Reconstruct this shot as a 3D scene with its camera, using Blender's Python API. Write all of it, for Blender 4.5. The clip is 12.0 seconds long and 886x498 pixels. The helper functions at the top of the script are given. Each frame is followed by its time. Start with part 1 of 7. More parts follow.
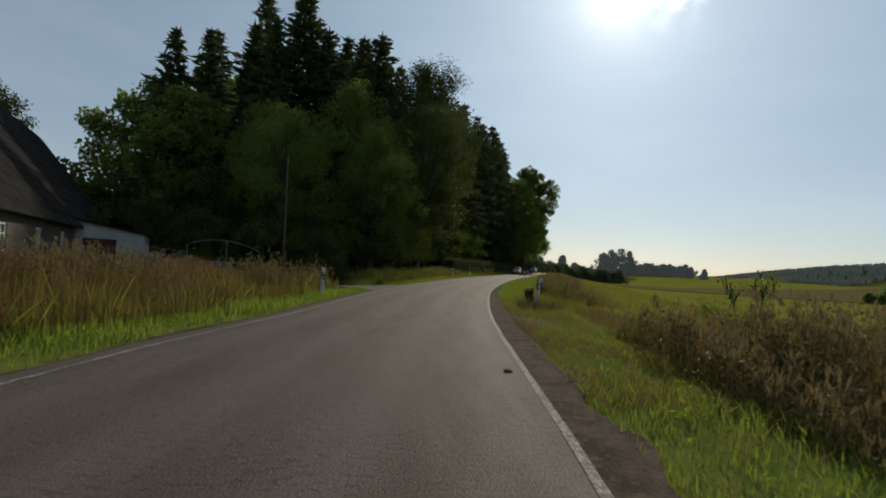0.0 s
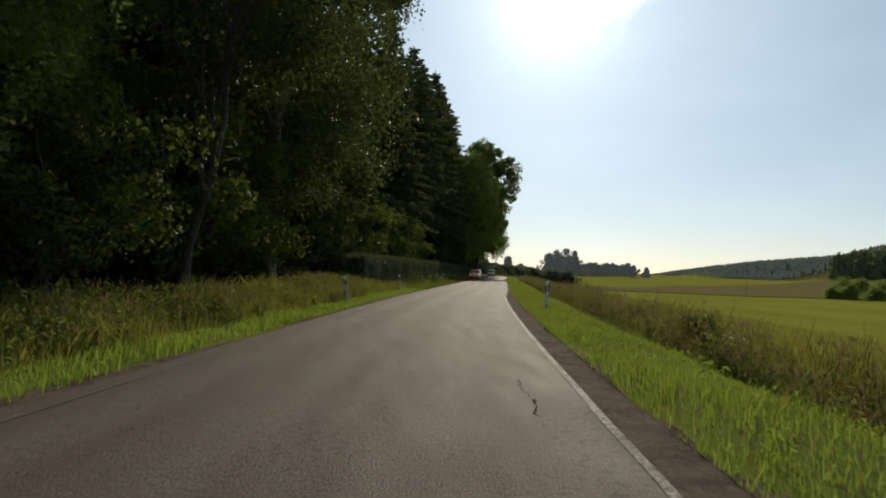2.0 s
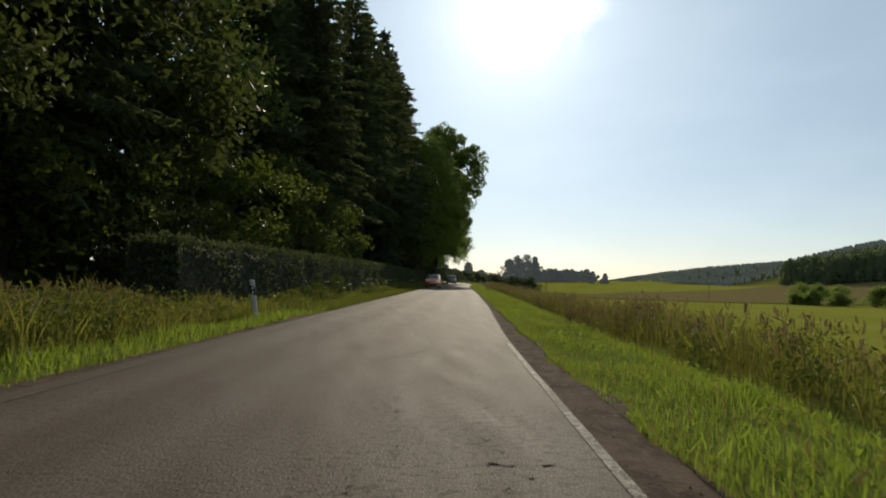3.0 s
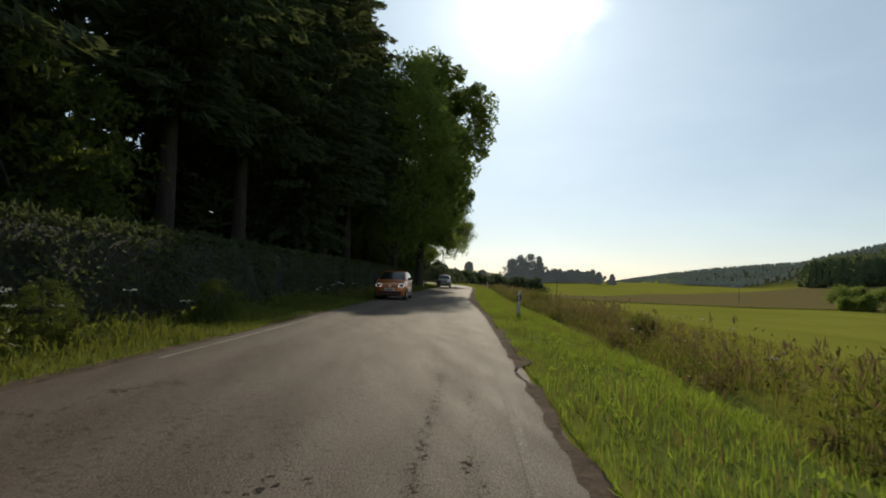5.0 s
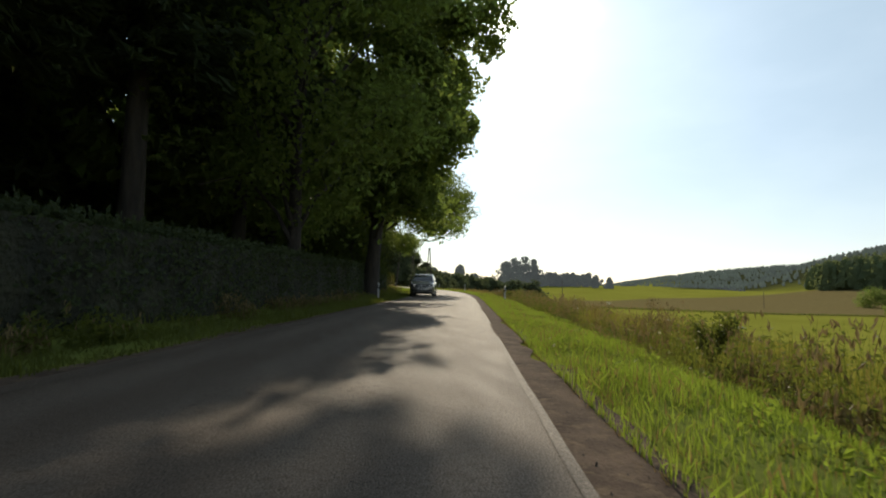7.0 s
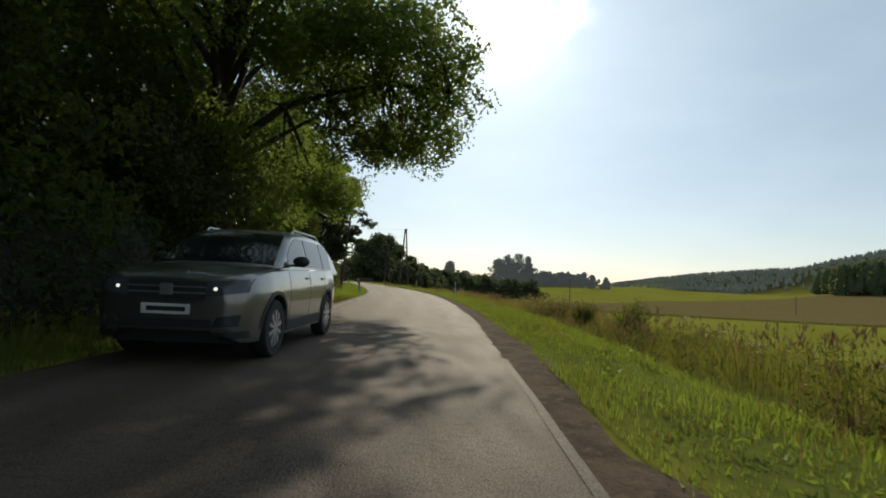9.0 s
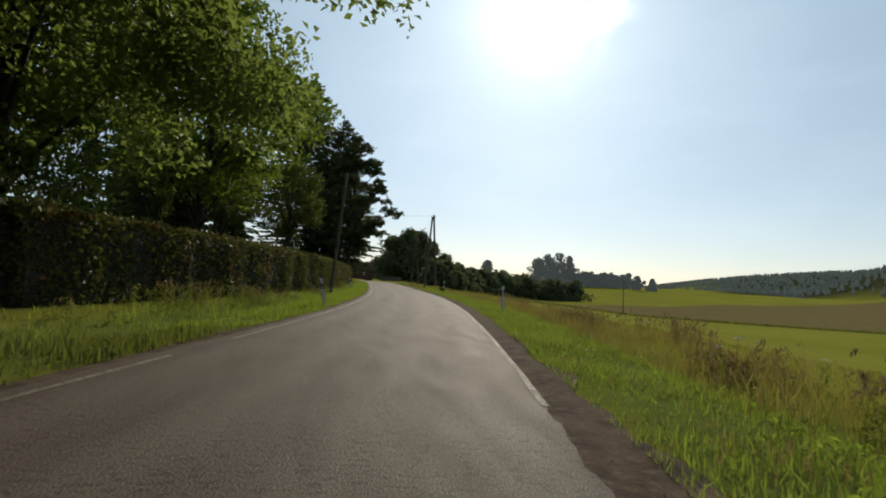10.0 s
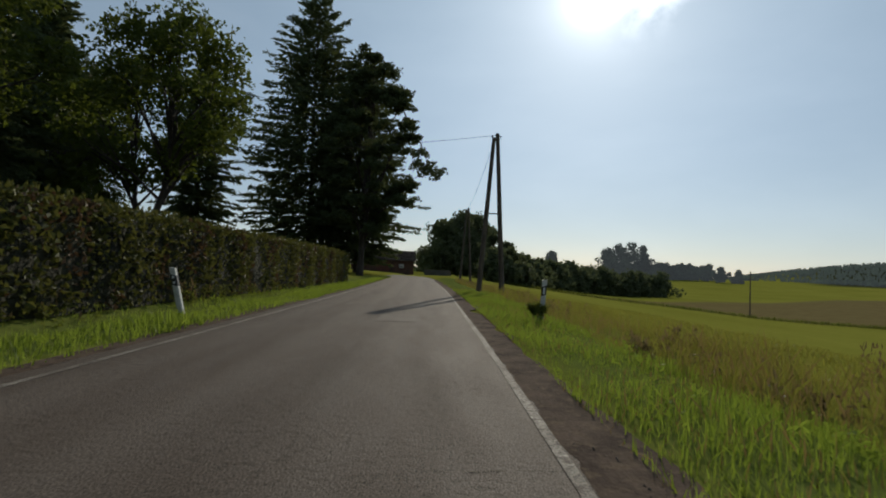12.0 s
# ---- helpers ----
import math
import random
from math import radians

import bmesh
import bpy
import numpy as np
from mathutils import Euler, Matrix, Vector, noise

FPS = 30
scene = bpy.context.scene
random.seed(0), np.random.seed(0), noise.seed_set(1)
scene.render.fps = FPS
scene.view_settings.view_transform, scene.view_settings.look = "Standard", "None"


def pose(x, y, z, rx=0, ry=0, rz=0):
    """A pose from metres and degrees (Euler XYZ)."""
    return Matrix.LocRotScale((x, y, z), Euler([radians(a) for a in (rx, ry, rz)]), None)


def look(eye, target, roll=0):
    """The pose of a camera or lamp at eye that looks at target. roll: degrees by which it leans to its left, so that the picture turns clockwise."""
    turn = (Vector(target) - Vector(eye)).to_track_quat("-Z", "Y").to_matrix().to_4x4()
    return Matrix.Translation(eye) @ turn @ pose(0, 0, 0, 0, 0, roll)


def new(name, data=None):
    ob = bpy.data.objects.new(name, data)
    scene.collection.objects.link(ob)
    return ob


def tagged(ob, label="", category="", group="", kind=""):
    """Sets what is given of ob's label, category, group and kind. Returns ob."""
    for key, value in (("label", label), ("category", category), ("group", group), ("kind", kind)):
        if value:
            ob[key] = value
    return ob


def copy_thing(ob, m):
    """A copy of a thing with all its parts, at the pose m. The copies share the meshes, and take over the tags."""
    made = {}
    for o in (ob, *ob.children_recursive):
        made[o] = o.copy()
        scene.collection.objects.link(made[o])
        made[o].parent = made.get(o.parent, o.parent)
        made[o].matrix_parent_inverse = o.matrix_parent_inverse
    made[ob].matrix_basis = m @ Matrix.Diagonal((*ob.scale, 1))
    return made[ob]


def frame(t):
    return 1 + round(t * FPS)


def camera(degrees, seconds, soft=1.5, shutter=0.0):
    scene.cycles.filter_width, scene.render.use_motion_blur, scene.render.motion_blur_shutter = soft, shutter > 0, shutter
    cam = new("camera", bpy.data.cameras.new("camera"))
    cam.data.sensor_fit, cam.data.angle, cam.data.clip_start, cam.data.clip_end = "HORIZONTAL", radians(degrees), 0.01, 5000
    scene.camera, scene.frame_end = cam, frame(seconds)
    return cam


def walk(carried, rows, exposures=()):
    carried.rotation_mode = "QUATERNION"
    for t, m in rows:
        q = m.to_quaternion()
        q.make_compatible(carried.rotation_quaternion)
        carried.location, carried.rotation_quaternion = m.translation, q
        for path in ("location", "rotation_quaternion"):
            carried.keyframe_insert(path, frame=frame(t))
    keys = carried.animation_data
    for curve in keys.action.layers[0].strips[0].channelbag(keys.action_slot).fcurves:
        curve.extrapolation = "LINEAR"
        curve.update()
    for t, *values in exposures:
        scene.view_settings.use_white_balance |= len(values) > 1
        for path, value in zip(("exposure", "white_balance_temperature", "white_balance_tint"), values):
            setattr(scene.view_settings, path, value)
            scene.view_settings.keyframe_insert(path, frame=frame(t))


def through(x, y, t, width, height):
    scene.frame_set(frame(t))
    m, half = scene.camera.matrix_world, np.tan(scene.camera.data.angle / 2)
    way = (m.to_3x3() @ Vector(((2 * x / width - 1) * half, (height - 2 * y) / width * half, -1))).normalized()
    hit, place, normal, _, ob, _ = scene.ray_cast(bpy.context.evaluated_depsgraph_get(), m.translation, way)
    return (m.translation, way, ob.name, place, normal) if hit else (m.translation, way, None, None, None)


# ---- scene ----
cam = camera(82.0, 12.0, soft=1.9, shutter=0.03)
PATH = [
    (0, (-0.679, -0.760, 1.276), (-0.612, 1.238, 1.337), 2.94),
    (0.5, (-0.189, 8.041, 1.063), (-0.041, 10.034, 1.151), 1.55),
    (1, (0.678, 16.693, 1.189), (0.789, 18.688, 1.288), 1.79),
    (1.5, (1.519, 25.290, 1.243), (1.747, 27.274, 1.346), -0.22),
    (2, (3.101, 33.774, 1.238), (3.393, 35.751, 1.323), 1.50),
    (2.5, (4.635, 41.907, 1.079), (4.938, 43.882, 1.173), 1.11),
    (3, (6.741, 49.815, 1.105), (7.187, 51.761, 1.220), 1.32),
    (5, (15.395, 80.213, 1.200), (15.839, 82.160, 1.316), 1.57),
    (5.5, (17.422, 87.555, 1.008), (17.954, 89.480, 1.123), 1.69),
    (6, (19.469, 94.966, 1.100), (19.905, 96.914, 1.220), 3.49),
    (6.5, (21.247, 102.374, 1.043), (21.662, 104.326, 1.173), 3.12),
    (7, (23.236, 110.184, 1.008), (23.716, 112.121, 1.143), 1.24),
    (9, (32.116, 140.387, 1.012), (32.632, 142.316, 1.138), 2.26),
    (9.5, (34.206, 147.654, 1.145), (34.673, 149.595, 1.268), 3.24),
    (10, (36.220, 155.784, 1.126), (36.595, 157.745, 1.244), 2.81),
    (10.5, (37.694, 163.378, 1.203), (38.077, 165.338, 1.309), 2.37),
    (11, (39.431, 170.980, 1.148), (39.819, 172.940, 1.230), 2.04),
    (11.5, (40.591, 179.063, 1.106), (40.802, 181.051, 1.177), 3.83),
    (12, (41.330, 186.921, 1.086), (41.482, 188.913, 1.168), 2.31),
]
EXPOSURES = [(0, -0.8, 6500, 10), (1.5, -0.58, 6680, 10), (2.5, -0.4, 6750, 10), (5.5, -0.4, 6750, 10), (6, -0.45, 6750, 10), (7, 0.0, 6850, 10), (9, -0.33, 6800, 10), (9.5, -0.27, 6750, 10), (10.5, -0.6, 6500, 10), (12, -0.8, 6400, 10)]
walk(cam, [(t, look(e, g, r)) for t, e, g, r in PATH], EXPOSURES)

# ---- world, sun, exposure ----
SUN_AZ, SUN_EL = 20.0, 28.3          # degrees clockwise from +y, and above the horizon
SUN_DIR = Vector((math.sin(radians(SUN_AZ)) * math.cos(radians(SUN_EL)),
                  math.cos(radians(SUN_AZ)) * math.cos(radians(SUN_EL)), math.sin(radians(SUN_EL))))
HAZE = 0.6
world = bpy.data.worlds.new("sky")
scene.world = world
world.use_nodes = True
wn, wl = world.node_tree.nodes, world.node_tree.links
sky = wn.new("ShaderNodeTexSky")
sky.sky_type, sky.sun_disc = "NISHITA", False
sky.sun_elevation, sky.sun_rotation = radians(SUN_EL), radians(SUN_AZ)
sky.air_density, sky.dust_density, sky.ozone_density, sky.altitude = 1.0, 0.35, 2.0, 400
wl.new(sky.outputs[0], wn["Background"].inputs[0])
wn["Background"].inputs[1].default_value = 0.06
# pale haze towards the horizon, a bright aureole round the sun and a small cloud beside it
wtc = wn.new("ShaderNodeTexCoord")


def sky_math(op, a, b=0.0, c=0.0):
    k = wn.new("ShaderNodeMath")
    k.operation = op
    for i, v in enumerate((a, b, c)):
        if isinstance(v, (int, float)):
            k.inputs[i].default_value = v
        else:
            wl.new(v, k.inputs[i])
    return k.outputs[0]


def sky_dir(az, el):
    return (math.sin(radians(az)) * math.cos(radians(el)), math.cos(radians(az)) * math.cos(radians(el)), math.sin(radians(el)))


def lobe(direction, power, gain):
    """A soft bright spot in the sky: gain * cos(angle) ** power."""
    dot = wn.new("ShaderNodeVectorMath")
    dot.operation = "DOT_PRODUCT"
    wl.new(wtc.outputs["Generated"], dot.inputs[0])
    dot.inputs[1].default_value = direction
    return sky_math("MULTIPLY", sky_math("POWER", sky_math("MAXIMUM", dot.outputs["Value"], 0.0), power), gain)


glow = lobe(SUN_DIR, 40, 0.07)
for power, gain, az, el in ((90, 0.2, 0, 0), (420, 0.7, 0, 0), (2500, 4.0, 0, 0)):
    glow = sky_math("ADD", glow, lobe(sky_dir(SUN_AZ + az, SUN_EL + el), power, gain))
cloud_map, cloud_noise = wn.new("ShaderNodeMapping"), wn.new("ShaderNodeTexNoise")
cloud_map.inputs["Scale"].default_value = (1.0, 1.0, 2.6)
wl.new(wtc.outputs["Generated"], cloud_map.inputs[0])
wl.new(cloud_map.outputs[0], cloud_noise.inputs["Vector"])
cloud_noise.inputs["Scale"].default_value, cloud_noise.inputs["Detail"].default_value = 5.0, 7.0
wisp = wn.new("ShaderNodeMapRange")
wl.new(cloud_noise.outputs["Fac"], wisp.inputs[0])
wisp.inputs[1].default_value, wisp.inputs[2].default_value = 0.42, 0.72
tuft_noise = wn.new("ShaderNodeTexNoise")
wl.new(wtc.outputs["Generated"], tuft_noise.inputs["Vector"])
tuft_noise.inputs["Scale"].default_value, tuft_noise.inputs["Detail"].default_value = 22.0, 5.0
tuft = wn.new("ShaderNodeMapRange")
wl.new(tuft_noise.outputs["Fac"], tuft.inputs[0])
tuft.inputs[1].default_value, tuft.inputs[2].default_value = 0.4, 0.62
for power, gain, az, el in ((900, 0.8, 4.6, -0.6), (1800, 1.1, 7.6, 0.3)):
    glow = sky_math("ADD", glow, sky_math("MULTIPLY", tuft.outputs[0], lobe(sky_dir(SUN_AZ + az, SUN_EL + el), power, gain)))
glow = sky_math("ADD", glow, sky_math("MULTIPLY", wisp.outputs[0], 0.05))
wsep = wn.new("ShaderNodeSeparateXYZ")
wl.new(wtc.outputs["Generated"], wsep.inputs[0])
low = sky_math("POWER", sky_math("SUBTRACT", 1.0, sky_math("ABSOLUTE", wsep.outputs[2])), 4.0)
haze = wn.new("ShaderNodeBackground")
lowest = sky_math("POWER", low, 1.8)
haze.inputs[0].default_value = (1.0, 0.935, 0.91, 1)
wl.new(sky_math("MULTIPLY_ADD", lowest, HAZE * 0.34, sky_math("MULTIPLY", low, HAZE * 0.14)), haze.inputs[1])
veil = wn.new("ShaderNodeBackground")
veil.inputs[0].default_value = (0.72, 0.93, 1.04, 1)
clear = sky_math("MULTIPLY_ADD", lowest, -0.5, 1.0)
wl.new(sky_math("MULTIPLY", sky_math("ADD", lobe(SUN_DIR, 9, 0.38), HAZE * 0.67), clear), veil.inputs[1])
aura = wn.new("ShaderNodeBackground")
aura.inputs[0].default_value = (1.0, 1.0, 0.99, 1)
wl.new(glow, aura.inputs[1])
both, three = wn.new("ShaderNodeAddShader"), wn.new("ShaderNodeAddShader")
wl.new(wn["Background"].outputs[0], both.inputs[0])
wl.new(haze.outputs[0], both.inputs[1])
wl.new(both.outputs[0], three.inputs[0])
wl.new(aura.outputs[0], three.inputs[1])
four = wn.new("ShaderNodeAddShader")
wl.new(three.outputs[0], four.inputs[0])
wl.new(veil.outputs[0], four.inputs[1])
wl.new(four.outputs[0], wn["World Output"].inputs[0])

sun = new("sun", bpy.data.lights.new("sun", "SUN"))
sun.data.energy, sun.data.angle, sun.data.color = 4.2, radians(0.6), (1.0, 0.89, 0.7)
sun.matrix_world = look(SUN_DIR * 100, (0, 0, 0))


# ---- materials ----
def nodes_of(name):
    m = bpy.data.materials.new(name)
    m.use_nodes = True
    return m, m.node_tree.nodes, m.node_tree.links, m.node_tree.nodes["Principled BSDF"]


def noise_fac(n, l, scale, detail=4.0, source="Object", stretch=(1, 1, 1), low=0.35, high=0.65):
    tc, mp, nz, mr = (n.new("ShaderNode" + k) for k in ("TexCoord", "Mapping", "TexNoise", "MapRange"))
    l.new(tc.outputs[source], mp.inputs[0])
    mp.inputs["Scale"].default_value = stretch
    l.new(mp.outputs[0], nz.inputs["Vector"])
    nz.inputs["Scale"].default_value, nz.inputs["Detail"].default_value = scale, detail
    l.new(nz.outputs["Fac"], mr.inputs[0])
    mr.inputs[1].default_value, mr.inputs[2].default_value = low, high
    return mr.outputs[0]


def mixed(n, l, fac, a, b, blend="MIX"):
    m = n.new("ShaderNodeMix")
    m.data_type, m.blend_type = "RGBA", blend
    for socket, v in ((m.inputs[0], fac), (m.inputs[6], a), (m.inputs[7], b)):
        if isinstance(v, (int, float)):
            socket.default_value = v
        elif isinstance(v, tuple):
            socket.default_value = (*v, 1)
        else:
            l.new(v, socket)
    return m.outputs[2]


def bump(n, l, p, height, strength, distance):
    b = n.new("ShaderNodeBump")
    b.inputs["Strength"].default_value, b.inputs["Distance"].default_value = strength, distance
    l.new(height, b.inputs["Height"])
    l.new(b.outputs[0], p.inputs["Normal"])


def surface(name, light, dark, coarse=0.5, fine=20.0, rough=0.8, metal=0.0, relief=0.3, depth=0.01, stretch=(1, 1, 1), third=None, spec=0.4):
    """Two-scale varied surface: coarse patches between two colours, fine grain, relief."""
    m, n, l, p = nodes_of(name)
    c = mixed(n, l, noise_fac(n, l, coarse, 4, stretch=stretch), dark, light)
    if third:
        c = mixed(n, l, noise_fac(n, l, coarse * 3.3, 5, stretch=stretch, low=0.52, high=0.68), c, third)
    g = noise_fac(n, l, fine, 6, stretch=stretch, low=0.3, high=0.7)
    c = mixed(n, l, 0.35, c, mixed(n, l, g, (0.25, 0.25, 0.25), (1, 1, 1)), "MULTIPLY")
    l.new(c, p.inputs["Base Color"])
    p.inputs["Roughness"].default_value, p.inputs["Metallic"].default_value = rough, metal
    p.inputs["Specular IOR Level"].default_value = spec
    if relief:
        bump(n, l, p, g, relief, depth)
    return m


def leaf_mat(name, light, dark, glow_colour, through=0.4, rough=0.55):
    """Leaves that let light through; varied from leaf to leaf and over the crown."""
    m, n, l, p = nodes_of(name)
    geo, tc = n.new("ShaderNodeNewGeometry"), n.new("ShaderNodeObjectInfo")
    c = mixed(n, l, geo.outputs["Random Per Island"], dark, light)
    c = mixed(n, l, noise_fac(n, l, 0.45, 3), c, tuple(0.6 * (a + b) / 2 for a, b in zip(light, dark)))
    hue = n.new("ShaderNodeHueSaturation")
    mr = n.new("ShaderNodeMapRange")
    l.new(tc.outputs["Random"], mr.inputs[0])
    mr.inputs[3].default_value, mr.inputs[4].default_value = 0.8, 1.2
    l.new(mr.outputs[0], hue.inputs["Value"])
    l.new(c, hue.inputs["Color"])
    l.new(hue.outputs[0], p.inputs["Base Color"])
    p.inputs["Roughness"].default_value = rough
    p.inputs["Specular IOR Level"].default_value = 0.1
    tr, mix = n.new("ShaderNodeBsdfTranslucent"), n.new("ShaderNodeMixShader")
    l.new(mixed(n, l, geo.outputs["Random Per Island"], glow_colour, tuple(0.7 * v for v in glow_colour)), tr.inputs[0])
    mix.inputs[0].default_value = through
    l.new(p.outputs[0], mix.inputs[1])
    l.new(tr.outputs[0], mix.inputs[2])
    l.new(mix.outputs[0], n["Material Output"].inputs[0])
    return m


def plain(name, colour, rough=0.5, metal=0.0, coat=0.0):
    m, n, l, p = nodes_of(name)
    f = noise_fac(n, l, 3.0, 4)
    l.new(mixed(n, l, f, tuple(0.88 * v for v in colour), colour), p.inputs["Base Color"])
    p.inputs["Roughness"].default_value, p.inputs["Metallic"].default_value, p.inputs["Coat Weight"].default_value = rough, metal, coat
    return m


M_OAK = leaf_mat("oak_leaves", (0.125, 0.14, 0.04), (0.056, 0.07, 0.022), (0.27, 0.36, 0.07), 0.52)
M_HAZEL = leaf_mat("hazel_leaves", (0.08, 0.1, 0.024), (0.034, 0.046, 0.013), (0.18, 0.23, 0.03), 0.32)
M_BEECH = leaf_mat("light_green_leaves", (0.099, 0.153, 0.027), (0.045, 0.081, 0.0162), (0.234, 0.324, 0.036), 0.42)
M_BIRCH = leaf_mat("birch_leaves", (0.08, 0.095, 0.032), (0.045, 0.056, 0.019), (0.12, 0.15, 0.034), 0.32)
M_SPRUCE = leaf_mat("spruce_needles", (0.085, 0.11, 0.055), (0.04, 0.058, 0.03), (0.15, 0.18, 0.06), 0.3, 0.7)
M_HEDGE = leaf_mat("hedge_leaves", (0.099, 0.1035, 0.0315), (0.036, 0.045, 0.0144), (0.189, 0.189, 0.0405), 0.28)
M_GRASS = leaf_mat("fresh_grass", (0.165, 0.225, 0.036), (0.075, 0.112, 0.022), (0.32, 0.42, 0.05), 0.48)
M_MEADOW = leaf_mat("meadow_grass", (0.225, 0.22, 0.045), (0.14, 0.146, 0.032), (0.35, 0.335, 0.058), 0.4)
M_STRAW = leaf_mat("dry_grass", (0.289, 0.2125, 0.0935), (0.17, 0.1105, 0.0467), (0.34, 0.238, 0.085), 0.35)
M_REDGRASS = leaf_mat("reddish_dry_grass", (0.2295, 0.1318, 0.0595), (0.1403, 0.0782, 0.034), (0.2635, 0.1445, 0.0553), 0.35)
M_DARKLEAF = leaf_mat("dark_bush_leaves", (0.125, 0.145, 0.08), (0.065, 0.08, 0.045), (0.16, 0.19, 0.08), 0.32, 0.8)
M_FARWOOD = leaf_mat("far_conifers", (0.13, 0.16, 0.08), (0.075, 0.105, 0.055), (0.2, 0.23, 0.09), 0.45, 0.9)
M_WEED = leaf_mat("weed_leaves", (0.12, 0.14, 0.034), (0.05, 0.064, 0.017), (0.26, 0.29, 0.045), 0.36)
M_BROWNWEED = leaf_mat("brown_weeds", (0.17, 0.1318, 0.0553), (0.0765, 0.0638, 0.0238), (0.204, 0.1615, 0.051), 0.3)
M_SEED = leaf_mat("seed_heads", (0.3, 0.225, 0.11), (0.16, 0.115, 0.055), (0.3, 0.22, 0.1), 0.3)
M_FLOWER = leaf_mat("white_umbels", (0.75, 0.75, 0.66), (0.55, 0.56, 0.48), (0.5, 0.5, 0.42), 0.3)
M_BARK = surface("bark", (0.058, 0.046, 0.036), (0.026, 0.021, 0.017), 1.5, 14, 0.9, relief=0.8, depth=0.03, stretch=(3, 3, 0.5))
M_BIRCHBARK = surface("pale_bark", (0.22, 0.19, 0.16), (0.08, 0.068, 0.056), 2.5, 14, 0.8, relief=0.5, depth=0.02, stretch=(1, 1, 2.5))
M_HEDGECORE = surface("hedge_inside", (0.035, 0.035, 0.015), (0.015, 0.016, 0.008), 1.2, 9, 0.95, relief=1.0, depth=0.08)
M_POLE = surface("weathered_pole_wood", (0.13, 0.1, 0.075), (0.05, 0.04, 0.032), 2.0, 25, 0.85, relief=0.5, depth=0.01, stretch=(6, 6, 0.6))


def paint(name, cover):
    """Road paint, worn through to the asphalt in patches and grains."""
    m, n, l, p = nodes_of(name)
    c = mixed(n, l, noise_fac(n, l, 2.5, 5), (0.19, 0.17, 0.142), (0.29, 0.262, 0.222))
    worn = noise_fac(n, l, 17.0, 10, low=cover, high=cover + 0.24)
    c = mixed(n, l, worn, c, (0.082, 0.064, 0.05))
    c = mixed(n, l, mixed(n, l, noise_fac(n, l, 1.3, 6, low=0.48, high=0.66), (0, 0, 0), (0.7, 0.7, 0.7)), c, (0.082, 0.064, 0.05))
    grit = noise_fac(n, l, 75, 2.0, low=0.38, high=0.62)
    c = mixed(n, l, 0.7, c, mixed(n, l, grit, (0.35, 0.35, 0.35), (1.5, 1.48, 1.45)), "MULTIPLY")
    l.new(c, p.inputs["Base Color"])
    p.inputs["Roughness"].default_value = 0.75
    p.inputs["Specular IOR Level"].default_value = 0.24
    bump(n, l, p, noise_fac(n, l, 50, 4), 0.6, 0.005)
    return m


M_LINE, M_FADED = paint("worn_road_paint", 0.42), paint("faded_road_paint", 0.16)
M_SHOULDER = surface("dirt_shoulder", (0.13, 0.095, 0.072), (0.07, 0.051, 0.04), 2.6, 30, 0.95, relief=0.5, depth=0.01, third=(0.145, 0.108, 0.075), spec=0.03)
# white plastic greyed; the posts' backlit shade is put into this colour
M_WHITE = surface("greyed_white_plastic", (0.56, 0.56, 0.54), (0.42, 0.42, 0.4), 3.0, 25, 0.5, relief=0.1, depth=0.002)
M_BLACK = plain("black_plastic", (0.012, 0.012, 0.014), 0.5)
M_REFLECT = plain("white_reflector", (0.62, 0.62, 0.64), 0.15)
M_BLUE = plain("blue_reflector", (0.03, 0.05, 0.3), 0.2)
M_METAL = plain("grey_metal", (0.25, 0.26, 0.27), 0.4, 0.9)
M_WIRE = plain("wire", (0.03, 0.03, 0.032), 0.6)


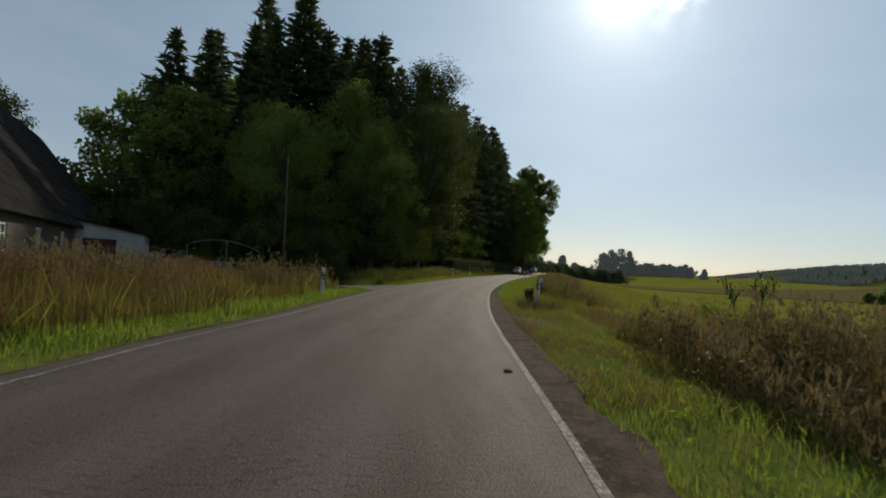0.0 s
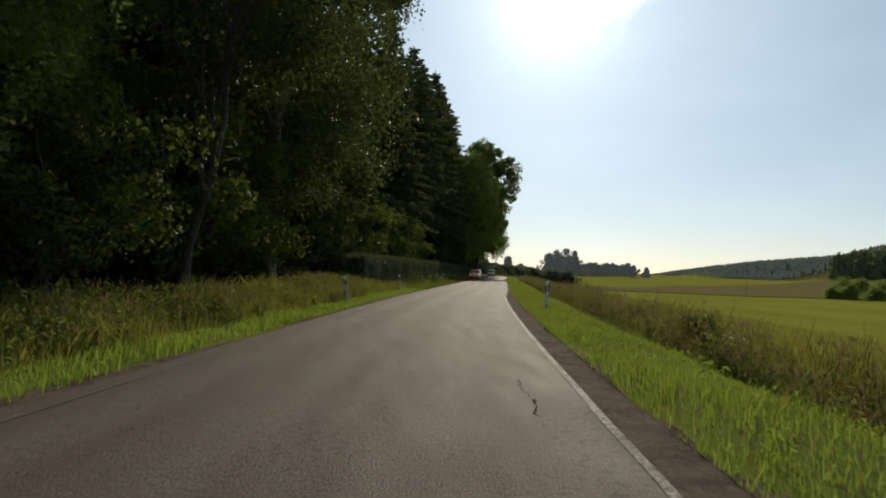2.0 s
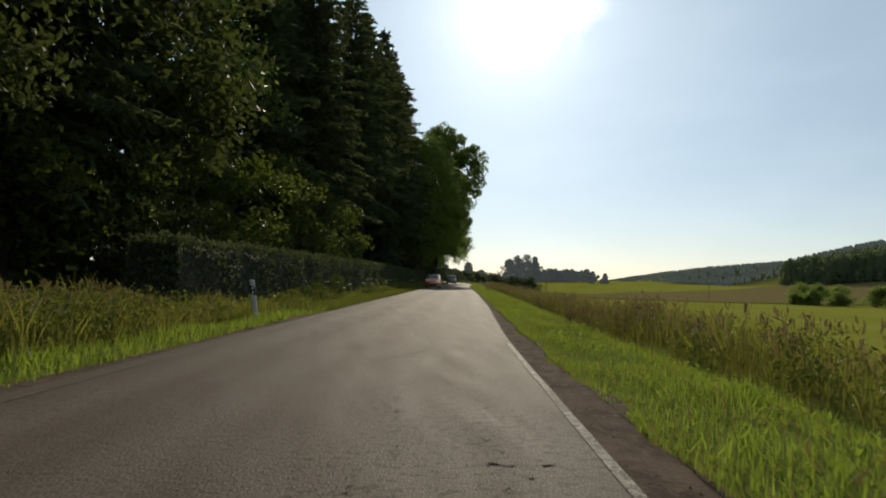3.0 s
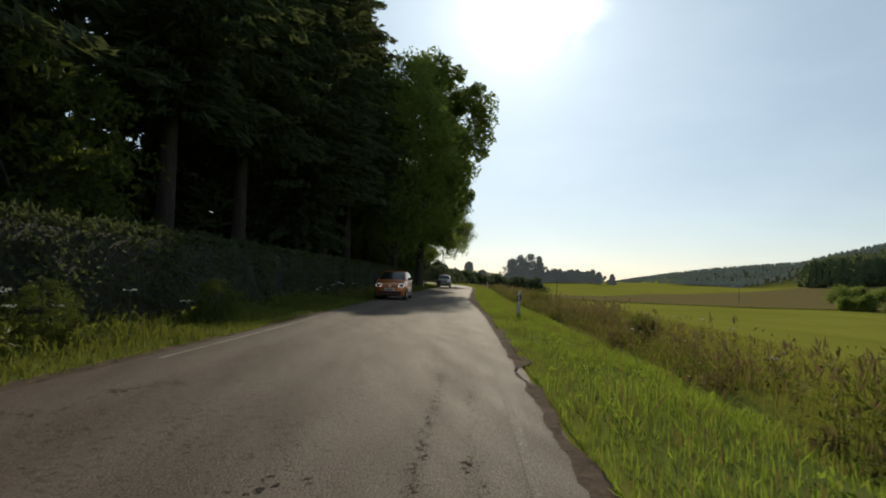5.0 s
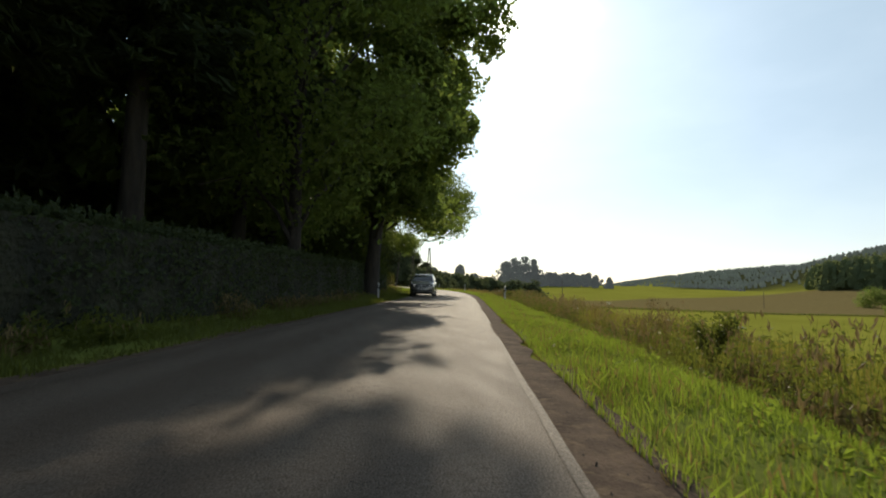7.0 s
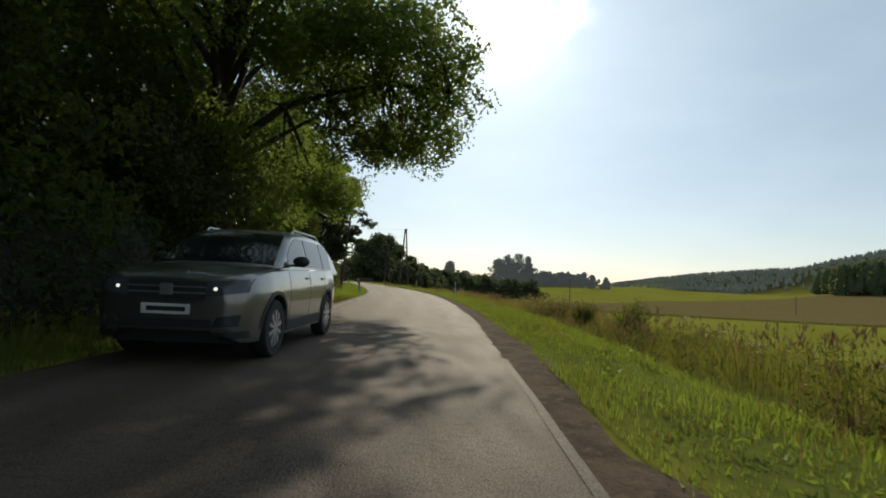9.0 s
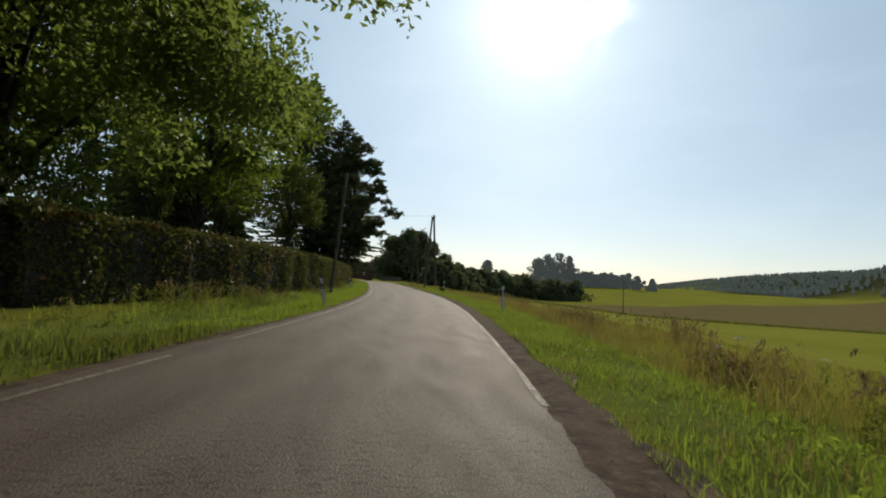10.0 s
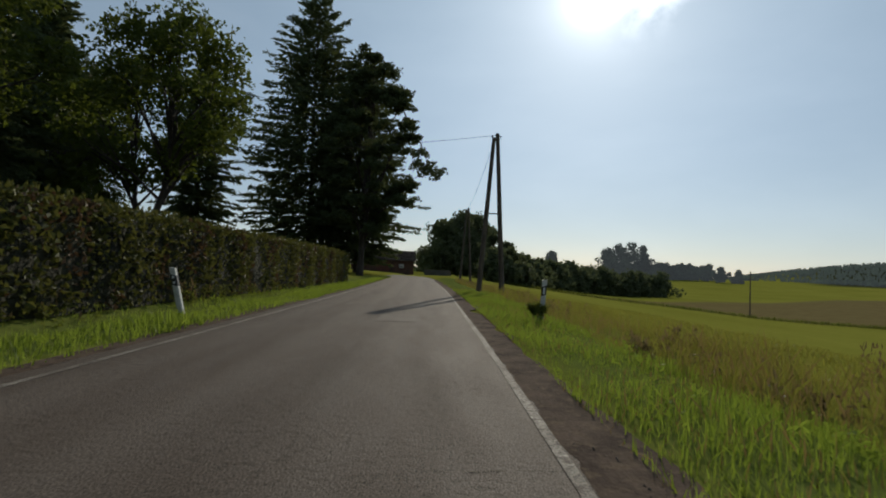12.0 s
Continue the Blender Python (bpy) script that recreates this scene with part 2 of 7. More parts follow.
def asphalt():
    """Old asphalt: paler wheel tracks along the lanes, stains, grit."""
    m, n, l, p = nodes_of("asphalt")
    big = noise_fac(n, l, 0.5, 5, stretch=(1, 0.12, 1), low=0.3, high=0.7)
    mid = noise_fac(n, l, 3.4, 8, stretch=(1, 0.22, 1), low=0.3, high=0.7)
    grit = noise_fac(n, l, 75, 2.0, low=0.38, high=0.62)
    spots = noise_fac(n, l, 15, 8, stretch=(0.7, 1, 1), low=0.53, high=0.62)
    c = mixed(n, l, big, (0.082, 0.063, 0.05), (0.106, 0.083, 0.066))
    c = mixed(n, l, mixed(n, l, mid, (0, 0, 0), (0.6, 0.6, 0.6)), c, (0.078, 0.058, 0.044))
    stain = noise_fac(n, l, 1.1, 6, stretch=(1, 0.14, 1), low=0.52, high=0.7)
    c = mixed(n, l, mixed(n, l, stain, (0, 0, 0), (0.45, 0.45, 0.45)), c, (0.06, 0.045, 0.034))
    at = n.new("ShaderNodeAttribute")
    at.attribute_name = "across"
    wave = n.new("ShaderNodeMath")
    wave.operation = "SINE"
    sc = n.new("ShaderNodeMath")
    sc.operation = "MULTIPLY_ADD"
    l.new(at.outputs["Fac"], sc.inputs[0])
    sc.inputs[1].default_value, sc.inputs[2].default_value = 25.1, -2.6
    l.new(sc.outputs[0], wave.inputs[0])
    tr = n.new("ShaderNodeMapRange")
    l.new(wave.outputs[0], tr.inputs[0])
    tr.inputs[1].default_value, tr.inputs[2].default_value, tr.inputs[3].default_value, tr.inputs[4].default_value = -0.6, 1.0, 0.0, 0.55
    c = mixed(n, l, tr.outputs[0], c, (0.122, 0.098, 0.08))
    c = mixed(n, l, mixed(n, l, spots, (0, 0, 0), mixed(n, l, noise_fac(n, l, 0.7, 5, stretch=(1, 0.5, 1), low=0.45, high=0.62), (0.1, 0.1, 0.1), (0.65, 0.65, 0.65))), c, (0.0544, 0.04, 0.0296))
    c = mixed(n, l, 0.8, c, mixed(n, l, grit, (0.35, 0.35, 0.35), (1.5, 1.48, 1.45)), "MULTIPLY")
    l.new(c, p.inputs["Base Color"])
    r = n.new("ShaderNodeMapRange")
    l.new(mid, r.inputs[0])
    r.inputs[3].default_value, r.inputs[4].default_value = 0.7, 0.8
    l.new(r.outputs[0], p.inputs["Roughness"])
    p.inputs["Specular IOR Level"].default_value = 0.18
    both_grits = mixed(n, l, 0.5, grit, mixed(n, l, spots, (1, 1, 1), (0, 0, 0)))
    bump(n, l, p, both_grits, 0.7, 0.005)
    return m


M_ASPHALT = asphalt()
M_CRACK = surface("crack_filler", (0.04, 0.031, 0.025), (0.02, 0.016, 0.013), 3, 40, 0.95, relief=0.3, depth=0.004, spec=0.03)
M_PATCH = surface("mended_asphalt", (0.122, 0.096, 0.077), (0.094, 0.073, 0.058), 2.0, 60, 0.75, relief=0.4, depth=0.004, spec=0.2)
M_PIT = surface("ravelled_asphalt", (0.085, 0.066, 0.052), (0.05, 0.04, 0.032), 3, 60, 0.95, relief=0.3, depth=0.004, spec=0.05)


# ---- helpers for meshes ----
def soup(name, verts, faces, materials, slots=None, smooth=False):
    """A mesh from arrays: verts (n, 3), faces (m, k) with k corners each."""
    verts, faces = np.asarray(verts, np.float32), np.asarray(faces, np.int32)
    me = bpy.data.meshes.new(name)
    k = faces.shape[1]
    me.vertices.add(len(verts))
    me.vertices.foreach_set("co", verts.ravel())
    me.loops.add(faces.size)
    me.loops.foreach_set("vertex_index", faces.ravel())
    me.polygons.add(len(faces))
    me.polygons.foreach_set("loop_start", np.arange(0, faces.size, k, dtype=np.int32))
    for m in materials:
        me.materials.append(m)
    if slots is not None:
        me.polygons.foreach_set("material_index", np.asarray(slots, np.int32))
    me.polygons.foreach_set("use_smooth", np.full(len(faces), smooth))
    me.update(calc_edges=True)
    me.validate()
    return me


def part(name, bm, material, parent, label="", smooth=False):
    me = bpy.data.meshes.new(name)
    for f in bm.faces:
        f.smooth = smooth
    bm.to_mesh(me)
    bm.free()
    me.materials.append(material)
    ob = new(name, me)
    ob.parent = parent
    return tagged(ob, label) if label else ob


def piece(name, me, parent, label=""):
    ob = new(name, me)
    ob.parent = parent
    return tagged(ob, label) if label else ob


def base(name, label, category, group="", kind="", at=(0, 0, 0), turn=0.0):
    ob = new(name)
    ob.empty_display_size = 0.2
    ob.matrix_world = pose(*at, 0, 0, turn)
    return tagged(ob, label, category, group, kind)


def box(bm, lo, hi, bevel=0.0):
    r = bmesh.ops.create_cube(bm, size=1.0)
    c = [(a + b) / 2 for a, b in zip(lo, hi)]
    s = [abs(b - a) for a, b in zip(lo, hi)]
    for v in r["verts"]:
        v.co = Vector((v.co.x * s[0] + c[0], v.co.y * s[1] + c[1], v.co.z * s[2] + c[2]))
    if bevel:
        es = list({e for v in r["verts"] for e in v.link_edges})
        bmesh.ops.bevel(bm, geom=es, offset=bevel, segments=2, affect="EDGES")
    return bm


def tube_arrays(points, radii, sides=8):
    """Verts and quads of a tube along points."""
    pts = [Vector(p) for p in points]
    vs, fs = [], []
    for i, p in enumerate(pts):
        t = (pts[min(i + 1, len(pts) - 1)] - pts[max(i - 1, 0)]).normalized()
        a = t.cross(Vector((0, 0, 1)) if abs(t.z) < 0.9 else Vector((1, 0, 0))).normalized()
        b = t.cross(a)
        for k in range(sides):
            w = 2 * math.pi * k / sides
            vs.append(p + (a * math.cos(w) + b * math.sin(w)) * radii[i])
    for i in range(len(pts) - 1):
        for k in range(sides):
            q = (k + 1) % sides
            fs.append((i * sides + k, i * sides + q, (i + 1) * sides + q, (i + 1) * sides + k))
    return [tuple(v) for v in vs], fs


class Soup:
    """Collects quads for one mesh."""

    def __init__(self):
        self.v, self.f, self.s, self.n = [], [], [], 0

    def add(self, verts, faces, slot=0):
        self.v.append(np.asarray(verts, np.float32).reshape(-1, 3))
        f = np.asarray(faces, np.int32)
        self.f.append(f + self.n)
        self.s.append(np.full(len(f), slot, np.int32))
        self.n += len(self.v[-1])

    def tube(self, points, radii, sides=8, slot=0):
        self.add(*tube_arrays(points, radii, sides), slot)

    def mesh(self, name, materials, smooth=False):
        return soup(name, np.concatenate(self.v), np.concatenate(self.f), materials, np.concatenate(self.s), smooth)


def leaf_quads(rng, centres, length, width, up=None, spread=1.0):
    """Rhombic leaves at the centres, turned at random (about the direction up where given)."""
    n = len(centres)
    d = rng.normal(size=(n, 3)) * spread
    if up is not None:
        d = d + up
    d /= np.linalg.norm(d, axis=1)[:, None] + 1e-9
    e = np.cross(d, rng.normal(size=(n, 3)))
    e /= np.linalg.norm(e, axis=1)[:, None] + 1e-9
    ln = (length * rng.uniform(0.6, 1.3, n))[:, None]
    wd = (width * rng.uniform(0.6, 1.3, n))[:, None]
    c = np.asarray(centres)
    fold = np.cross(d, e) * wd * 0.35
    v = np.stack([c - d * ln / 2, c + e * wd / 2 + fold, c + d * ln / 2, c - e * wd / 2 + fold], 1).reshape(-1, 3)
    return v, np.arange(n * 4).reshape(n, 4)


# ---- the road's line and the land ----
RIGHT_LINE = [(-60, -5.2), (-20, -1.1), (0, 0.25), (5.6, 0.72), (11, 0.84), (14, 1.22), (17, 1.62), (24, 2.45), (31, 3.75), (39, 5.35), (47, 7.1),
              (55.5, 9.15), (61, 10.6), (76, 14.7), (92, 19.1), (101, 21.45), (111, 24.1), (124, 28.0), (143, 33.7), (155, 37.0),
              (162, 38.5), (170, 40.0), (177, 41.1), (184, 41.9), (190, 42.35), (197, 42.75), (211, 43.5), (225, 44.0), (240, 44.4)]
ROAD_W = [(-60, 4.9), (6, 4.81), (11, 4.45), (14, 4.44), (18, 4.56), (24, 4.65), (50, 4.7), (110, 4.6), (160, 4.4), (172, 4.2), (190, 4.15), (240, 4.2)]
_ys = np.arange(-60, 241, 1.0)
_xs = np.interp(_ys, [a for a, b in RIGHT_LINE], [b for a, b in RIGHT_LINE])
_pad = np.concatenate([_xs[0] + (_xs[1] - _xs[0]) * np.arange(-5, 0), _xs, _xs[-1] + (_xs[-1] - _xs[-2]) * np.arange(1, 6)])
_xs = np.convolve(_pad, np.ones(11) / 11, "valid")


def xr(y):
    """x of the right edge line at y; straight on beyond the bend (for the land only)."""
    y = np.asarray(y, float)
    return np.where(y > 240, _xs[-1] + 0.1 * (y - 240), np.where(y < -60, _xs[0] + 0.1 * (y + 60), np.interp(y, _ys, _xs)))


def road_w(y):
    return np.interp(y, [a for a, b in ROAD_W], [b for a, b in ROAD_W])


def xl(y):
    """x of the left edge line at y."""
    return xr(y) - road_w(y) * 1.03


def smooth01(v):
    v = np.clip(v, 0, 1)
    return v * v * (3 - 2 * v)


TRACK_O, TRACK_A = (-2.9, 25.0), (-0.8, 0.6)          # mouth of the side road and its heading


def track_dip(q):
    """Fall of the side road at q metres from the mouth."""
    return np.interp(q, [0, 1.5, 2.2, 6, 10, 18, 26], [0, -0.04, -0.14, -1.05, -1.5, -1.5, 0])


def land(x, y):
    """Height of the land."""
    x, y = np.asarray(x, float), np.asarray(y, float)
    d, dl = x - xr(y), xl(y) - x
    entry = np.exp(-((y - 17.5) / 4.0) ** 2)          # level field entry beside the road
    prof = np.interp(d, [0, 1.2, 2.2, 3.1, 4.0, 5.5], [0, 0, -0.06, -0.42, -0.34, -0.4])
    prof = prof + np.interp(d, [5.5, 10, 20, 40, 70, 140, 300, 520, 900, 3000], [0, -0.7, -2.0, -4.2, -6.4, -7.2, -5.1, 0.6, 6.0, 7.0]) * np.interp(y, [0, 120], [0.62, 1.0])
    ditch = np.interp(d, [1.2, 3.1, 5.5], [0, 0.25, 0]) * entry
    ahead = 16 * smooth01((y - 430) / 600.0) * smooth01((d + 60) / 120.0) * (1 - 0.8 * smooth01((x - 300) / 260.0))
    hill = np.maximum(74 * np.clip(1 - (np.hypot(x - 960, y - 440) / 440.0) ** 3, 0, 1), 70 * np.clip(1 - (np.hypot(x - 1650, y - 950) / 950.0) ** 2.2, 0, 1))
    hill = hill + 26 * np.exp(-((x - 525) ** 2 + (y - 345) ** 2) / 120.0 ** 2)
    wave = 0.25 * np.sin(x * 0.043 + 1.3) * np.sin(y * 0.037) * smooth01((d - 15) / 40)
    right = prof + ditch + ahead + hill + wave
    left = np.interp(dl, [0, 1.5, 2.2, 3.6, 8, 20, 60, 200, 3000], [0, -0.02, -0.18, 0.12, 0.35, 0.9, 2.4, 5, 20]) - 0.25 * np.exp(-((y - 25) / 7) ** 2) * smooth01(dl / 4)
    mouth = np.exp(-((y - 26.0) / 5.6) ** 6) * smooth01((30 - dl) / 8.0)      # level junction with the side road
    left = left * (1 - mouth) - 0.02 * mouth
    ox, oy = x - TRACK_O[0], y - TRACK_O[1]
    q, w = ox * TRACK_A[0] + oy * TRACK_A[1], ox * TRACK_A[1] - oy * TRACK_A[0]
    left = left + (track_dip(q) - 0.1 * smooth01(q / 2)) * np.exp(-(w / 3.4) ** 6) * (q < 26)
    return np.where(d >= 0, right, np.where(dl >= 0, left, 0.0))


def field_material():
    """Grass land with a fallow brown strip, mown paler strips and a dark woodland floor."""
    m, n, l, p = nodes_of("land")
    pos = n.new("ShaderNodeNewGeometry").outputs["Position"]
    sep = n.new("ShaderNodeSeparateXYZ")
    l.new(pos, sep.inputs[0])

    def math_node(op, a, b=0.0, c=0.0):
        k = n.new("ShaderNodeMath")
        k.operation = op
        for i, v in enumerate((a, b, c)):
            if isinstance(v, (int, float)):
                k.inputs[i].default_value = v
            else:
                l.new(v, k.inputs[i])
        return k.outputs[0]

    def side(px, py, qx, qy, soft):
        """1 on the left of the line from p to q."""
        nx, ny = -(qy - py), qx - px
        ln = math.hypot(nx, ny)
        v = math_node("MULTIPLY", sep.outputs[0], nx / ln)
        v = math_node("MULTIPLY_ADD", sep.outputs[1], ny / ln, v)
        v = math_node("ADD", v, -(px * nx + py * ny) / ln)
        r = n.new("ShaderNodeMapRange")
        r.inputs[1].default_value, r.inputs[2].default_value = -soft, soft
        l.new(v, r.inputs[0])
        return r.outputs[0]

    wide = noise_fac(n, l, 0.03, 4)
    mid = noise_fac(n, l, 0.35, 5, low=0.3, high=0.7)
    fine = noise_fac(n, l, 5.0, 6, low=0.25, high=0.75)
    green = mixed(n, l, wide, (0.185, 0.183, 0.03), (0.235, 0.23, 0.042))
    green = mixed(n, l, mixed(n, l, mid, (0, 0, 0), (0.5, 0.5, 0.5)), green, (0.155, 0.163, 0.028))
    brown = mixed(n, l, mid, (0.135, 0.104, 0.045), (0.172, 0.138, 0.062))
    strip = math_node("MULTIPLY", side(*BROWN_NEAR, 1.2), math_node("MULTIPLY", side(*BROWN_FAR, 3.0), side(*BROWN_END, 3.0)))
    c = mixed(n, l, strip, green, brown)
    # dark litter tone that also carries the trees' shade on the ground
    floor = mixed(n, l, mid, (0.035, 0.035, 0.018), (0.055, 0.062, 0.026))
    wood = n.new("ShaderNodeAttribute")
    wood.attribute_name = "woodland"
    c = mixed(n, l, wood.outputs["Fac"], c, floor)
    thatch = n.new("ShaderNodeAttribute")
    thatch.attribute_name = "verge"
    c = mixed(n, l, thatch.outputs["Fac"], c, mixed(n, l, mid, (0.1, 0.122, 0.03), (0.14, 0.165, 0.04)))
    c = mixed(n, l, 0.5, c, mixed(n, l, fine, (0.45, 0.45, 0.45), (1.1, 1.1, 1.1)), "MULTIPLY")
    l.new(c, p.inputs["Base Color"])
    p.inputs["Roughness"].default_value = 0.9
    p.inputs["Specular IOR Level"].default_value = 0.0
    bump(n, l, p, fine, 0.35, 0.03)
    return m


BROWN_NEAR = (60.0, 318.0, 500.0, 110.0)
BROWN_FAR = (300.0, 460.0, 105.0, 338.0)
BROWN_END = (420.0, 444.0, 260.0, 444.0)


def build_ground():
    dl = -np.concatenate([[3000, 1500, 800, 500, 350, 250, 180, 130, 95, 70, 55], np.arange(45, 10, -5), np.arange(10, 0, -0.5), [0]])
    dr = np.concatenate([np.arange(0, 8, 0.5), np.arange(8, 20, 2), np.arange(20, 80, 6), np.arange(80, 600, 20), np.arange(600, 2300, 60), [2400, 3000]])
    ys = np.concatenate([[-1500, -800, -400, -200, -120, -80], np.arange(-60, 260, 2.0), np.arange(260, 700, 12.0), np.arange(700, 2000, 50), [2100, 2500, 3000]])
    off = np.concatenate([dl, dr])
    left = np.concatenate([np.ones(len(dl)), np.zeros(len(dr))])
    X = np.where(left[None, :] > 0, xl(ys)[:, None], xr(ys)[:, None]) + off[None, :]
    Y = np.repeat(ys[:, None], len(off), 1)
    Z = land(X, Y)
    Z[:, (off == 0)] = 0
    rough = np.abs(off)[None, :]
    Z = Z - 0.03 * (rough < 0.6)
    nr, nc = X.shape
    idx = np.arange(nr * nc).reshape(nr, nc)
    f = np.stack([idx[:-1, :-1], idx[:-1, 1:], idx[1:, 1:], idx[1:, :-1]], -1).reshape(-1, 4)
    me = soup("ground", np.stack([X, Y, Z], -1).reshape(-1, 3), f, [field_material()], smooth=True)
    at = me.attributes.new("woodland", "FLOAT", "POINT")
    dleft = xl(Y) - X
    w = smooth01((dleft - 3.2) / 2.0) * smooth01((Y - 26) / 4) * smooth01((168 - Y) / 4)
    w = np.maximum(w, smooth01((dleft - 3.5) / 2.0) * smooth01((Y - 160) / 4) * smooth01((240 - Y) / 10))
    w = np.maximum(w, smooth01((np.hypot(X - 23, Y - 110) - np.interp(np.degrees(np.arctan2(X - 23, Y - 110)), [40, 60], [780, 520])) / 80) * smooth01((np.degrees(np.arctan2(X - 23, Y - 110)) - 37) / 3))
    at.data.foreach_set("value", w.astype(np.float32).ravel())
    d = X - xr(Y)
    v = np.maximum(smooth01((d - 0.3) / 0.4) * smooth01((4.4 - d) / 1.2), smooth01((dleft - 0.3) / 0.4) * smooth01((4.0 - dleft) / 1.2))
    me.attributes.new("verge", "FLOAT", "POINT").data.foreach_set("value", (v * (np.abs(Y - 100) < 160)).astype(np.float32).ravel())
    return tagged(new("ground", me), "grassy land with meadow, a brown fallow strip and woodland floor", "ground", kind="structure")


def strip(name, ys, inner, outer, z, material, wobble=0.0, crown=0.0, cols=2, seed=1, lumps=0.0):
    """A band along the road between two x offsets given as functions of y."""
    rng = np.random.default_rng(seed)
    a, b = inner(ys), outer(ys)
    if wobble:
        m = max(9, int(1.6 / (ys[1] - ys[0])))
        k = np.convolve(rng.normal(size=len(ys) + m - 1), np.hanning(m + 2)[1:-1] / math.sqrt(m * 0.37), "valid")
        b = b + wobble * k
    u = np.linspace(0, 1, cols)
    X = a[:, None] * (1 - u) + b[:, None] * u
    Z = z + crown * (1 - (2 * u - 1) ** 2)[None, :] * np.ones((len(ys), 1))
    if lumps:
        Z = Z + lumps * np.abs(rng.normal(size=Z.shape)) * np.clip(4 * u, 0, 1)[None, :]
    V = np.stack([X, np.repeat(ys[:, None], cols, 1), Z], -1).reshape(-1, 3)
    i = np.arange(len(ys) * cols).reshape(len(ys), cols)
    f = np.stack([i[:-1, :-1], i[:-1, 1:], i[1:, 1:], i[1:, :-1]], -1).reshape(-1, 4)
    me = soup(name, V, f, [material], smooth=True)
    me.attributes.new("across", "FLOAT", "POINT").data.foreach_set("value", np.tile(u, len(ys)).astype(np.float32))
    return me


def margin(y):
    """Width of the asphalt beyond the right edge line."""
    return np.interp(y, [40, 58, 70, 98, 108, 160, 172], [0.07, 0.1, 0.36, 0.36, 0.07, 0.07, 0.12])


def bare(y):
    """Width of the bare ground beyond the right edge line, wider at the field entry."""
    return 0.52 + 0.2 * np.exp(-((np.asarray(y, float) - 13.0) / 3.5) ** 2) + 0.7 * np.exp(-((np.asarray(y, float) - 11.0) / 1.7) ** 2)


def build_road():
    ys = np.arange(-60, 240.1, 0.5)
    me = strip("road", ys, lambda y: xl(y) - 0.28, lambda y: xr(y) + margin(y) + 0.02, 0.0, M_ASPHALT, crown=0.0, cols=9, wobble=0.012)
    tagged(new("road", me), "worn grey asphalt country road with fine cracks", "road", kind="structure")
    # the bend to the left past the farm
    pts, a = [], math.atan2(1, 0.03)
    x, y = float(xr(240) - road_w(240) / 2), 240.0
    for i in range(40):
        pts.append((x, y, a))
        x, y = x + 1.5 * math.cos(a), y + 1.5 * math.sin(a)
        a += 0.035 if i > 6 else 0.01
    vs, fs = [], []
    for i, (px, py, pa) in enumerate(pts):
        for o in (-2.45, 2.4):
            vs.append((px - o * math.sin(pa), py + o * math.cos(pa), 0.0))
        if i:
            fs.append((2 * i - 2, 2 * i, 2 * i + 1, 2 * i - 1))
    tagged(new("road_bend", soup("road_bend", vs, fs, [M_ASPHALT])), "asphalt road bending left past the farm", "road", kind="structure")
    # side road into the woods
    sv, sf = [], []
    cols = 9
    for i in range(40):
        q = 15.0 * i / 39
        k2 = smooth01(q / 6.0)
        for k in range(cols):
            u = 2 * k / (cols - 1) - 1
            ey = 25.0 + 3.3 * u
            ex = float(xl(ey)) - 0.27
            px = (1 - k2) * ex + k2 * (TRACK_O[0] + 0.6 * 1.7 * u) + TRACK_A[0] * q
            py = (1 - k2) * ey + k2 * (TRACK_O[1] + 0.8 * 1.7 * u) + TRACK_A[1] * q
            along = (px - TRACK_O[0]) * TRACK_A[0] + (py - TRACK_O[1]) * TRACK_A[1]
            sv.append((px, py, 0.004 + 0.012 * min(1.0, q / 4) + float(track_dip(along)) * min(1.0, q)))
        if i:
            for k in range(cols - 1):
                a = (i - 1) * cols + k
                sf.append((a, a + cols, a + cols + 1, a + 1))
    tagged(new("side_road", soup("side_road", sv, sf, [M_ASPHALT])), "narrow asphalt side road dropping into the trees", "road", kind="structure")
    me = strip("shoulder", np.arange(-20, 240, 0.12), lambda y: xr(y) + margin(y) - 0.07 + 0.03 * np.sin(y * 3.1) * np.sin(y * 7.7) + 0.025 * np.sin(y * 17.3) * np.sin(y * 11.9), lambda y: xr(y) + bare(y), 0.002, M_SHOULDER, wobble=0.1, cols=11, seed=4, lumps=0.003)
    tagged(new("shoulder", me), "bare brown dirt shoulder beside the asphalt", "shoulder", kind="structure")
    me = strip("shoulder", np.arange(-60, 240, 0.5), lambda y: xl(y) - 0.26, lambda y: xl(y) - 0.5, 0.003, M_SHOULDER, wobble=0.1, cols=3, seed=5)
    tagged(new("shoulder", me), "narrow dirt edge beside the asphalt", "shoulder", kind="structure")
    rng = np.random.default_rng(8)
    for side, x0 in (("right", xr), ("left", xl)):
        vs, fs, slots = [], [], []
        y = -40.0
        while y < 238:
            faded = 58 < y < 156 or (side == "left" and 31 < y < 70)
            run = rng.uniform(3, 9)
            yy = np.linspace(y, y + run, max(2, int(run / 0.5)))
            half = 0.04
            for j, q in enumerate(yy):
                e = 0.005 * math.sin(q * 2.1) + 0.004 * math.sin(q * 13.7)
                n0 = len(vs)
                vs += [(float(x0(q)) - half + e, q, 0.006), (float(x0(q)) + half + e * 0.6, q, 0.006)]
                if j:
                    fs.append((n0 - 2, n0 - 1, n0 + 1, n0))
                    slots.append(int(31 < y < 70 or 96 < y < 148) if side == "left" else int(faded))
            y += run + (rng.uniform(1.5, 6.0) if faded else rng.uniform(0.0, 0.05))
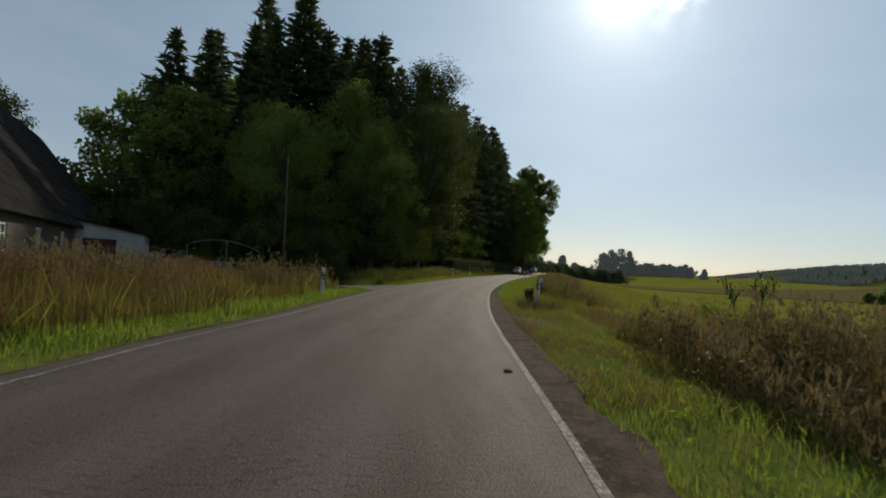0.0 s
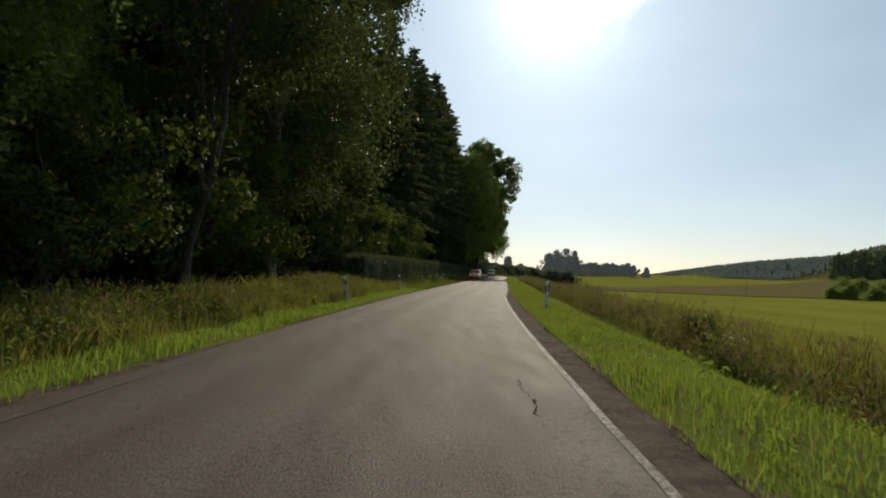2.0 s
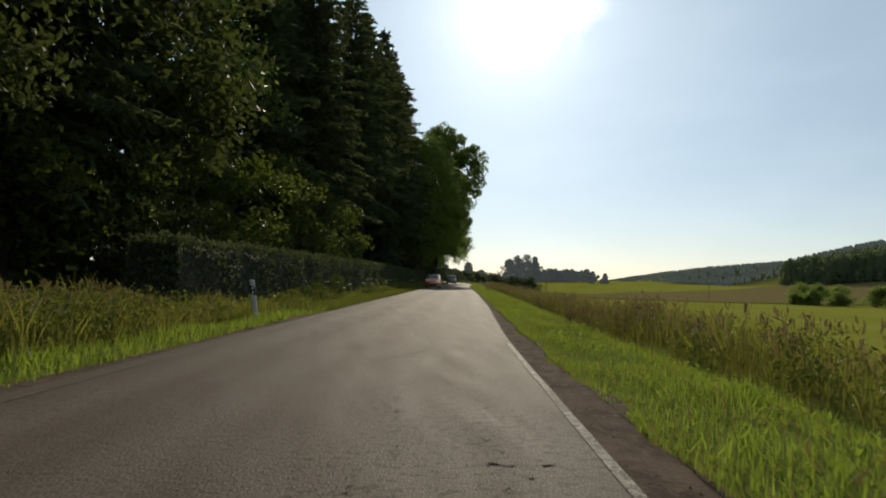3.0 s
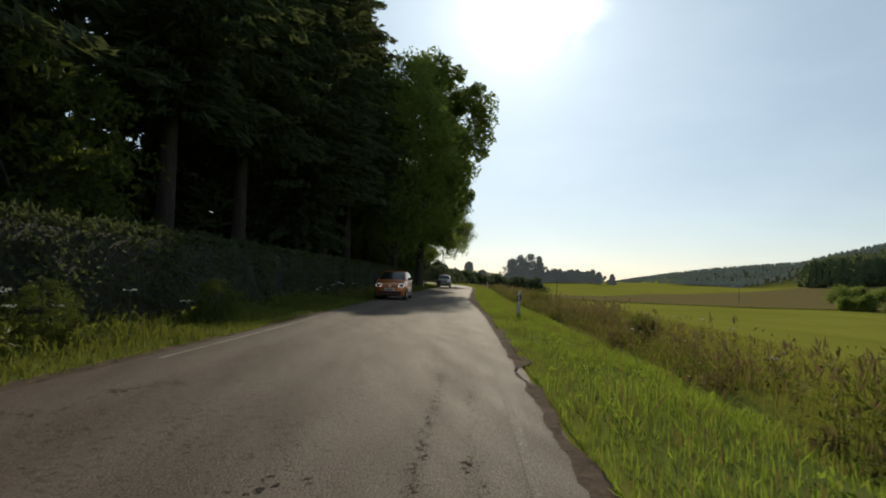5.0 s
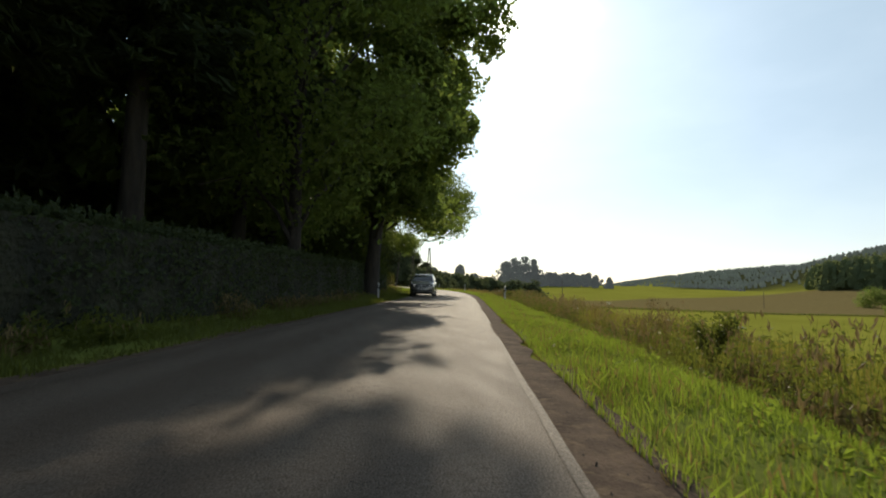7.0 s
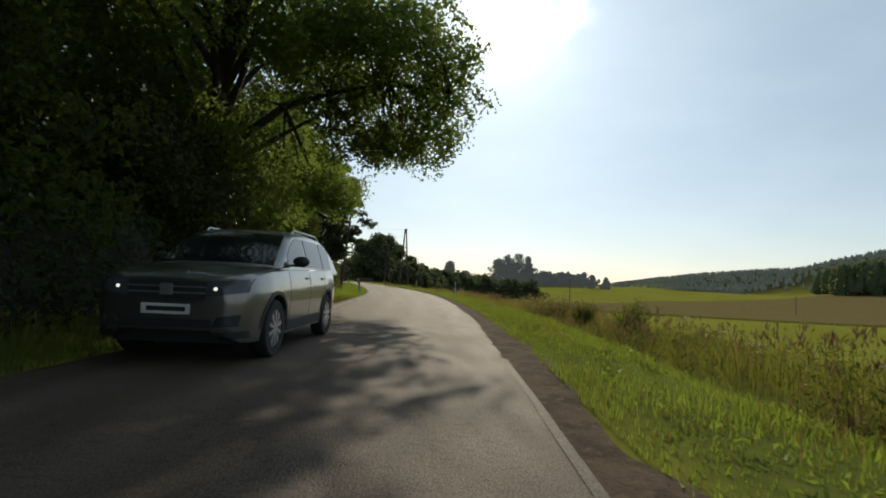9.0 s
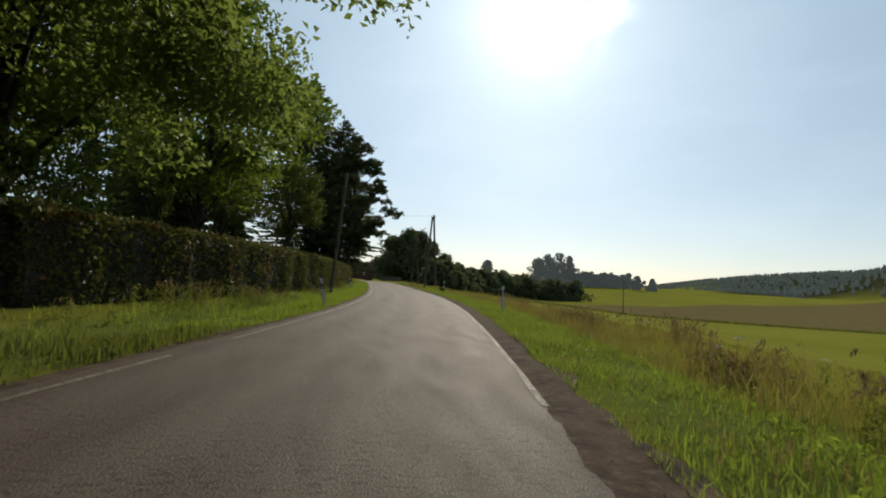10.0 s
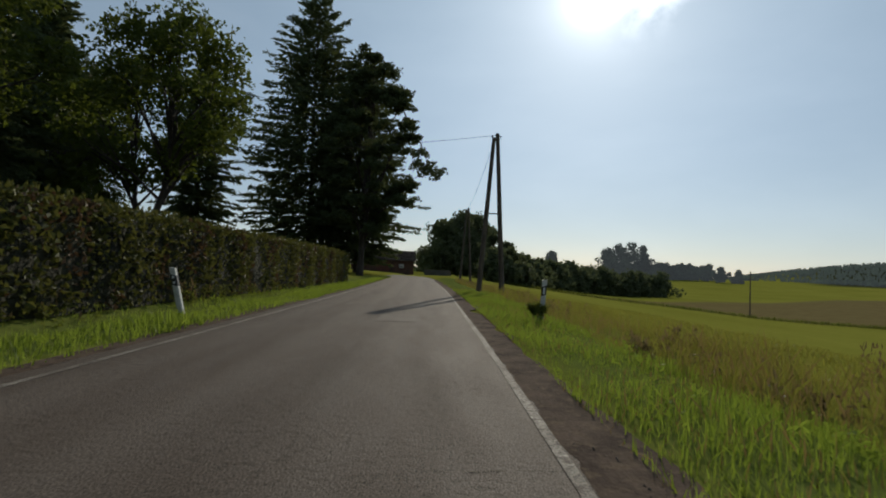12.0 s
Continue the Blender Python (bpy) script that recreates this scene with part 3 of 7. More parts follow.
        tagged(new("edge_line", soup("edge_line", vs, fs, [M_LINE, M_FADED], slots)), "worn greyish white painted edge line on the asphalt", "road marking", kind="structure")


build_ground()
build_road()

# ---- trees ----
def broadleaf(name, seed, height, radius, first, label, leaf, bark, leaves=16000, size=0.3, trunk_r=0.3, lean=(0.0, 0.0), lobes=60, limbs=14, category="tree", flat=0.75, loose=0.0, reach=()):
    """A broadleaved tree: tapered trunk, limbs, and a crown of many leaf clumps with gaps."""
    rng = np.random.default_rng(seed)
    tree = base(name, label, category)
    wood, crown = Soup(), Soup()
    top = Vector((lean[0] * height, lean[1] * height, height * 0.88))
    n = 9
    tp = [Vector((0, 0, -0.4)).lerp(top, i / (n - 1)) + Vector((rng.normal() * 0.15, rng.normal() * 0.15, 0)) * min(1, i / 2) for i in range(n)]
    wood.tube(tp, [trunk_r * (1.35 if i == 0 else 1 - 0.85 * i / (n - 1)) for i in range(n)], 10)
    c0 = Vector((lean[0] * height * 0.62, lean[1] * height * 0.62, (first + height) / 2))
    half = (height - first) / 2
    centres = []
    # a limb reaches into every main lobe
    for i in range(lobes):
        u = rng.normal(size=3)
        u /= np.linalg.norm(u)
        rr = rng.uniform(0.55, 1.0) ** 0.6
        z = u[2] * half * rr
        taper = 1.0 - 0.35 * max(0, z / half) ** 2 - 0.2 * max(0, -z / half) ** 3
        wob = 1 + 0.22 * math.sin(3 * math.atan2(u[1], u[0]) + seed) + 0.12 * rng.normal()
        q = Vector((u[0] * radius * rr * taper * wob, u[1] * radius * rr * taper * wob, z)) + c0
        centres.append(q)
        if i < limbs:
            h = max(0.15, min(0.85, (q.z - height * 0.12) / height))
            s = tp[0].lerp(tp[-1], h * 0.8)
            pts = [s, s.lerp(q, 0.35) + Vector((0, 0, 0.05 * height * 0.3)), s.lerp(q, 0.7) + Vector(rng.normal(size=3) * 0.25), q]
            wood.tube(pts, [trunk_r * 0.42, trunk_r * 0.28, trunk_r * 0.16, 0.03], 6)
            for _ in range(3):
                e = pts[2] + Vector(rng.normal(size=3) * radius * 0.2)
                wood.tube([pts[1].lerp(pts[2], rng.uniform(0.3, 1)), e], [trunk_r * 0.1, 0.015], 5)
    # a low spreading limb carries the lobes named in reach
    if reach:
        a, b = Vector(reach[0]), Vector(max(reach, key=lambda v: v[0]))
        s0 = tp[0].lerp(tp[-1], 0.3)
        bough = [s0, s0.lerp(a, 0.6) + Vector((0, 0, 0.5)), a, a.lerp(b, 0.5) + Vector((0, 0, 0.5)), b]
        wood.tube(bough, [trunk_r * 0.5, trunk_r * 0.36, trunk_r * 0.25, trunk_r * 0.15, 0.03], 7)
        for q in reach:
            q = Vector(q)
            centres.append(q)
            near = min(bough, key=lambda v: (v - q).length)
            wood.tube([near, near.lerp(q, 0.5) + Vector(rng.normal(size=3) * 0.2), q], [trunk_r * 0.14, trunk_r * 0.09, 0.015], 5)
    per = leaves // len(centres)
    for q in centres:
        r = radius * rng.uniform(0.2, 0.34)
        k = int(per * rng.uniform(0.6, 1.4))
        v = rng.normal(size=(k, 3))
        v /= np.linalg.norm(v, axis=1)[:, None]
        v *= (rng.uniform(0.25, 1, k) ** 0.5)[:, None] * r * (1 + loose * rng.uniform(0, 1, k))[:, None]
        v[:, 2] *= flat
        # twigs make the clump's edge ragged
        v += 0.25 * r * np.sin(v[:, [1, 2, 0]] * 6.0 / max(r, 0.3) + rng.uniform(0, 6, 3))
        crown.add(*leaf_quads(rng, v + np.array(q), size, size * 0.62))
    piece("trunk", wood.mesh("trunk", [bark], True), tree)
    piece("crown", crown.mesh("crown", [leaf]), tree)
    return tree


def conifer(name, seed, height, radius, first, label, category="tree", leaf=None, droop=0.5, per=9, gap=0.52, trunk_r=0.28, size=1.0):
    """A spruce: straight trunk, whorls of drooping boughs hung with needle sprays."""
    rng = np.random.default_rng(seed)
    tree = base(name, label, category)
    wood, crown = Soup(), Soup()
    wood.tube([(0, 0, -0.4), (0, 0, height * 0.5), (0, 0, height)], [trunk_r * 1.2, trunk_r * 0.6, 0.02], 9)
    z = first
    cs, ds = [], []
    while z < height - 0.3:
        f = (z - first) / (height - first)
        rad = radius * min(1, 0.55 + 2.2 * f) * (1 - f) ** 0.62 * rng.uniform(0.7, 1.2) + 0.1
        count = int(7 + 4 * (1 - f))
        a0 = rng.uniform(0, 6.28)
        for k in range(count):
            a = a0 + 6.283 * k / count + rng.normal() * 0.2
            ln = rad * rng.uniform(0.6, 1.2)
            dirn = np.array([math.cos(a), math.sin(a), 0.25 * f + 0.05])
            dr = droop * (1 - 0.6 * f)
            end = np.array([0, 0, z]) + dirn * ln + np.array([0, 0, -dr * ln * 0.45])
            mid = np.array([0, 0, z]) + dirn * ln * 0.5 + np.array([0, 0, -dr * ln * 0.12])
            if ln > 2.0 and k % 2:
                wood.tube([(0, 0, z), tuple(mid), tuple(end)], [0.05, 0.035, 0.012], 3)
            m = max(3, int(per * ln / 1.3))
            t = rng.uniform(0.12, 1.0, m) ** 0.8
            p = np.outer((1 - t) ** 2, [0, 0, z]) + np.outer(2 * t * (1 - t), mid) + np.outer(t * t, end)
            side = np.array([-math.sin(a), math.cos(a), 0])
            p = p + np.outer(rng.normal(size=m) * 0.16 * ln * (1.1 - t), side)
            p[:, 2] -= rng.uniform(0, 0.25, m)
            cs.append(p)
            ds.append(np.repeat((dirn * 0.8 + np.array([0, 0, -dr * 0.9]))[None, :], m, 0))
        z += gap * rng.uniform(0.7, 1.3)
    cs, ds = np.concatenate(cs), np.concatenate(ds)
    crown.add(*leaf_quads(rng, cs, 1.0 * size, 0.27 * size, up=ds * 1.6, spread=0.6))
    tipc = np.array([[0, 0, height - 0.15 * i] for i in range(6)])
    crown.add(*leaf_quads(rng, tipc, 0.5, 0.14, up=np.array([[0, 0, 2.0]] * 6), spread=0.5))
    piece("trunk", wood.mesh("trunk", [M_BARK], True), tree)
    piece("crown", crown.mesh("crown", [leaf or M_SPRUCE]), tree)
    return tree


def put(tree, x, y, s=1.0, turn=0.0, sink=0.0, sz=None, label=""):
    t = copy_thing(tree, pose(x, y, float(land(x, y)) - sink, 0, 0, turn) @ Matrix.Diagonal((s, s, sz or s, 1)))
    return tagged(t, label) if label else t


def place(tree, x, y, turn=0.0):
    tree.matrix_world = pose(x, y, float(land(x, y)), 0, 0, turn)
    return tree


rng_t = random.Random(3)
# the two big oaks that hang over the road
UPPER = [(7.4, 0.0, 23.6), (8.0, 0.4, 21.6), (8.1, 0.0, 19.6), (7.7, -0.5, 17.6), (6.4, 1.0, 25.8), (4.2, -1.0, 27.6), (6.1, 1.2, 15.6), (4.9, 0.0, 13.4), (3.2, 0.8, 10.6), (2.6, 0.0, 8.6), (3.7, 0.6, 6.4), (4.4, -0.8, 5.4), (6.6, -1.0, 22.4), (2.6, 1.2, 27.0),
         (8.6, 0.0, 24.6), (8.9, 0.4, 22.8), (7.4, 0.2, 26.4), (5.4, 1.0, 20.4), (5.6, -1.2, 18.4), (4.4, 0.4, 24.2), (4.2, 0.6, 16.4)]
oak = place(broadleaf("oak_tree", 13, 30.0, 5.4, 5.0, "tall old oak with dense crown overhanging the road", M_OAK, M_BARK, 92000, 0.37, 0.5, (0.05, 0.0), 150, 26, reach=UPPER), 26.6, 143.6)
# several lobes hidden behind the crown are added only to shade bank and road
OVERHANG = [(4.4, 0.4, 8.4), (5.4, 1.2, 7.8), (6.2, 0.6, 9.0), (7.0, 2.0, 7.2), (7.6, 0.6, 9.4), (8.0, 1.4, 7.6), (8.5, 0.6, 8.8), (8.9, -0.6, 8.2), (9.2, -1.6, 8.4), (8.4, -0.2, 10.0), (5.8, -0.8, 9.8),
            (7.0, 0.6, 11.0), (4.6, 1.8, 9.8), (3.6, 0.8, 11.2), (5.4, 1.4, 12.2), (6.2, 0.4, 13.6), (4.4, -0.2, 14.8), (6.4, 2.2, 6.9), (5.0, 2.2, 7.0),
            (6.4, -2.4, 9.2), (7.8, -1.8, 9.0), (9.0, -2.2, 9.4), (5.2, -2.6, 9.8),
            (8.2, 4.6, 7.4), (6.8, 4.4, 7.4), (9.2, 1.2, 7.2), (8.4, 1.0, 7.0), (7.4, 1.0, 6.9), (3.0, 6.0, 8.2), (1.0, 7.0, 9.8), (-2.0, 7.0, 9.0),
            (5.3, 5.6, 5.2), (5.4, 7.2, 5.2), (5.2, 9.0, 5.4), (4.2, 6.4, 5.4), (3.4, 8.4, 5.6), (4.4, 4.4, 5.4), (2.6, 5.0, 5.4), (5.8, -3.6, 9.0), (7.2, -4.2, 9.2), (7.6, -3.0, 10.2), (6.4, -1.4, 11.2), (7.8, -0.8, 11.4), (1.6, 1.5, 5.2), (0.4, 1.2, 4.4), (0.2, 2.8, 4.2), (-1.6, 1.2, 4.2)]
place(broadleaf("oak_tree", 12, 21.0, 6.2, 4.2, "leaning oak with low limbs reaching over the road", M_OAK, M_BARK, 92000, 0.205, 0.42, (0.03, 0.02), 80, 22, flat=0.62, reach=OVERHANG), 28.2, 161.5)
# trees at the wood's edge
birch = place(broadleaf("birch_tree", 21, 25.5, 5.0, 3.0, "slender birch with pale green loose crown at the wood's edge", M_BIRCH, M_BIRCHBARK, 42000, 0.21, 0.24, (0.02, 0.0), 110, 16, loose=0.6), -1.6, 60.0)
place(broadleaf("birch_tree", 22, 17.0, 3.6, 6.0, "leaning birch with greyish trunk beside the road", M_BIRCH, M_BARK, 26000, 0.17, 0.13, (0.13, -0.02), 50, 12, loose=0.5), -2.2, 49.5)
maple = place(broadleaf("maple_tree", 23, 22.0, 7.2, 2.0, "round dark maple among the spruces", M_OAK, M_BARK, 18000, 0.6, 0.35, (0, 0), 90, 14), -37.0, 70.0)
beech = place(broadleaf("beech_tree", 24, 15.0, 5.2, 4.0, "bright green beech leaning out over the hedge", M_BEECH, M_BARK, 21000, 0.28, 0.26, (0.06, 0.0), 80, 16, flat=0.42), 28.7, 183.0)
# darker copy of the hazel leaves; shade under the oaks is painted in
M_SHADED_HAZEL = leaf_mat("shaded_hazel_leaves", (0.06, 0.072, 0.026), (0.03, 0.038, 0.014), (0.09, 0.11, 0.025), 0.2)
shaded_hazel = place(broadleaf("elder_shrub", 44, 6.0, 2.8, 0.3, "shrub under the oaks with shade put into its leaf colour", M_SHADED_HAZEL, M_BARK, 6000, 0.22, 0.09, (0.03, 0), 40, 10, "shrub"), 26.6, 157.4)
hazel = place(broadleaf("hazel_shrub", 25, 6.5, 3.0, 0.4, "broad hazel shrub at the wood's edge", M_HAZEL, M_BARK, 6800, 0.21, 0.09, (0.05, 0), 40, 10, "shrub"), -3.4, 57.0)
spruce = place(conifer("spruce_tree", 31, 33.0, 6.8, 2.5, "tall dark spruce in a dense row", per=15, size=0.95), -16.5, 60.0)
spruce_b = place(conifer("spruce_tree", 32, 34.0, 6.2, 3.5, "tall slender spruce in a dense row", droop=0.7, per=22, size=0.66), 13.3, 116.5)

maple_in = place(broadleaf("maple_tree", 27, 26.0, 7.5, 2.0, "dark maple deep in the wood", M_OAK, M_BARK, 9500, 0.85, 0.35, (0, 0), 80, 10), -31.5, 77.0)
maple_edge = place(broadleaf("maple_tree", 29, 25.0, 7.0, 2.5, "dark maple at the wood's edge", M_OAK, M_BARK, 24000, 0.33, 0.33, (0.02, 0), 110, 16), 20.0, 147.0)
spruce_bare = place(conifer("spruce_tree", 35, 34.0, 6.0, 8.0, "tall spruce with a bare lower trunk behind the hedge", droop=0.6, per=16, size=0.76, trunk_r=0.36), 15.0, 122.0)
spruce_in = place(conifer("spruce_tree", 34, 33.0, 5.6, 2.5, "dark spruce deep in the wood", per=5, size=1.7, gap=0.75), -22.0, 63.0)
birch_in = place(broadleaf("birch_tree", 28, 25.0, 4.8, 3.0, "birch with loose crown behind the wood's edge", M_BIRCH, M_BIRCHBARK, 10000, 0.5, 0.24, (0.02, 0.0), 90, 12, loose=0.6), -0.5, 70.5)
# maples at (22.3, 133) and (27, 171) are added to shade road and bank
for x, y, s, t, kind in [
        (-27.5, 60, 0.82, 40, "s"), (-10, 65, 0.9, 10, "s"), (-5.5, 71, 0.85, 130, "b"), (-13, 70, 0.95, 77, "s"), 
        (-24, 50, 0.6, 15, "m"), (-16, 47, 0.6, 95, "m"), (-8.5, 50, 0.75, 33, "m"), (-4, 80, 0.95, 44, "m"),
        (0.5, 86, 0.9, 300, "s"), (5.0, 92, 0.92, 12, "b"), (2.0, 100, 0.9, 60, "s"), (8.6, 104, 0.95, 190, "b"), (5.0, 113, 1.0, 25, "s"),
        (9.0, 127, 0.9, 111, "s"), (17.2, 129, 0.97, 160, "b"), (19.6, 136, 0.85, 210, "s"), 
        (7, 136, 0.95, 30, "s"), (13, 141, 1.05, 200, "m"), (16, 156, 0.8, 10, "s"), (22, 156, 0.85, 100, "m"),
        (10, 166, 0.8, 75, "m"), 
        (-5.2, 43, 0.5, 10, "m"),
        (4, 152, 0.9, 20, "i"), (-2, 146, 0.95, 70, "i"), (9, 158, 0.85, 120, "i"), (1, 135, 0.9, 10, "i"), (8, 144, 0.8, 200, "i"), (-12, 40, 0.5, 200, "m"), (-76.5, 88, 1.02, 60, "r"), (-18.5, 56, 0.8, 44, "s"), (-7, 58, 0.82, 80, "s"), (-30, 68, 0.88, 99, "s"), (-2, 66, 0.8, 70, "b"), (3.8, 98, 0.85, 70, "s"), (10.6, 110, 0.95, 0, "b"), (13.5, 126, 0.85, 33, "s"), (-29.0, 55, 0.72, 20, "s"), (-21.5, 58.5, 0.84, 200, "s"), (-14.0, 62, 0.9, 310, "s"), (22.3, 133, 1.0, 130, "m"), (17, 168, 0.65, 10, "m"), (27.0, 171.0, 0.74, 60, "m")]:
    near = x > float(xl(y)) - (21 if y < 100 else 12)
    put({"s": (spruce_bare if y > 98 else spruce) if near else spruce_in, "b": spruce_bare if y > 98 else spruce_b, "m": maple_edge if near else maple_in, "r": birch_in, "i": spruce_in}[kind], x, y, s * rng_t.uniform(0.97, 1.03), t)
for x, y, s, t in [(27.9, 160.6, 0.62, 40), (26.2, 164.2, 0.8, 150), (29.2, 164.6, 0.55, 260)]:
    put(shaded_hazel, x, y, s, t)
for x, y, s, t in [(27.0, 154.3, 0.8, 70), (27.6, 158.6, 0.85, 160), (27.9, 162.8, 0.8, 250), (27.2, 166.6, 0.75, 330)]:
    put(shaded_hazel, x, y, s, t)
put(shaded_hazel, -0.3, 68.5, 0.8, 10, label="shade-coloured shrub at the end of the hedge")
# shrubs and low boughs along the wood's edge
for x, y, s, t in [(-2.5, 66, 1.2, 80), (1.0, 75, 1.15, 200), (3.0, 82, 1.25, 120), (4.6, 88, 1.25, 300), (6.5, 96, 1.1, 30), (24.0, 153, 1.0, 60), (25.6, 150, 0.9, 0), (26.2, 157.5, 0.8, 70), (23, 160, 1.2, 20), (24.5, 166, 1.1, 99), (-6, 40, 1.1, 15), (-9, 36, 0.9, 115), (-3.8, 46, 0.85, 190),
                   (-14, 44, 1.2, 15), (-20, 46, 1.3, 111), (26.8, 168.5, 0.7, 290), (-9, 46, 1.3, 60), (-13, 52, 1.4, 0), (-4, 53, 1.2, 270), (-7.5, 32.6, 0.55, 20), (-11.5, 34, 0.75, 160), (-16, 35.5, 0.8, 250), (-21, 36, 0.8, 75)]:
    put(hazel, x, y, s, t)

# trees behind the second hedge and at the farm
for x, y, s, t in [(22.0, 171.5, 1.1, 20), (20.5, 182, 1.15, 200)]:
    put(beech, x, y, s, t)
fir = place(conifer("fir_tree", 33, 38.0, 11.5, 2.0, "broad dark fir standing by the farm", droop=0.3, per=10, size=0.95), 28.5, 256.0)
put(fir, 35.0, 254, 0.8, 70)
PINE_BOUGHS = [(4.6, 0.2, 17.2), (3.6, 0.0, 20.2), (5.2, 0.6, 15.6), (5.8, -0.6, 13.6), (7.6, 0.4, 11.6), (6.4, -0.4, 12.2), (4.6, 0.8, 10.6), (3.6, -0.5, 8.4), (2.4, 0.4, 6.4), (2.0, -0.4, 22.6), (-3.4, 0.4, 12.0), (-4.2, -0.6, 9.0)]
pine = place(broadleaf("pine_tree", 41, 24.0, 4.6, 4.0, "spreading pine with layered open boughs", M_SPRUCE, M_BARK, 36000, 0.36, 0.34, (0.03, 0.0), 70, 26, flat=0.3, reach=PINE_BOUGHS), 36.6, 243.0)
open_tree = place(broadleaf("garden_tree", 42, 12.6, 3.3, 4.0, "open-crowned garden tree with dark leaning stems", M_HAZEL, M_BARK, 9500, 0.26, 0.2, (0.04, 0), 42, 20, loose=0.15), 29.9, 211.5)
for x, y, s, t in [(25, 205, 1.05, 120), (14, 228, 1.1, 50), (19.5, 206, 1.1, 210), (22.5, 224, 1.15, 160)]:
    put(open_tree, x, y, s, t)
for x, y, s, t in [(8, 214, 0.7, 220), (12, 236, 0.72, 20)]:
    put(birch_in, x, y, s, t)
for x, y, s, t in [(2.5, 244, 0.95, 30), (15.5, 252, 0.8, 80), (19, 214, 0.5, 10), (13.5, 222, 0.72, 55)]:
    put(spruce, x, y, s, t)

def hazy(name, colour, haze_glow):
    """Distant crowns with bluish haze painted on as a weak, even glow."""
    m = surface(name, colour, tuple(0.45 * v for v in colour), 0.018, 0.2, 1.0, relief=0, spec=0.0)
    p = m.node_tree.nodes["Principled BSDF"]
    p.inputs["Emission Color"].default_value, p.inputs["Emission Strength"].default_value = (*haze_glow, 1), 1.0
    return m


def hedgerow(name, points, label, seed, leaf, count=30, size=1.4, k=60):
    """A far belt of bushes, each clump uneven, as one mass."""
    rng = np.random.default_rng(seed)
    s = Soup()
    for x, y, r, h in points:
        z = float(land(x, y))
        for _ in range(count):
            up = rng.uniform(0.1, 0.85)
            wide = r * 0.5 * (1.1 - 1.15 * up * up)
            c = np.array([x + rng.normal() * wide, y + rng.normal() * wide, z + h * up])
            v = rng.normal(size=(k, 3))
            v /= np.linalg.norm(v, axis=1)[:, None]
            v *= rng.uniform(0.4, 1, (k, 1)) * min(r, h) * 0.45
            s.add(*leaf_quads(rng, v + c, size, size * 0.7))
    return tagged(new(name, s.mesh(name, [leaf])), label, "bushes", kind="stuff")


# far trees and field hedges get their haze from a painted bluish glow
M_FARHAZE = hazy("haze_glow_leaves", (0.11, 0.12, 0.08), (0.045, 0.052, 0.058))
hedgerow("wood_undergrowth", [(-50 + 4.9 * (i % 9), 58 + 13 * (i // 9) + 3 * math.sin(i), 5.0, 6 + 3.0 * math.sin(i * 1.7)) for i in range(27)]
         + [(-6 + 2.9 * i, 98 + 10 * i + 4 * math.sin(i * 2), 6.0, 8 + 2 * math.sin(i * 1.3)) for i in range(9)] + [(-24 + 2.9 * i, 98 + 10 * i, 8.0, 12) for i in range(10)]
         + [(-75 + 8 * i, 64 - 2 * i, 6, 6) for i in range(6)] + [(-10 + 5 * i, 185 + 8 * i, 6, 6) for i in range(6)], "dense dark undergrowth inside the wood", 50, M_HAZEL, 24, 0.95, 55)
hedgerow("far_bushes", [(50, 360, 7, 8), (57, 379, 8, 12), (66, 377, 8, 12), (75, 380, 7, 11)] + [(64 + 4.5 * i, 312 + 7 * i, 5, 8 + 2.0 * math.sin(i * 2.3)) for i in range(8)]
         + [(98 + 5.2 * i, 368 + 3.4 * i, 6, 9.5 + 1.5 * math.sin(i * 1.9)) for i in range(12)] + [(84 + 9 * i, 420 + 8 * i, 7, 12 + 2 * math.sin(i * 2.1)) for i in range(9)], "dark bushy hedgerow across the valley", 51, M_DARKLEAF, 34, 1.35, 48)
hedgerow("far_trees", [(52, 322, 5, 16), (57, 328, 6, 19), (62, 336, 6, 20), (68, 346, 5, 18), (74, 350, 5, 14)], "round dark tree group beyond the farm", 55, M_DARKLEAF, 70, 0.95, 60)
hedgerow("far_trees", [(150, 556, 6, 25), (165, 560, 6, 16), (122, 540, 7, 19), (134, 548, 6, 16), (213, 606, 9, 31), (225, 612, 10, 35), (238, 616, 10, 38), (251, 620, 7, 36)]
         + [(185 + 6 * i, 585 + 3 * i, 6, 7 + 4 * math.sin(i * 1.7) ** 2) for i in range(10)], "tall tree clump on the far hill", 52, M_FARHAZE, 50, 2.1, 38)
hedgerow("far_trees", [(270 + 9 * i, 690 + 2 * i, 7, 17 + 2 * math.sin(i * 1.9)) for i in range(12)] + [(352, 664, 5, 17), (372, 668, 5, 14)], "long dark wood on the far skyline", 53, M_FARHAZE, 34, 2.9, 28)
hedgerow("field_bushes", [(280, 296, 7, 10), (287, 292, 6, 9), (300, 290, 7, 8), (220, 245, 3.5, 5), (224, 239, 4, 7), (229, 231, 4, 6), (237, 220, 5, 9), (247, 214, 6, 10)], "rounded light green bushes at the field's edge", 54, M_OAK, 40, 0.8, 50)


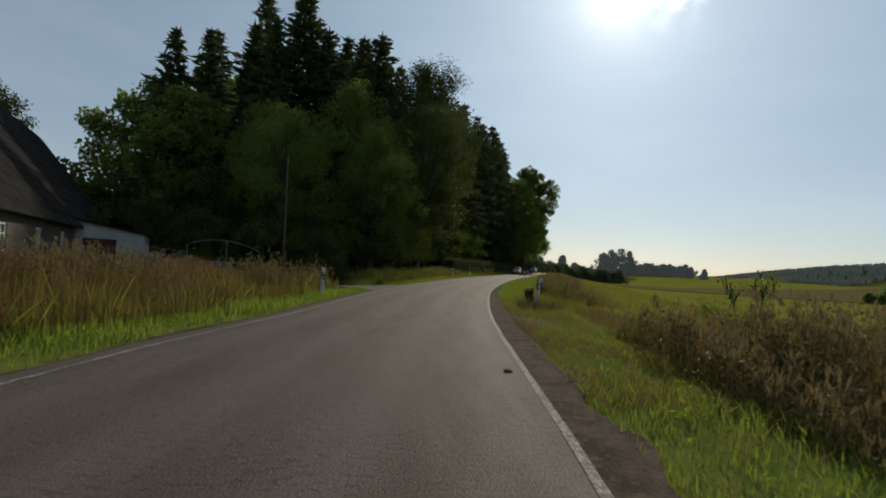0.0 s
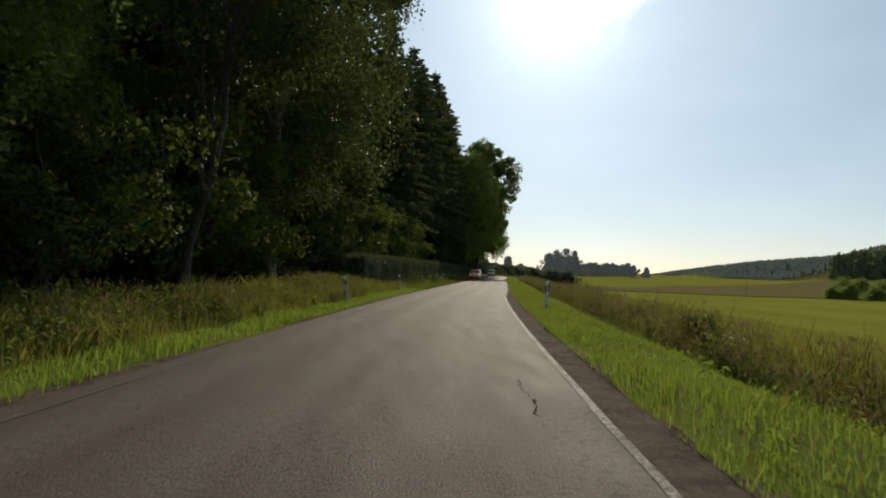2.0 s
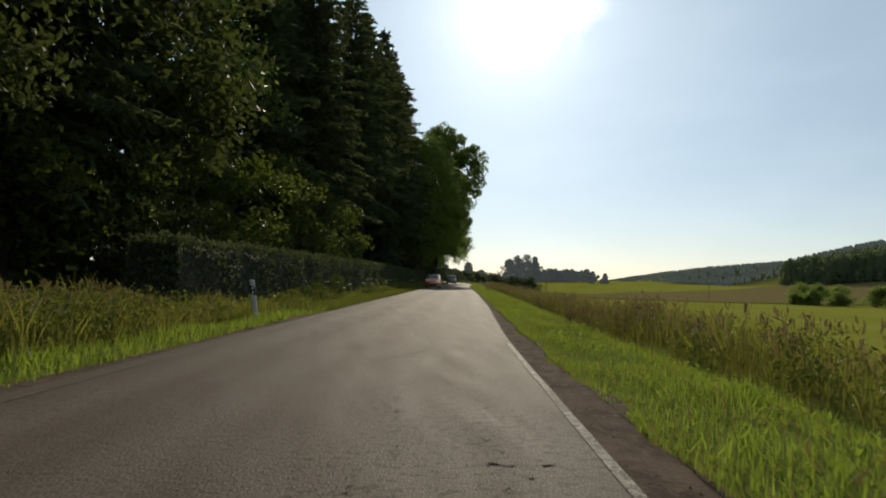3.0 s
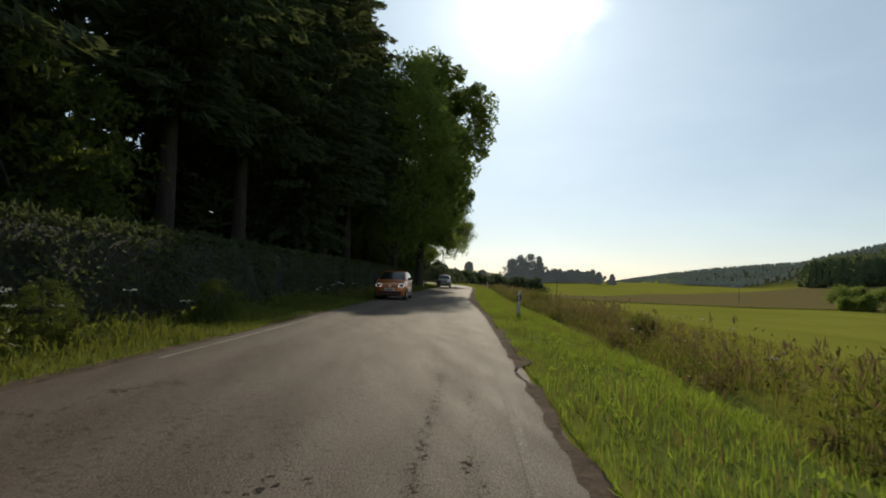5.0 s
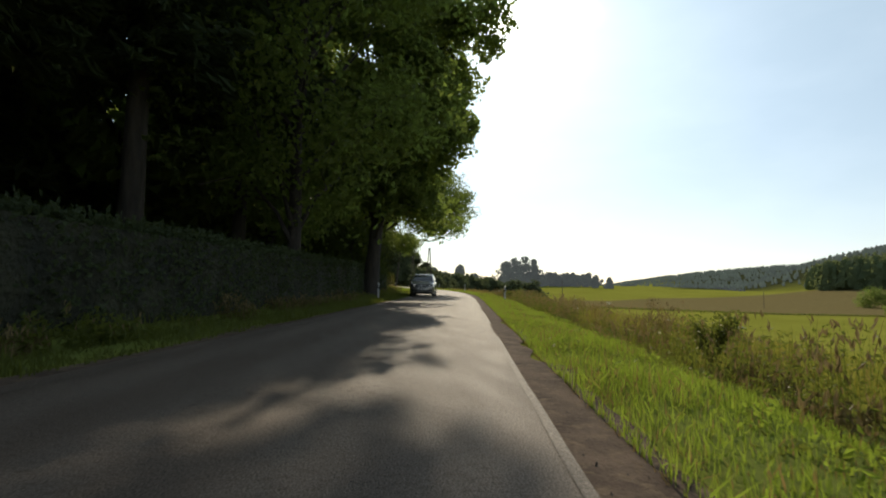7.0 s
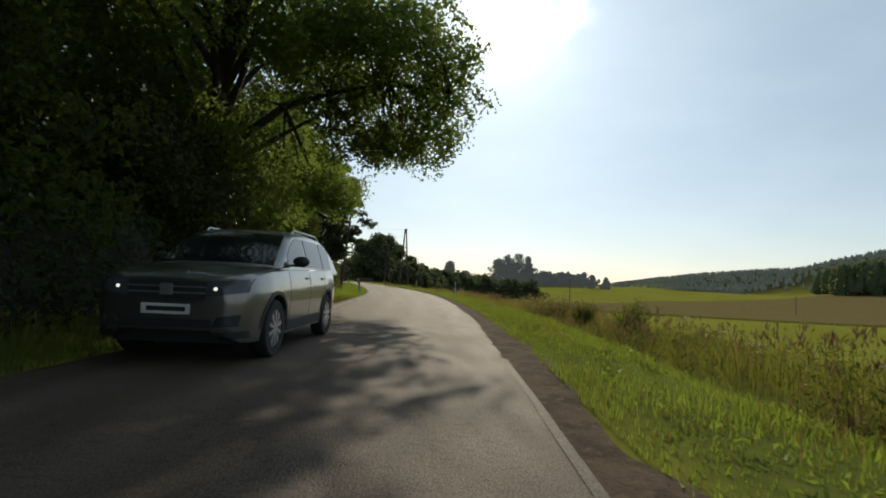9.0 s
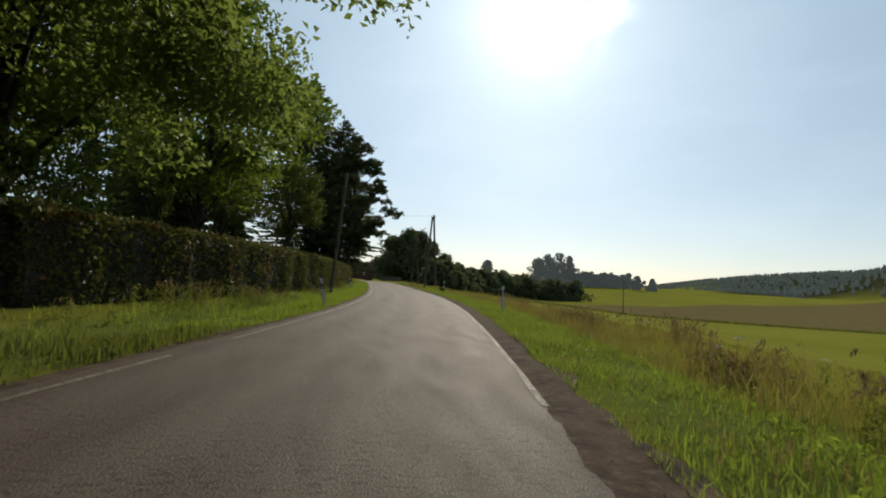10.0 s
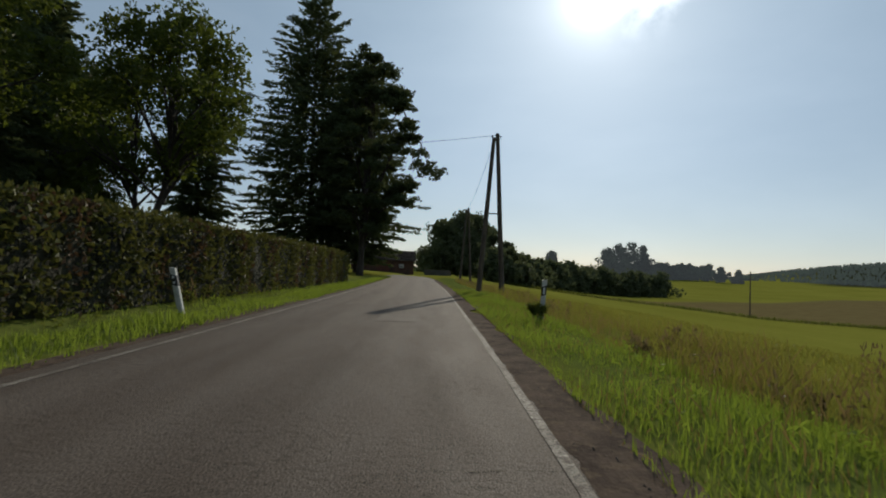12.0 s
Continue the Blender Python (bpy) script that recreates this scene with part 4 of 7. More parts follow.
def far_wood(name, seed, spots, label, mat, k=3, leaf=2.4):
    """Woodland far off: many small conical and round crowns in one mass, ragged with sprays."""
    rng = np.random.default_rng(seed)
    s = Soup()
    for x, y, h in spots:
        z = float(land(x, y))
        n, r = 5, h * rng.uniform(0.2, 0.32)
        rings = [(0.05, 0.9), (0.35, 0.85), (0.65, 0.5), (0.97, 0.05)] if rng.random() < 0.6 else [(0.05, 0.8), (0.4, 1.1), (0.75, 0.85), (0.95, 0.2)]
        vs, fs = [], []
        for i, (a, b) in enumerate(rings):
            for j in range(n):
                w = 6.283 * j / n
                q = r * b * rng.uniform(0.65, 1.2)
                vs.append((x + q * math.cos(w), y + q * math.sin(w), z + h * a + rng.normal() * 0.04 * h))
                if i:
                    fs.append(((i - 1) * n + j, (i - 1) * n + (j + 1) % n, i * n + (j + 1) % n, i * n + j))
        s.add(vs, fs)
        t = rng.uniform(0, 1, k)
        a = rng.uniform(0, 6.283, k)
        rr = r * np.interp(t, [0, 0.3, 0.7, 1], [1, 1.1, 0.75, 0.1]) * rng.uniform(0.9, 1.15, k)
        s.add(*leaf_quads(rng, np.stack([x + rr * np.cos(a), y + rr * np.sin(a), z + h * (0.05 + 0.95 * t)], 1), leaf, leaf * 0.66))
    return tagged(new(name, s.mesh(name, [mat])), label, "woodland", kind="stuff")


rng_w = np.random.default_rng(60)
spots = []
for _ in range(1250):
    az = radians(rng_w.uniform(46.8, 66.0))
    edge = float(np.interp(math.degrees(az), [45.5, 50.0, 66.0], [560, 510, 470]))
    r = edge + 130 * rng_w.uniform(0, 1) ** 1.4
    spots.append((7 + r * math.sin(az), 50 + r * math.cos(az), rng_w.uniform(11, 24)))
far_wood("valley_wood", 61, spots, "dark mixed wood at the far edge of the fields", M_FARWOOD, 36, 2.2)
spots = []
for _ in range(6500):
    az, far = radians(rng_w.uniform(31.0, 74.0)), rng_w.uniform(0, 1) ** 0.8
    edge = float(np.interp(math.degrees(az), [31.0, 36.0, 39.0, 44.0, 52.0, 60.0], [1350, 1150, 930, 800, 640, 540]))
    r = edge + (1500 - edge) * far
    spots.append((23 + r * math.sin(az), 110 + r * math.cos(az), rng_w.uniform(4.5, 8) * float(np.interp(math.degrees(az), [31, 40], [0.35, 1]))))
far_wood("hazed_hill_wood", 62, spots, "wooded hill on the skyline with bluish haze painted on as glow", hazy("haze_glow_conifers", (0.12, 0.14, 0.08), (0.05, 0.061, 0.062)))
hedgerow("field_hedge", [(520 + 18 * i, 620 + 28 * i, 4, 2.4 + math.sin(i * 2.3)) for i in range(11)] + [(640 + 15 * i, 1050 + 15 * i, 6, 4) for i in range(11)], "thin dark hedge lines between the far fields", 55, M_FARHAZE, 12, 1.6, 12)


# ---- hedges ----
M_RUSSET = leaf_mat("russet_hedge_leaves", (0.11, 0.068, 0.036), (0.05, 0.033, 0.02), (0.17, 0.1, 0.045), 0.25)


def hedge(label, ys, offset, height, depth, seed, per_m=380, leaf=None):
    """A clipped hedge along the road: a dense dark inside and a skin of leaves."""
    rng = np.random.default_rng(seed)
    thing = base("hedge", label, "hedge")
    core, skin = Soup(), Soup()
    # solid dark block behind the skin of leaves
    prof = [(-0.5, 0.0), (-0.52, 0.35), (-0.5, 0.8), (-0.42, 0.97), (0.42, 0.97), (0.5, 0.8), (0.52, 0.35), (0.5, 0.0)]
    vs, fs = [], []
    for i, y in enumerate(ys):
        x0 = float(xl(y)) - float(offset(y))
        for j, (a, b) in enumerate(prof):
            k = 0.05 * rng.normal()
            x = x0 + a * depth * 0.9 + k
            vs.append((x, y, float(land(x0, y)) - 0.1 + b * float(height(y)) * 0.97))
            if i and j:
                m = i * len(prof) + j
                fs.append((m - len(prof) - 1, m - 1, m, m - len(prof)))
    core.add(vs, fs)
    m = len(prof)
    ends = [(0, 1, 6, 7), (1, 2, 5, 6), (2, 3, 4, 5)]
    core.add(vs[:m], ends)
    core.add(vs[-m:], ends)
    n = int(per_m * (ys[-1] - ys[0]))
    y = rng.uniform(ys[0] - 0.2, ys[-1] + 0.2, n)
    x0 = xl(y) - np.array([offset(v) for v in y])
    hh = np.array([height(v) for v in y])
    u = rng.uniform(0, 1, n)
    bulge = 0.07 * np.sin(y * 2.1) + 0.06 * np.sin(y * 5.3 + u * 7)
    front = u < 0.62
    z = np.where(front, rng.uniform(0.0, 1.0, n) ** 0.85 * hh, hh + rng.normal(0, 0.035, n))
    x = np.where(front, x0 + depth / 2 + bulge + rng.normal(0, 0.05, n), x0 + rng.uniform(-0.5, 0.5, n) * depth)
    back = rng.random(n) < 0.12
    x = np.where(back & front, x0 - depth / 2, x)
    c = np.stack([x, y, land(x0, y) - 0.05 + z], 1)
    patch = np.sin(y * 1.7 + 1.3 * np.sin(z * 2.1 + y * 0.6)) + 0.6 * np.sin(y * 4.3 - z * 1.5) + rng.normal(0, 0.55, n)
    skin.add(*leaf_quads(rng, c[patch < 1.0], 0.14, 0.1))
    skin.add(*leaf_quads(rng, c[patch >= 1.0], 0.13, 0.09), slot=1)
    for e in (ys[0], ys[-1]):
        k = 500
        q = np.stack([xl(e) - offset(e) + rng.uniform(-0.5, 0.5, k) * depth, np.full(k, e) + rng.normal(0, 0.06, k), float(land(xl(e) - offset(e), e)) + rng.uniform(0, 1, k) * height(e)], 1)
        skin.add(*leaf_quads(rng, q, 0.14, 0.1))
    sh = n // 14
    yy = rng.uniform(ys[0], ys[-1], sh)
    xx = xl(yy) - np.array([offset(v) for v in yy])
    q = np.stack([xx + rng.uniform(-0.5, 0.5, sh) * depth, yy, land(xx, yy) + np.array([height(v) for v in yy]) + rng.uniform(0, 0.13, sh)], 1)
    skin.add(*leaf_quads(rng, q, 0.16, 0.07, up=np.array([[0, 0, 1.5]]), spread=0.6))
    piece("core", core.mesh("core", [M_HEDGECORE]), thing, "solid dark core of the hedge")
    piece("leaves", skin.mesh("leaves", [leaf or M_HEDGE, M_RUSSET if leaf is None else leaf]), thing)
    return thing


# spruce leaves chosen to put the wood's shade into this hedge's colour
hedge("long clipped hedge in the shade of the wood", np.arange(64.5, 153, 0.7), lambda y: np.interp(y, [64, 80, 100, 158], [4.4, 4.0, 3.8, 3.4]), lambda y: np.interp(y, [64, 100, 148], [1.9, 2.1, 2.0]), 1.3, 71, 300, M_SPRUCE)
hedge("clipped hedge with brownish green leaves along the verge", np.arange(167, 226, 0.5), lambda y: np.interp(y, [166, 176, 190, 226], [5.6, 4.5, 3.7, 3.2]), lambda y: np.interp(y, [166, 190, 226], [2.0, 1.98, 2.05]), 1.3, 72, 560)


# ---- grass and weeds ----
def blades(rng, x, y, h, w, lean=0.35, z=None, simple=False):
    """Bent grass blades: two quads each, tapering."""
    n = len(x)
    a = rng.uniform(0, 6.283, n)
    l = rng.normal(0, lean, n)
    dx, dy = np.cos(a) * l * h, np.sin(a) * l * h
    b = a + 1.57 + rng.normal(0, 0.4, n)
    sx, sy = np.cos(b) * w / 2, np.sin(b) * w / 2
    z = land(x, y) if z is None else z
    if simple:
        p = lambda u, k: np.stack([x + dx * u * u + sx * k, y + dy * u * u + sy * k, z - 0.03 + h * u], 1)
        v = np.stack([p(0, -0.8), p(0.35, 1), p(1.0, 0.1), p(0.5, -0.9)], 1).reshape(-1, 3)
        return v, np.arange(n * 4).reshape(n, 4)
    p = lambda u, k: np.stack([x + dx * u * u + sx * k, y + dy * u * u + sy * k, z - 0.03 + h * u * (1 - 0.12 * np.abs(l) * u)], 1)
    v = np.stack([p(0, -1), p(0, 1), p(0.6, 0.75), p(0.6, -0.75), p(1.0, 0.08), p(1.0, -0.08)], 1).reshape(-1, 3)
    i = np.arange(n)[:, None] * 6
    f = np.concatenate([i + np.array([[0, 1, 2, 3]]), i + np.array([[3, 2, 4, 5]])])
    return v, f


def clumped(rng, n, y0, y1, d0, d1, side, clump=0.22, groups=None):
    """Positions in tufts along the road, between two distances from its edge line."""
    g = groups or max(1, n // 9)
    gy, gd = rng.uniform(y0, y1, g), rng.uniform(d0, d1, g)
    k = rng.integers(0, g, n)
    y, d = gy[k] + rng.normal(0, clump, n), np.clip(gd[k] + rng.normal(0, clump, n), d0 - 0.05, d1 + 0.5)
    x = xr(y) + d if side > 0 else xl(y) - d
    return x, y


def verge(side, y0, y1, d0, d1, per_m2, h, name, label, seed, mat, w=0.016, skip=(), lean=0.35):
    rng = np.random.default_rng(seed)
    n = int((y1 - y0) * (d1 - d0) * per_m2)
    x, y = clumped(rng, n, y0, y1, d0, d1, side)
    for a, b in skip:
        keep = (y < a) | (y > b)
        x, y = x[keep], y[keep]
    if side > 0 and mat is not M_STRAW:
        keep = x - xr(y) > bare(y) - 0.05 - 0.2 * rng.random(len(x)) ** 3
        x, y = x[keep], y[keep]
    s = Soup()
    hh = h * rng.uniform(0.35, 1.3, len(x)) * (0.85 + 0.5 * np.sin(y * 0.9 + 2 * np.sin(y * 0.23)) * np.sin(x * 1.3 + y * 0.4))
    s.add(*blades(rng, x, y, hh, w * rng.uniform(0.7, 1.6, len(x)), lean, simple=True))
    return tagged(new(name, s.mesh(name, [mat])), label, "grass", kind="stuff")


verge(1, -3, 120, 0.52, 3.0, 470, 0.165, "verge_grass", "bright green mown verge grass", 81, M_GRASS, 0.008)
verge(1, 120, 215, 0.52, 3.0, 470, 0.165, "verge_grass", "bright green mown verge grass", 82, M_GRASS, 0.008)
verge(1, -3, 215, 0.75, 3.1, 60, 0.2, "dry_verge_grass", "straw-coloured blades in the verge", 87, M_STRAW, 0.008)
verge(1, -3, 215, 0.5, 0.85, 260, 0.08, "straw_fringe", "short dry straw along the dirt edge", 78, M_STRAW, 0.007, lean=0.9)
verge(-1, 0, 66, 0.45, 1.9, 240, 0.2, "verge_grass", "green verge grass along the wood side", 83, M_GRASS, skip=((21.6, 28.3),))
# weed colour darkens this stretch; the wood's shade is put into the grass
verge(-1, 66, 166, 0.45, 1.9, 240, 0.2, "woodside_grass", "verge grass coloured darker for the wood's shade", 73, M_WEED)
verge(-1, 166, 240, 0.45, 1.9, 240, 0.2, "verge_grass", "green verge grass below the clipped hedge", 72, M_GRASS)
verge(1, -5, 240, 4.6, 22, 16, 0.22, "meadow_grass", "yellow-green meadow grass", 84, M_MEADOW, 0.035)
verge(-1, -2, 168, 1.6, 4.2, 110, 0.5, "long_grass", "long rough grass below the wood", 85, M_MEADOW, 0.012, skip=((18, 170),))
# same darker colour again, with the shade painted into the blades
verge(-1, 62, 164, 1.6, 4.0, 70, 0.38, "long_grass", "long rough grass coloured darker for the wood's shade", 86, M_WEED, 0.02)
verge(-1, 164, 226, 1.6, 4.0, 70, 0.2, "long_grass", "long rough grass below the hedge", 71, M_GRASS, 0.016)


def weeds(side, y0, y1, d0, d1, count, h, name, label, seed, leaf=None, seedy=0.5, skip=(), group=26, leafy=1.0):
    """Tall weeds: stems with side leaves and seed heads, in uneven drifts."""
    rng = np.random.default_rng(seed)
    x, y = clumped(rng, count, y0, y1, d0, d1, side, 0.35, max(3, count // group))
    for a, b in skip:
        keep = (y < a) | (y > b)
        x, y = x[keep], y[keep]
    drift = np.clip(0.62 + 0.5 * np.sin(y * 0.31 + seed) * np.sin(y * 0.11 + 1) + rng.normal(0, 0.22, len(y)), 0.22, 1.35)
    hh = h * drift
    s = Soup()
    v, f = blades(rng, x, y, hh, np.full(len(x), 0.012), 0.16)
    s.add(v, f, 0)
    n = len(x)
    for j in range(7):
        t = rng.uniform(0.1, 0.95, n)
        c = np.stack([x + rng.normal(0, 0.05, n), y + rng.normal(0, 0.05, n), land(x, y) + hh * t], 1)
        s.add(*leaf_quads(rng, c, 0.095 * leafy, 0.036 * leafy * leafy ** 0.5), slot=0)
    head = rng.random(n) < seedy
    c = np.stack([x[head] + rng.normal(0, 0.03, head.sum()), y[head] + rng.normal(0, 0.03, head.sum()), land(x[head], y[head]) + hh[head] * 0.93], 1)
    for j in range(3):
        s.add(*leaf_quads(rng, c + rng.normal(0, 0.035, c.shape), 0.15, 0.035, up=np.array([[0, 0, 2.0]]), spread=0.6), slot=1)
    return tagged(new(name, s.mesh(name, [leaf or M_WEED, M_SEED])), label, "weeds", kind="stuff")


ENTRY = ((11.5, 21.5),)
weeds(1, -2, 70, 2.9, 4.6, 2600, 0.85, "ditch_weeds", "tall green weeds in the roadside ditch", 91, seedy=0.5, skip=ENTRY, leafy=1.05, group=34)
weeds(1, -2, 75, 2.9, 5.2, 2200, 0.95, "dry_ditch_weeds", "tall brownish dry weeds in the roadside ditch", 90, M_BROWNWEED, 0.8, skip=ENTRY, leafy=0.95, group=34)
weeds(1, 70, 160, 2.9, 4.8, 4200, 0.8, "ditch_weeds", "tall green weeds in the roadside ditch", 92, seedy=0.4, group=12, leafy=0.9)
verge(1, 160, 240, 2.3, 5.2, 90, 0.45, "ditch_grass", "long yellow-green grass in the ditch", 70, M_MEADOW, 0.007, lean=0.3)
weeds(1, 66, 160, 2.9, 5.4, 1500, 0.85, "dry_ditch_weeds", "tall brownish dry weeds in the roadside ditch", 76, M_BROWNWEED, 0.8, group=14)
verge(1, 24, 75, 3.2, 6.5, 95, 0.66, "ditch_grass", "long fine yellow-green grass in the ditch", 75, M_MEADOW, 0.006, lean=0.2)
verge(1, 75, 160, 3.2, 6.5, 80, 0.48, "ditch_grass", "long fine yellow-green grass in the ditch", 63, M_MEADOW, 0.006, lean=0.25)
verge(1, 22, 75, 2.9, 5.6, 38, 0.8, "dry_ditch_grass", "tall fine brown grass stalks in the ditch", 66, M_BROWNWEED, 0.006, lean=0.16)
verge(1, 22, 160, 3.4, 6.0, 12, 0.85, "dry_ditch_grass", "tall straw-coloured grass stalks in the ditch", 67, M_STRAW, 0.005, lean=0.14)
weeds(1, 60, 165, 0.9, 2.9, 900, 0.13, "verge_herbs", "low broad-leaved herbs in the verge grass", 65, M_WEED, 0.0, group=10, leafy=0.75)
weeds(1, 22, 60, 0.9, 2.9, 250, 0.2, "verge_herbs", "low broad-leaved herbs in the verge grass", 64, M_WEED, 0.0, group=10, leafy=0.7)
weeds(1, 160, 240, 2.7, 4.6, 900, 0.5, "ditch_weeds", "low brownish weeds in the roadside ditch", 93, M_BROWNWEED, seedy=0.7)
verge(1, 160, 240, 2.3, 5.0, 50, 0.5, "dry_ditch_grass", "tall straw-coloured grass in the ditch", 77, M_STRAW, 0.007, lean=0.25)
weeds(1, -2, 200, 4.4, 7.5, 2600, 0.7, "field_edge_weeds", "straw-coloured grasses at the meadow's edge", 94, M_STRAW, 0.8, skip=ENTRY)
weeds(1, -1, 7, 2.1, 3.4, 700, 0.8, "weed_thicket", "brown weeds creeping over the ditch edge", 74, M_BROWNWEED, 0.8, group=40)
weeds(1, 0, 12, 3.0, 8.5, 2400, 1.2, "weed_thicket", "dense brown thicket of tall weeds beside the field entry", 95, M_BROWNWEED, 0.9, group=60)
verge(1, 0, 12, 3.0, 8.5, 120, 0.8, "thicket_grass", "straw-coloured grass among the thicket", 79, M_STRAW, 0.006, lean=0.2)
verge(-1, -2, 21.0, 1.8, 7.0, 420, 0.7, "tall_dry_grass", "tall reddish dry grass on the bank", 96, M_REDGRASS, 0.005, lean=0.16)
verge(-1, -2, 21.0, 1.5, 4.5, 90, 0.8, "tall_green_grass", "green stalks among the dry grass", 89, M_MEADOW, 0.008, lean=0.2)
verge(1, 4.0, 19.0, 0.6, 5.0, 750, 0.13, "trampled_grass", "short trampled straw at the field entry", 88, M_STRAW, 0.013, lean=0.8)
weeds(-1, -2, 20.8, 2.0, 6.5, 1100, 0.95, "tall_dry_weeds", "tall dry weeds with seed heads on the bank", 99, M_STRAW, 0.9, group=40)
weeds(-1, 28.9, 34, 0.9, 2.2, 260, 0.6, "bank_weeds", "low green weeds at the corner of the side road", 132, M_WEED, 0.1, group=16, leafy=1.7)
weeds(-1, 33.5, 66, 1.7, 4.8, 5000, 0.72, "bank_weeds", "leafy green weeds at the foot of the wood", 97, M_WEED, 0.15, group=16, leafy=1.25)
verge(-1, 32, 66, 1.5, 4.6, 190, 0.6, "bank_grass", "yellow-green grass among the bank weeds", 69, M_MEADOW, 0.007, lean=0.25)
weeds(-1, 166, 206, 2.6, 4.3, 1100, 0.5, "bank_weeds", "low leafy weeds at the hedge's foot", 68, M_WEED, 0.3, group=14)
weeds(-1, 17.5, 21.4, 2.0, 5.0, 420, 1.25, "tall_dry_weeds", "tallest dry weeds at the corner of the side road", 131, M_BROWNWEED, 0.9, group=30)
weeds(-1, 100, 150, 2.2, 3.3, 1100, 0.6, "dry_bank_weeds", "rusty brown dry weeds at the foot of the shaded hedge", 133, M_BROWNWEED, 0.7, group=40)
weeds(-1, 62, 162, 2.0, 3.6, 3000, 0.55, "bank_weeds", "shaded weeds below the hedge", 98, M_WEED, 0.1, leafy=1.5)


def herbs():
    """Low broad leaves among the verge grass."""
    rng = np.random.default_rng(132)
    s = Soup()
    x, y = clumped(rng, 10000, -2, 205, 0.8, 3.0, 1, 0.1, 1300)
    c = np.stack([x, y, land(x, y) + rng.uniform(0.03, 0.17, len(x))], 1)
    s.add(*leaf_quads(rng, c, 0.075, 0.035, up=np.array([[0, 0, 0.8]])))
    tagged(new("verge_herbs", s.mesh("verge_herbs", [M_GRASS])), "low broad-leaved herbs in the verge", "herbs", kind="stuff")


herbs()
for i in range(6):
    yy = 72 + 4.4 * i
    put(hazel, float(xl(yy)) - 2.5 - 0.5 * math.sin(i * 2.3), yy, 0.15 + 0.04 * math.sin(i * 1.7), 37 * i, label="small wild shrub on the shaded bank")


verge(1, 14.6, 17.0, 1.0, 2.3, 260, 0.55, "post_tuft", "dark tuft of long grass round the marker post", 67, M_BROWNWEED, 0.008, lean=0.3)
verge(1, 16.5, 21.5, 1.6, 3.6, 120, 0.4, "entry_tufts", "rough grass tufts beside the field entry", 66, M_MEADOW, 0.008, lean=0.4)


def boundary_weeds():
    """A ragged dark line of weeds along the edge of the fallow strip."""
    rng = np.random.default_rng(131)
    n = 9000
    t = rng.uniform(0, 1, n)
    x = 62 + 250 * t + rng.normal(0, 0.5, n)
    y = 317 - 118.2 * t + rng.normal(0, 0.5, n)
    s = Soup()
    s.add(*blades(rng, x, y, rng.uniform(0.3, 1.0, n), np.full(n, 0.14), 0.4, simple=True))
    tagged(new("boundary_weeds", s.mesh("boundary_weeds", [M_WEED])), "dark line of weeds along the field boundary", "weeds", kind="stuff")


boundary_weeds()

# ---- roadside posts ----
def delineator(x, y, tilt=0.0, side="right", blue=False, label="white roadside marker post with black slanted band"):
    """Hollow plastic post, 1 m high: slanted top, black band, reflector."""
    z = float(land(x, y)) - 0.05
    p = new("marker_post")
    p.matrix_world = pose(x, y, z, 0, tilt, -10)
    tagged(p, label, "marker post", "roadside marker posts")
    hw, hd = 0.06, 0.05

    def shell(z0, z1, grow, slope):
        bm = bmesh.new()
        ring = [(-hw, -hd), (-hw * 0.6, -hd * 1.25), (hw * 0.6, -hd * 1.25), (hw, -hd), (hw * 0.55, hd), (-hw * 0.55, hd)]
        lo = [bm.verts.new((a * (1 + grow), b * (1 + grow), z0 + slope * a / hw)) for a, b in ring]
        hi = [bm.verts.new((a * (1 + grow), b * (1 + grow), z1 + slope * a / hw)) for a, b in ring]
        for i in range(6):
            j = (i + 1) % 6
            bm.faces.new((lo[i], lo[j], hi[j], hi[i]))
        bm.faces.new(hi)
        bm.faces.new(lo[::-1])
        return bm

    s = 0.03 if side == "right" else -0.03
    part("body", shell(0.0, 1.03, 0.0, s * 0.6), M_WHITE, p)
    part("band", shell(0.66, 0.88, 0.05, s), M_BLACK, p, "black slanted band")
    bm = bmesh.new()
    if side == "right":
        box(bm, (-0.02, -hd * 1.25 - 0.014, 0.69), (0.02, -hd * 1.25 - 0.004, 0.85), 0.003)
        part("reflector", bm, M_REFLECT, p, "white rectangular reflector")
    else:
        for zz in (0.72, 0.83):
            bm = bmesh.new()
            bmesh.ops.create_cone(bm, cap_ends=True, segments=12, radius1=0.026, radius2=0.022, depth=0.012, matrix=Matrix.Translation((0, -hd * 1.25 - 0.009, zz)) @ Matrix.Rotation(math.pi / 2, 4, "X"))
            part("reflector", bm, M_REFLECT, p, "white round reflector")
    if blue:
        bm = bmesh.new()
        box(bm, (hw * 0.7, -0.04, 0.7), (hw * 0.7 + 0.045, 0.03, 0.86), 0.005)
        part("side_reflector", bm, M_BLUE, p, "blue side reflector")
    # the post at y 96.55 is placed and shrunk to fit the camera's view
    if 90 < y < 100:
        p.scale = (0.9, 0.9, 0.88)
    return p


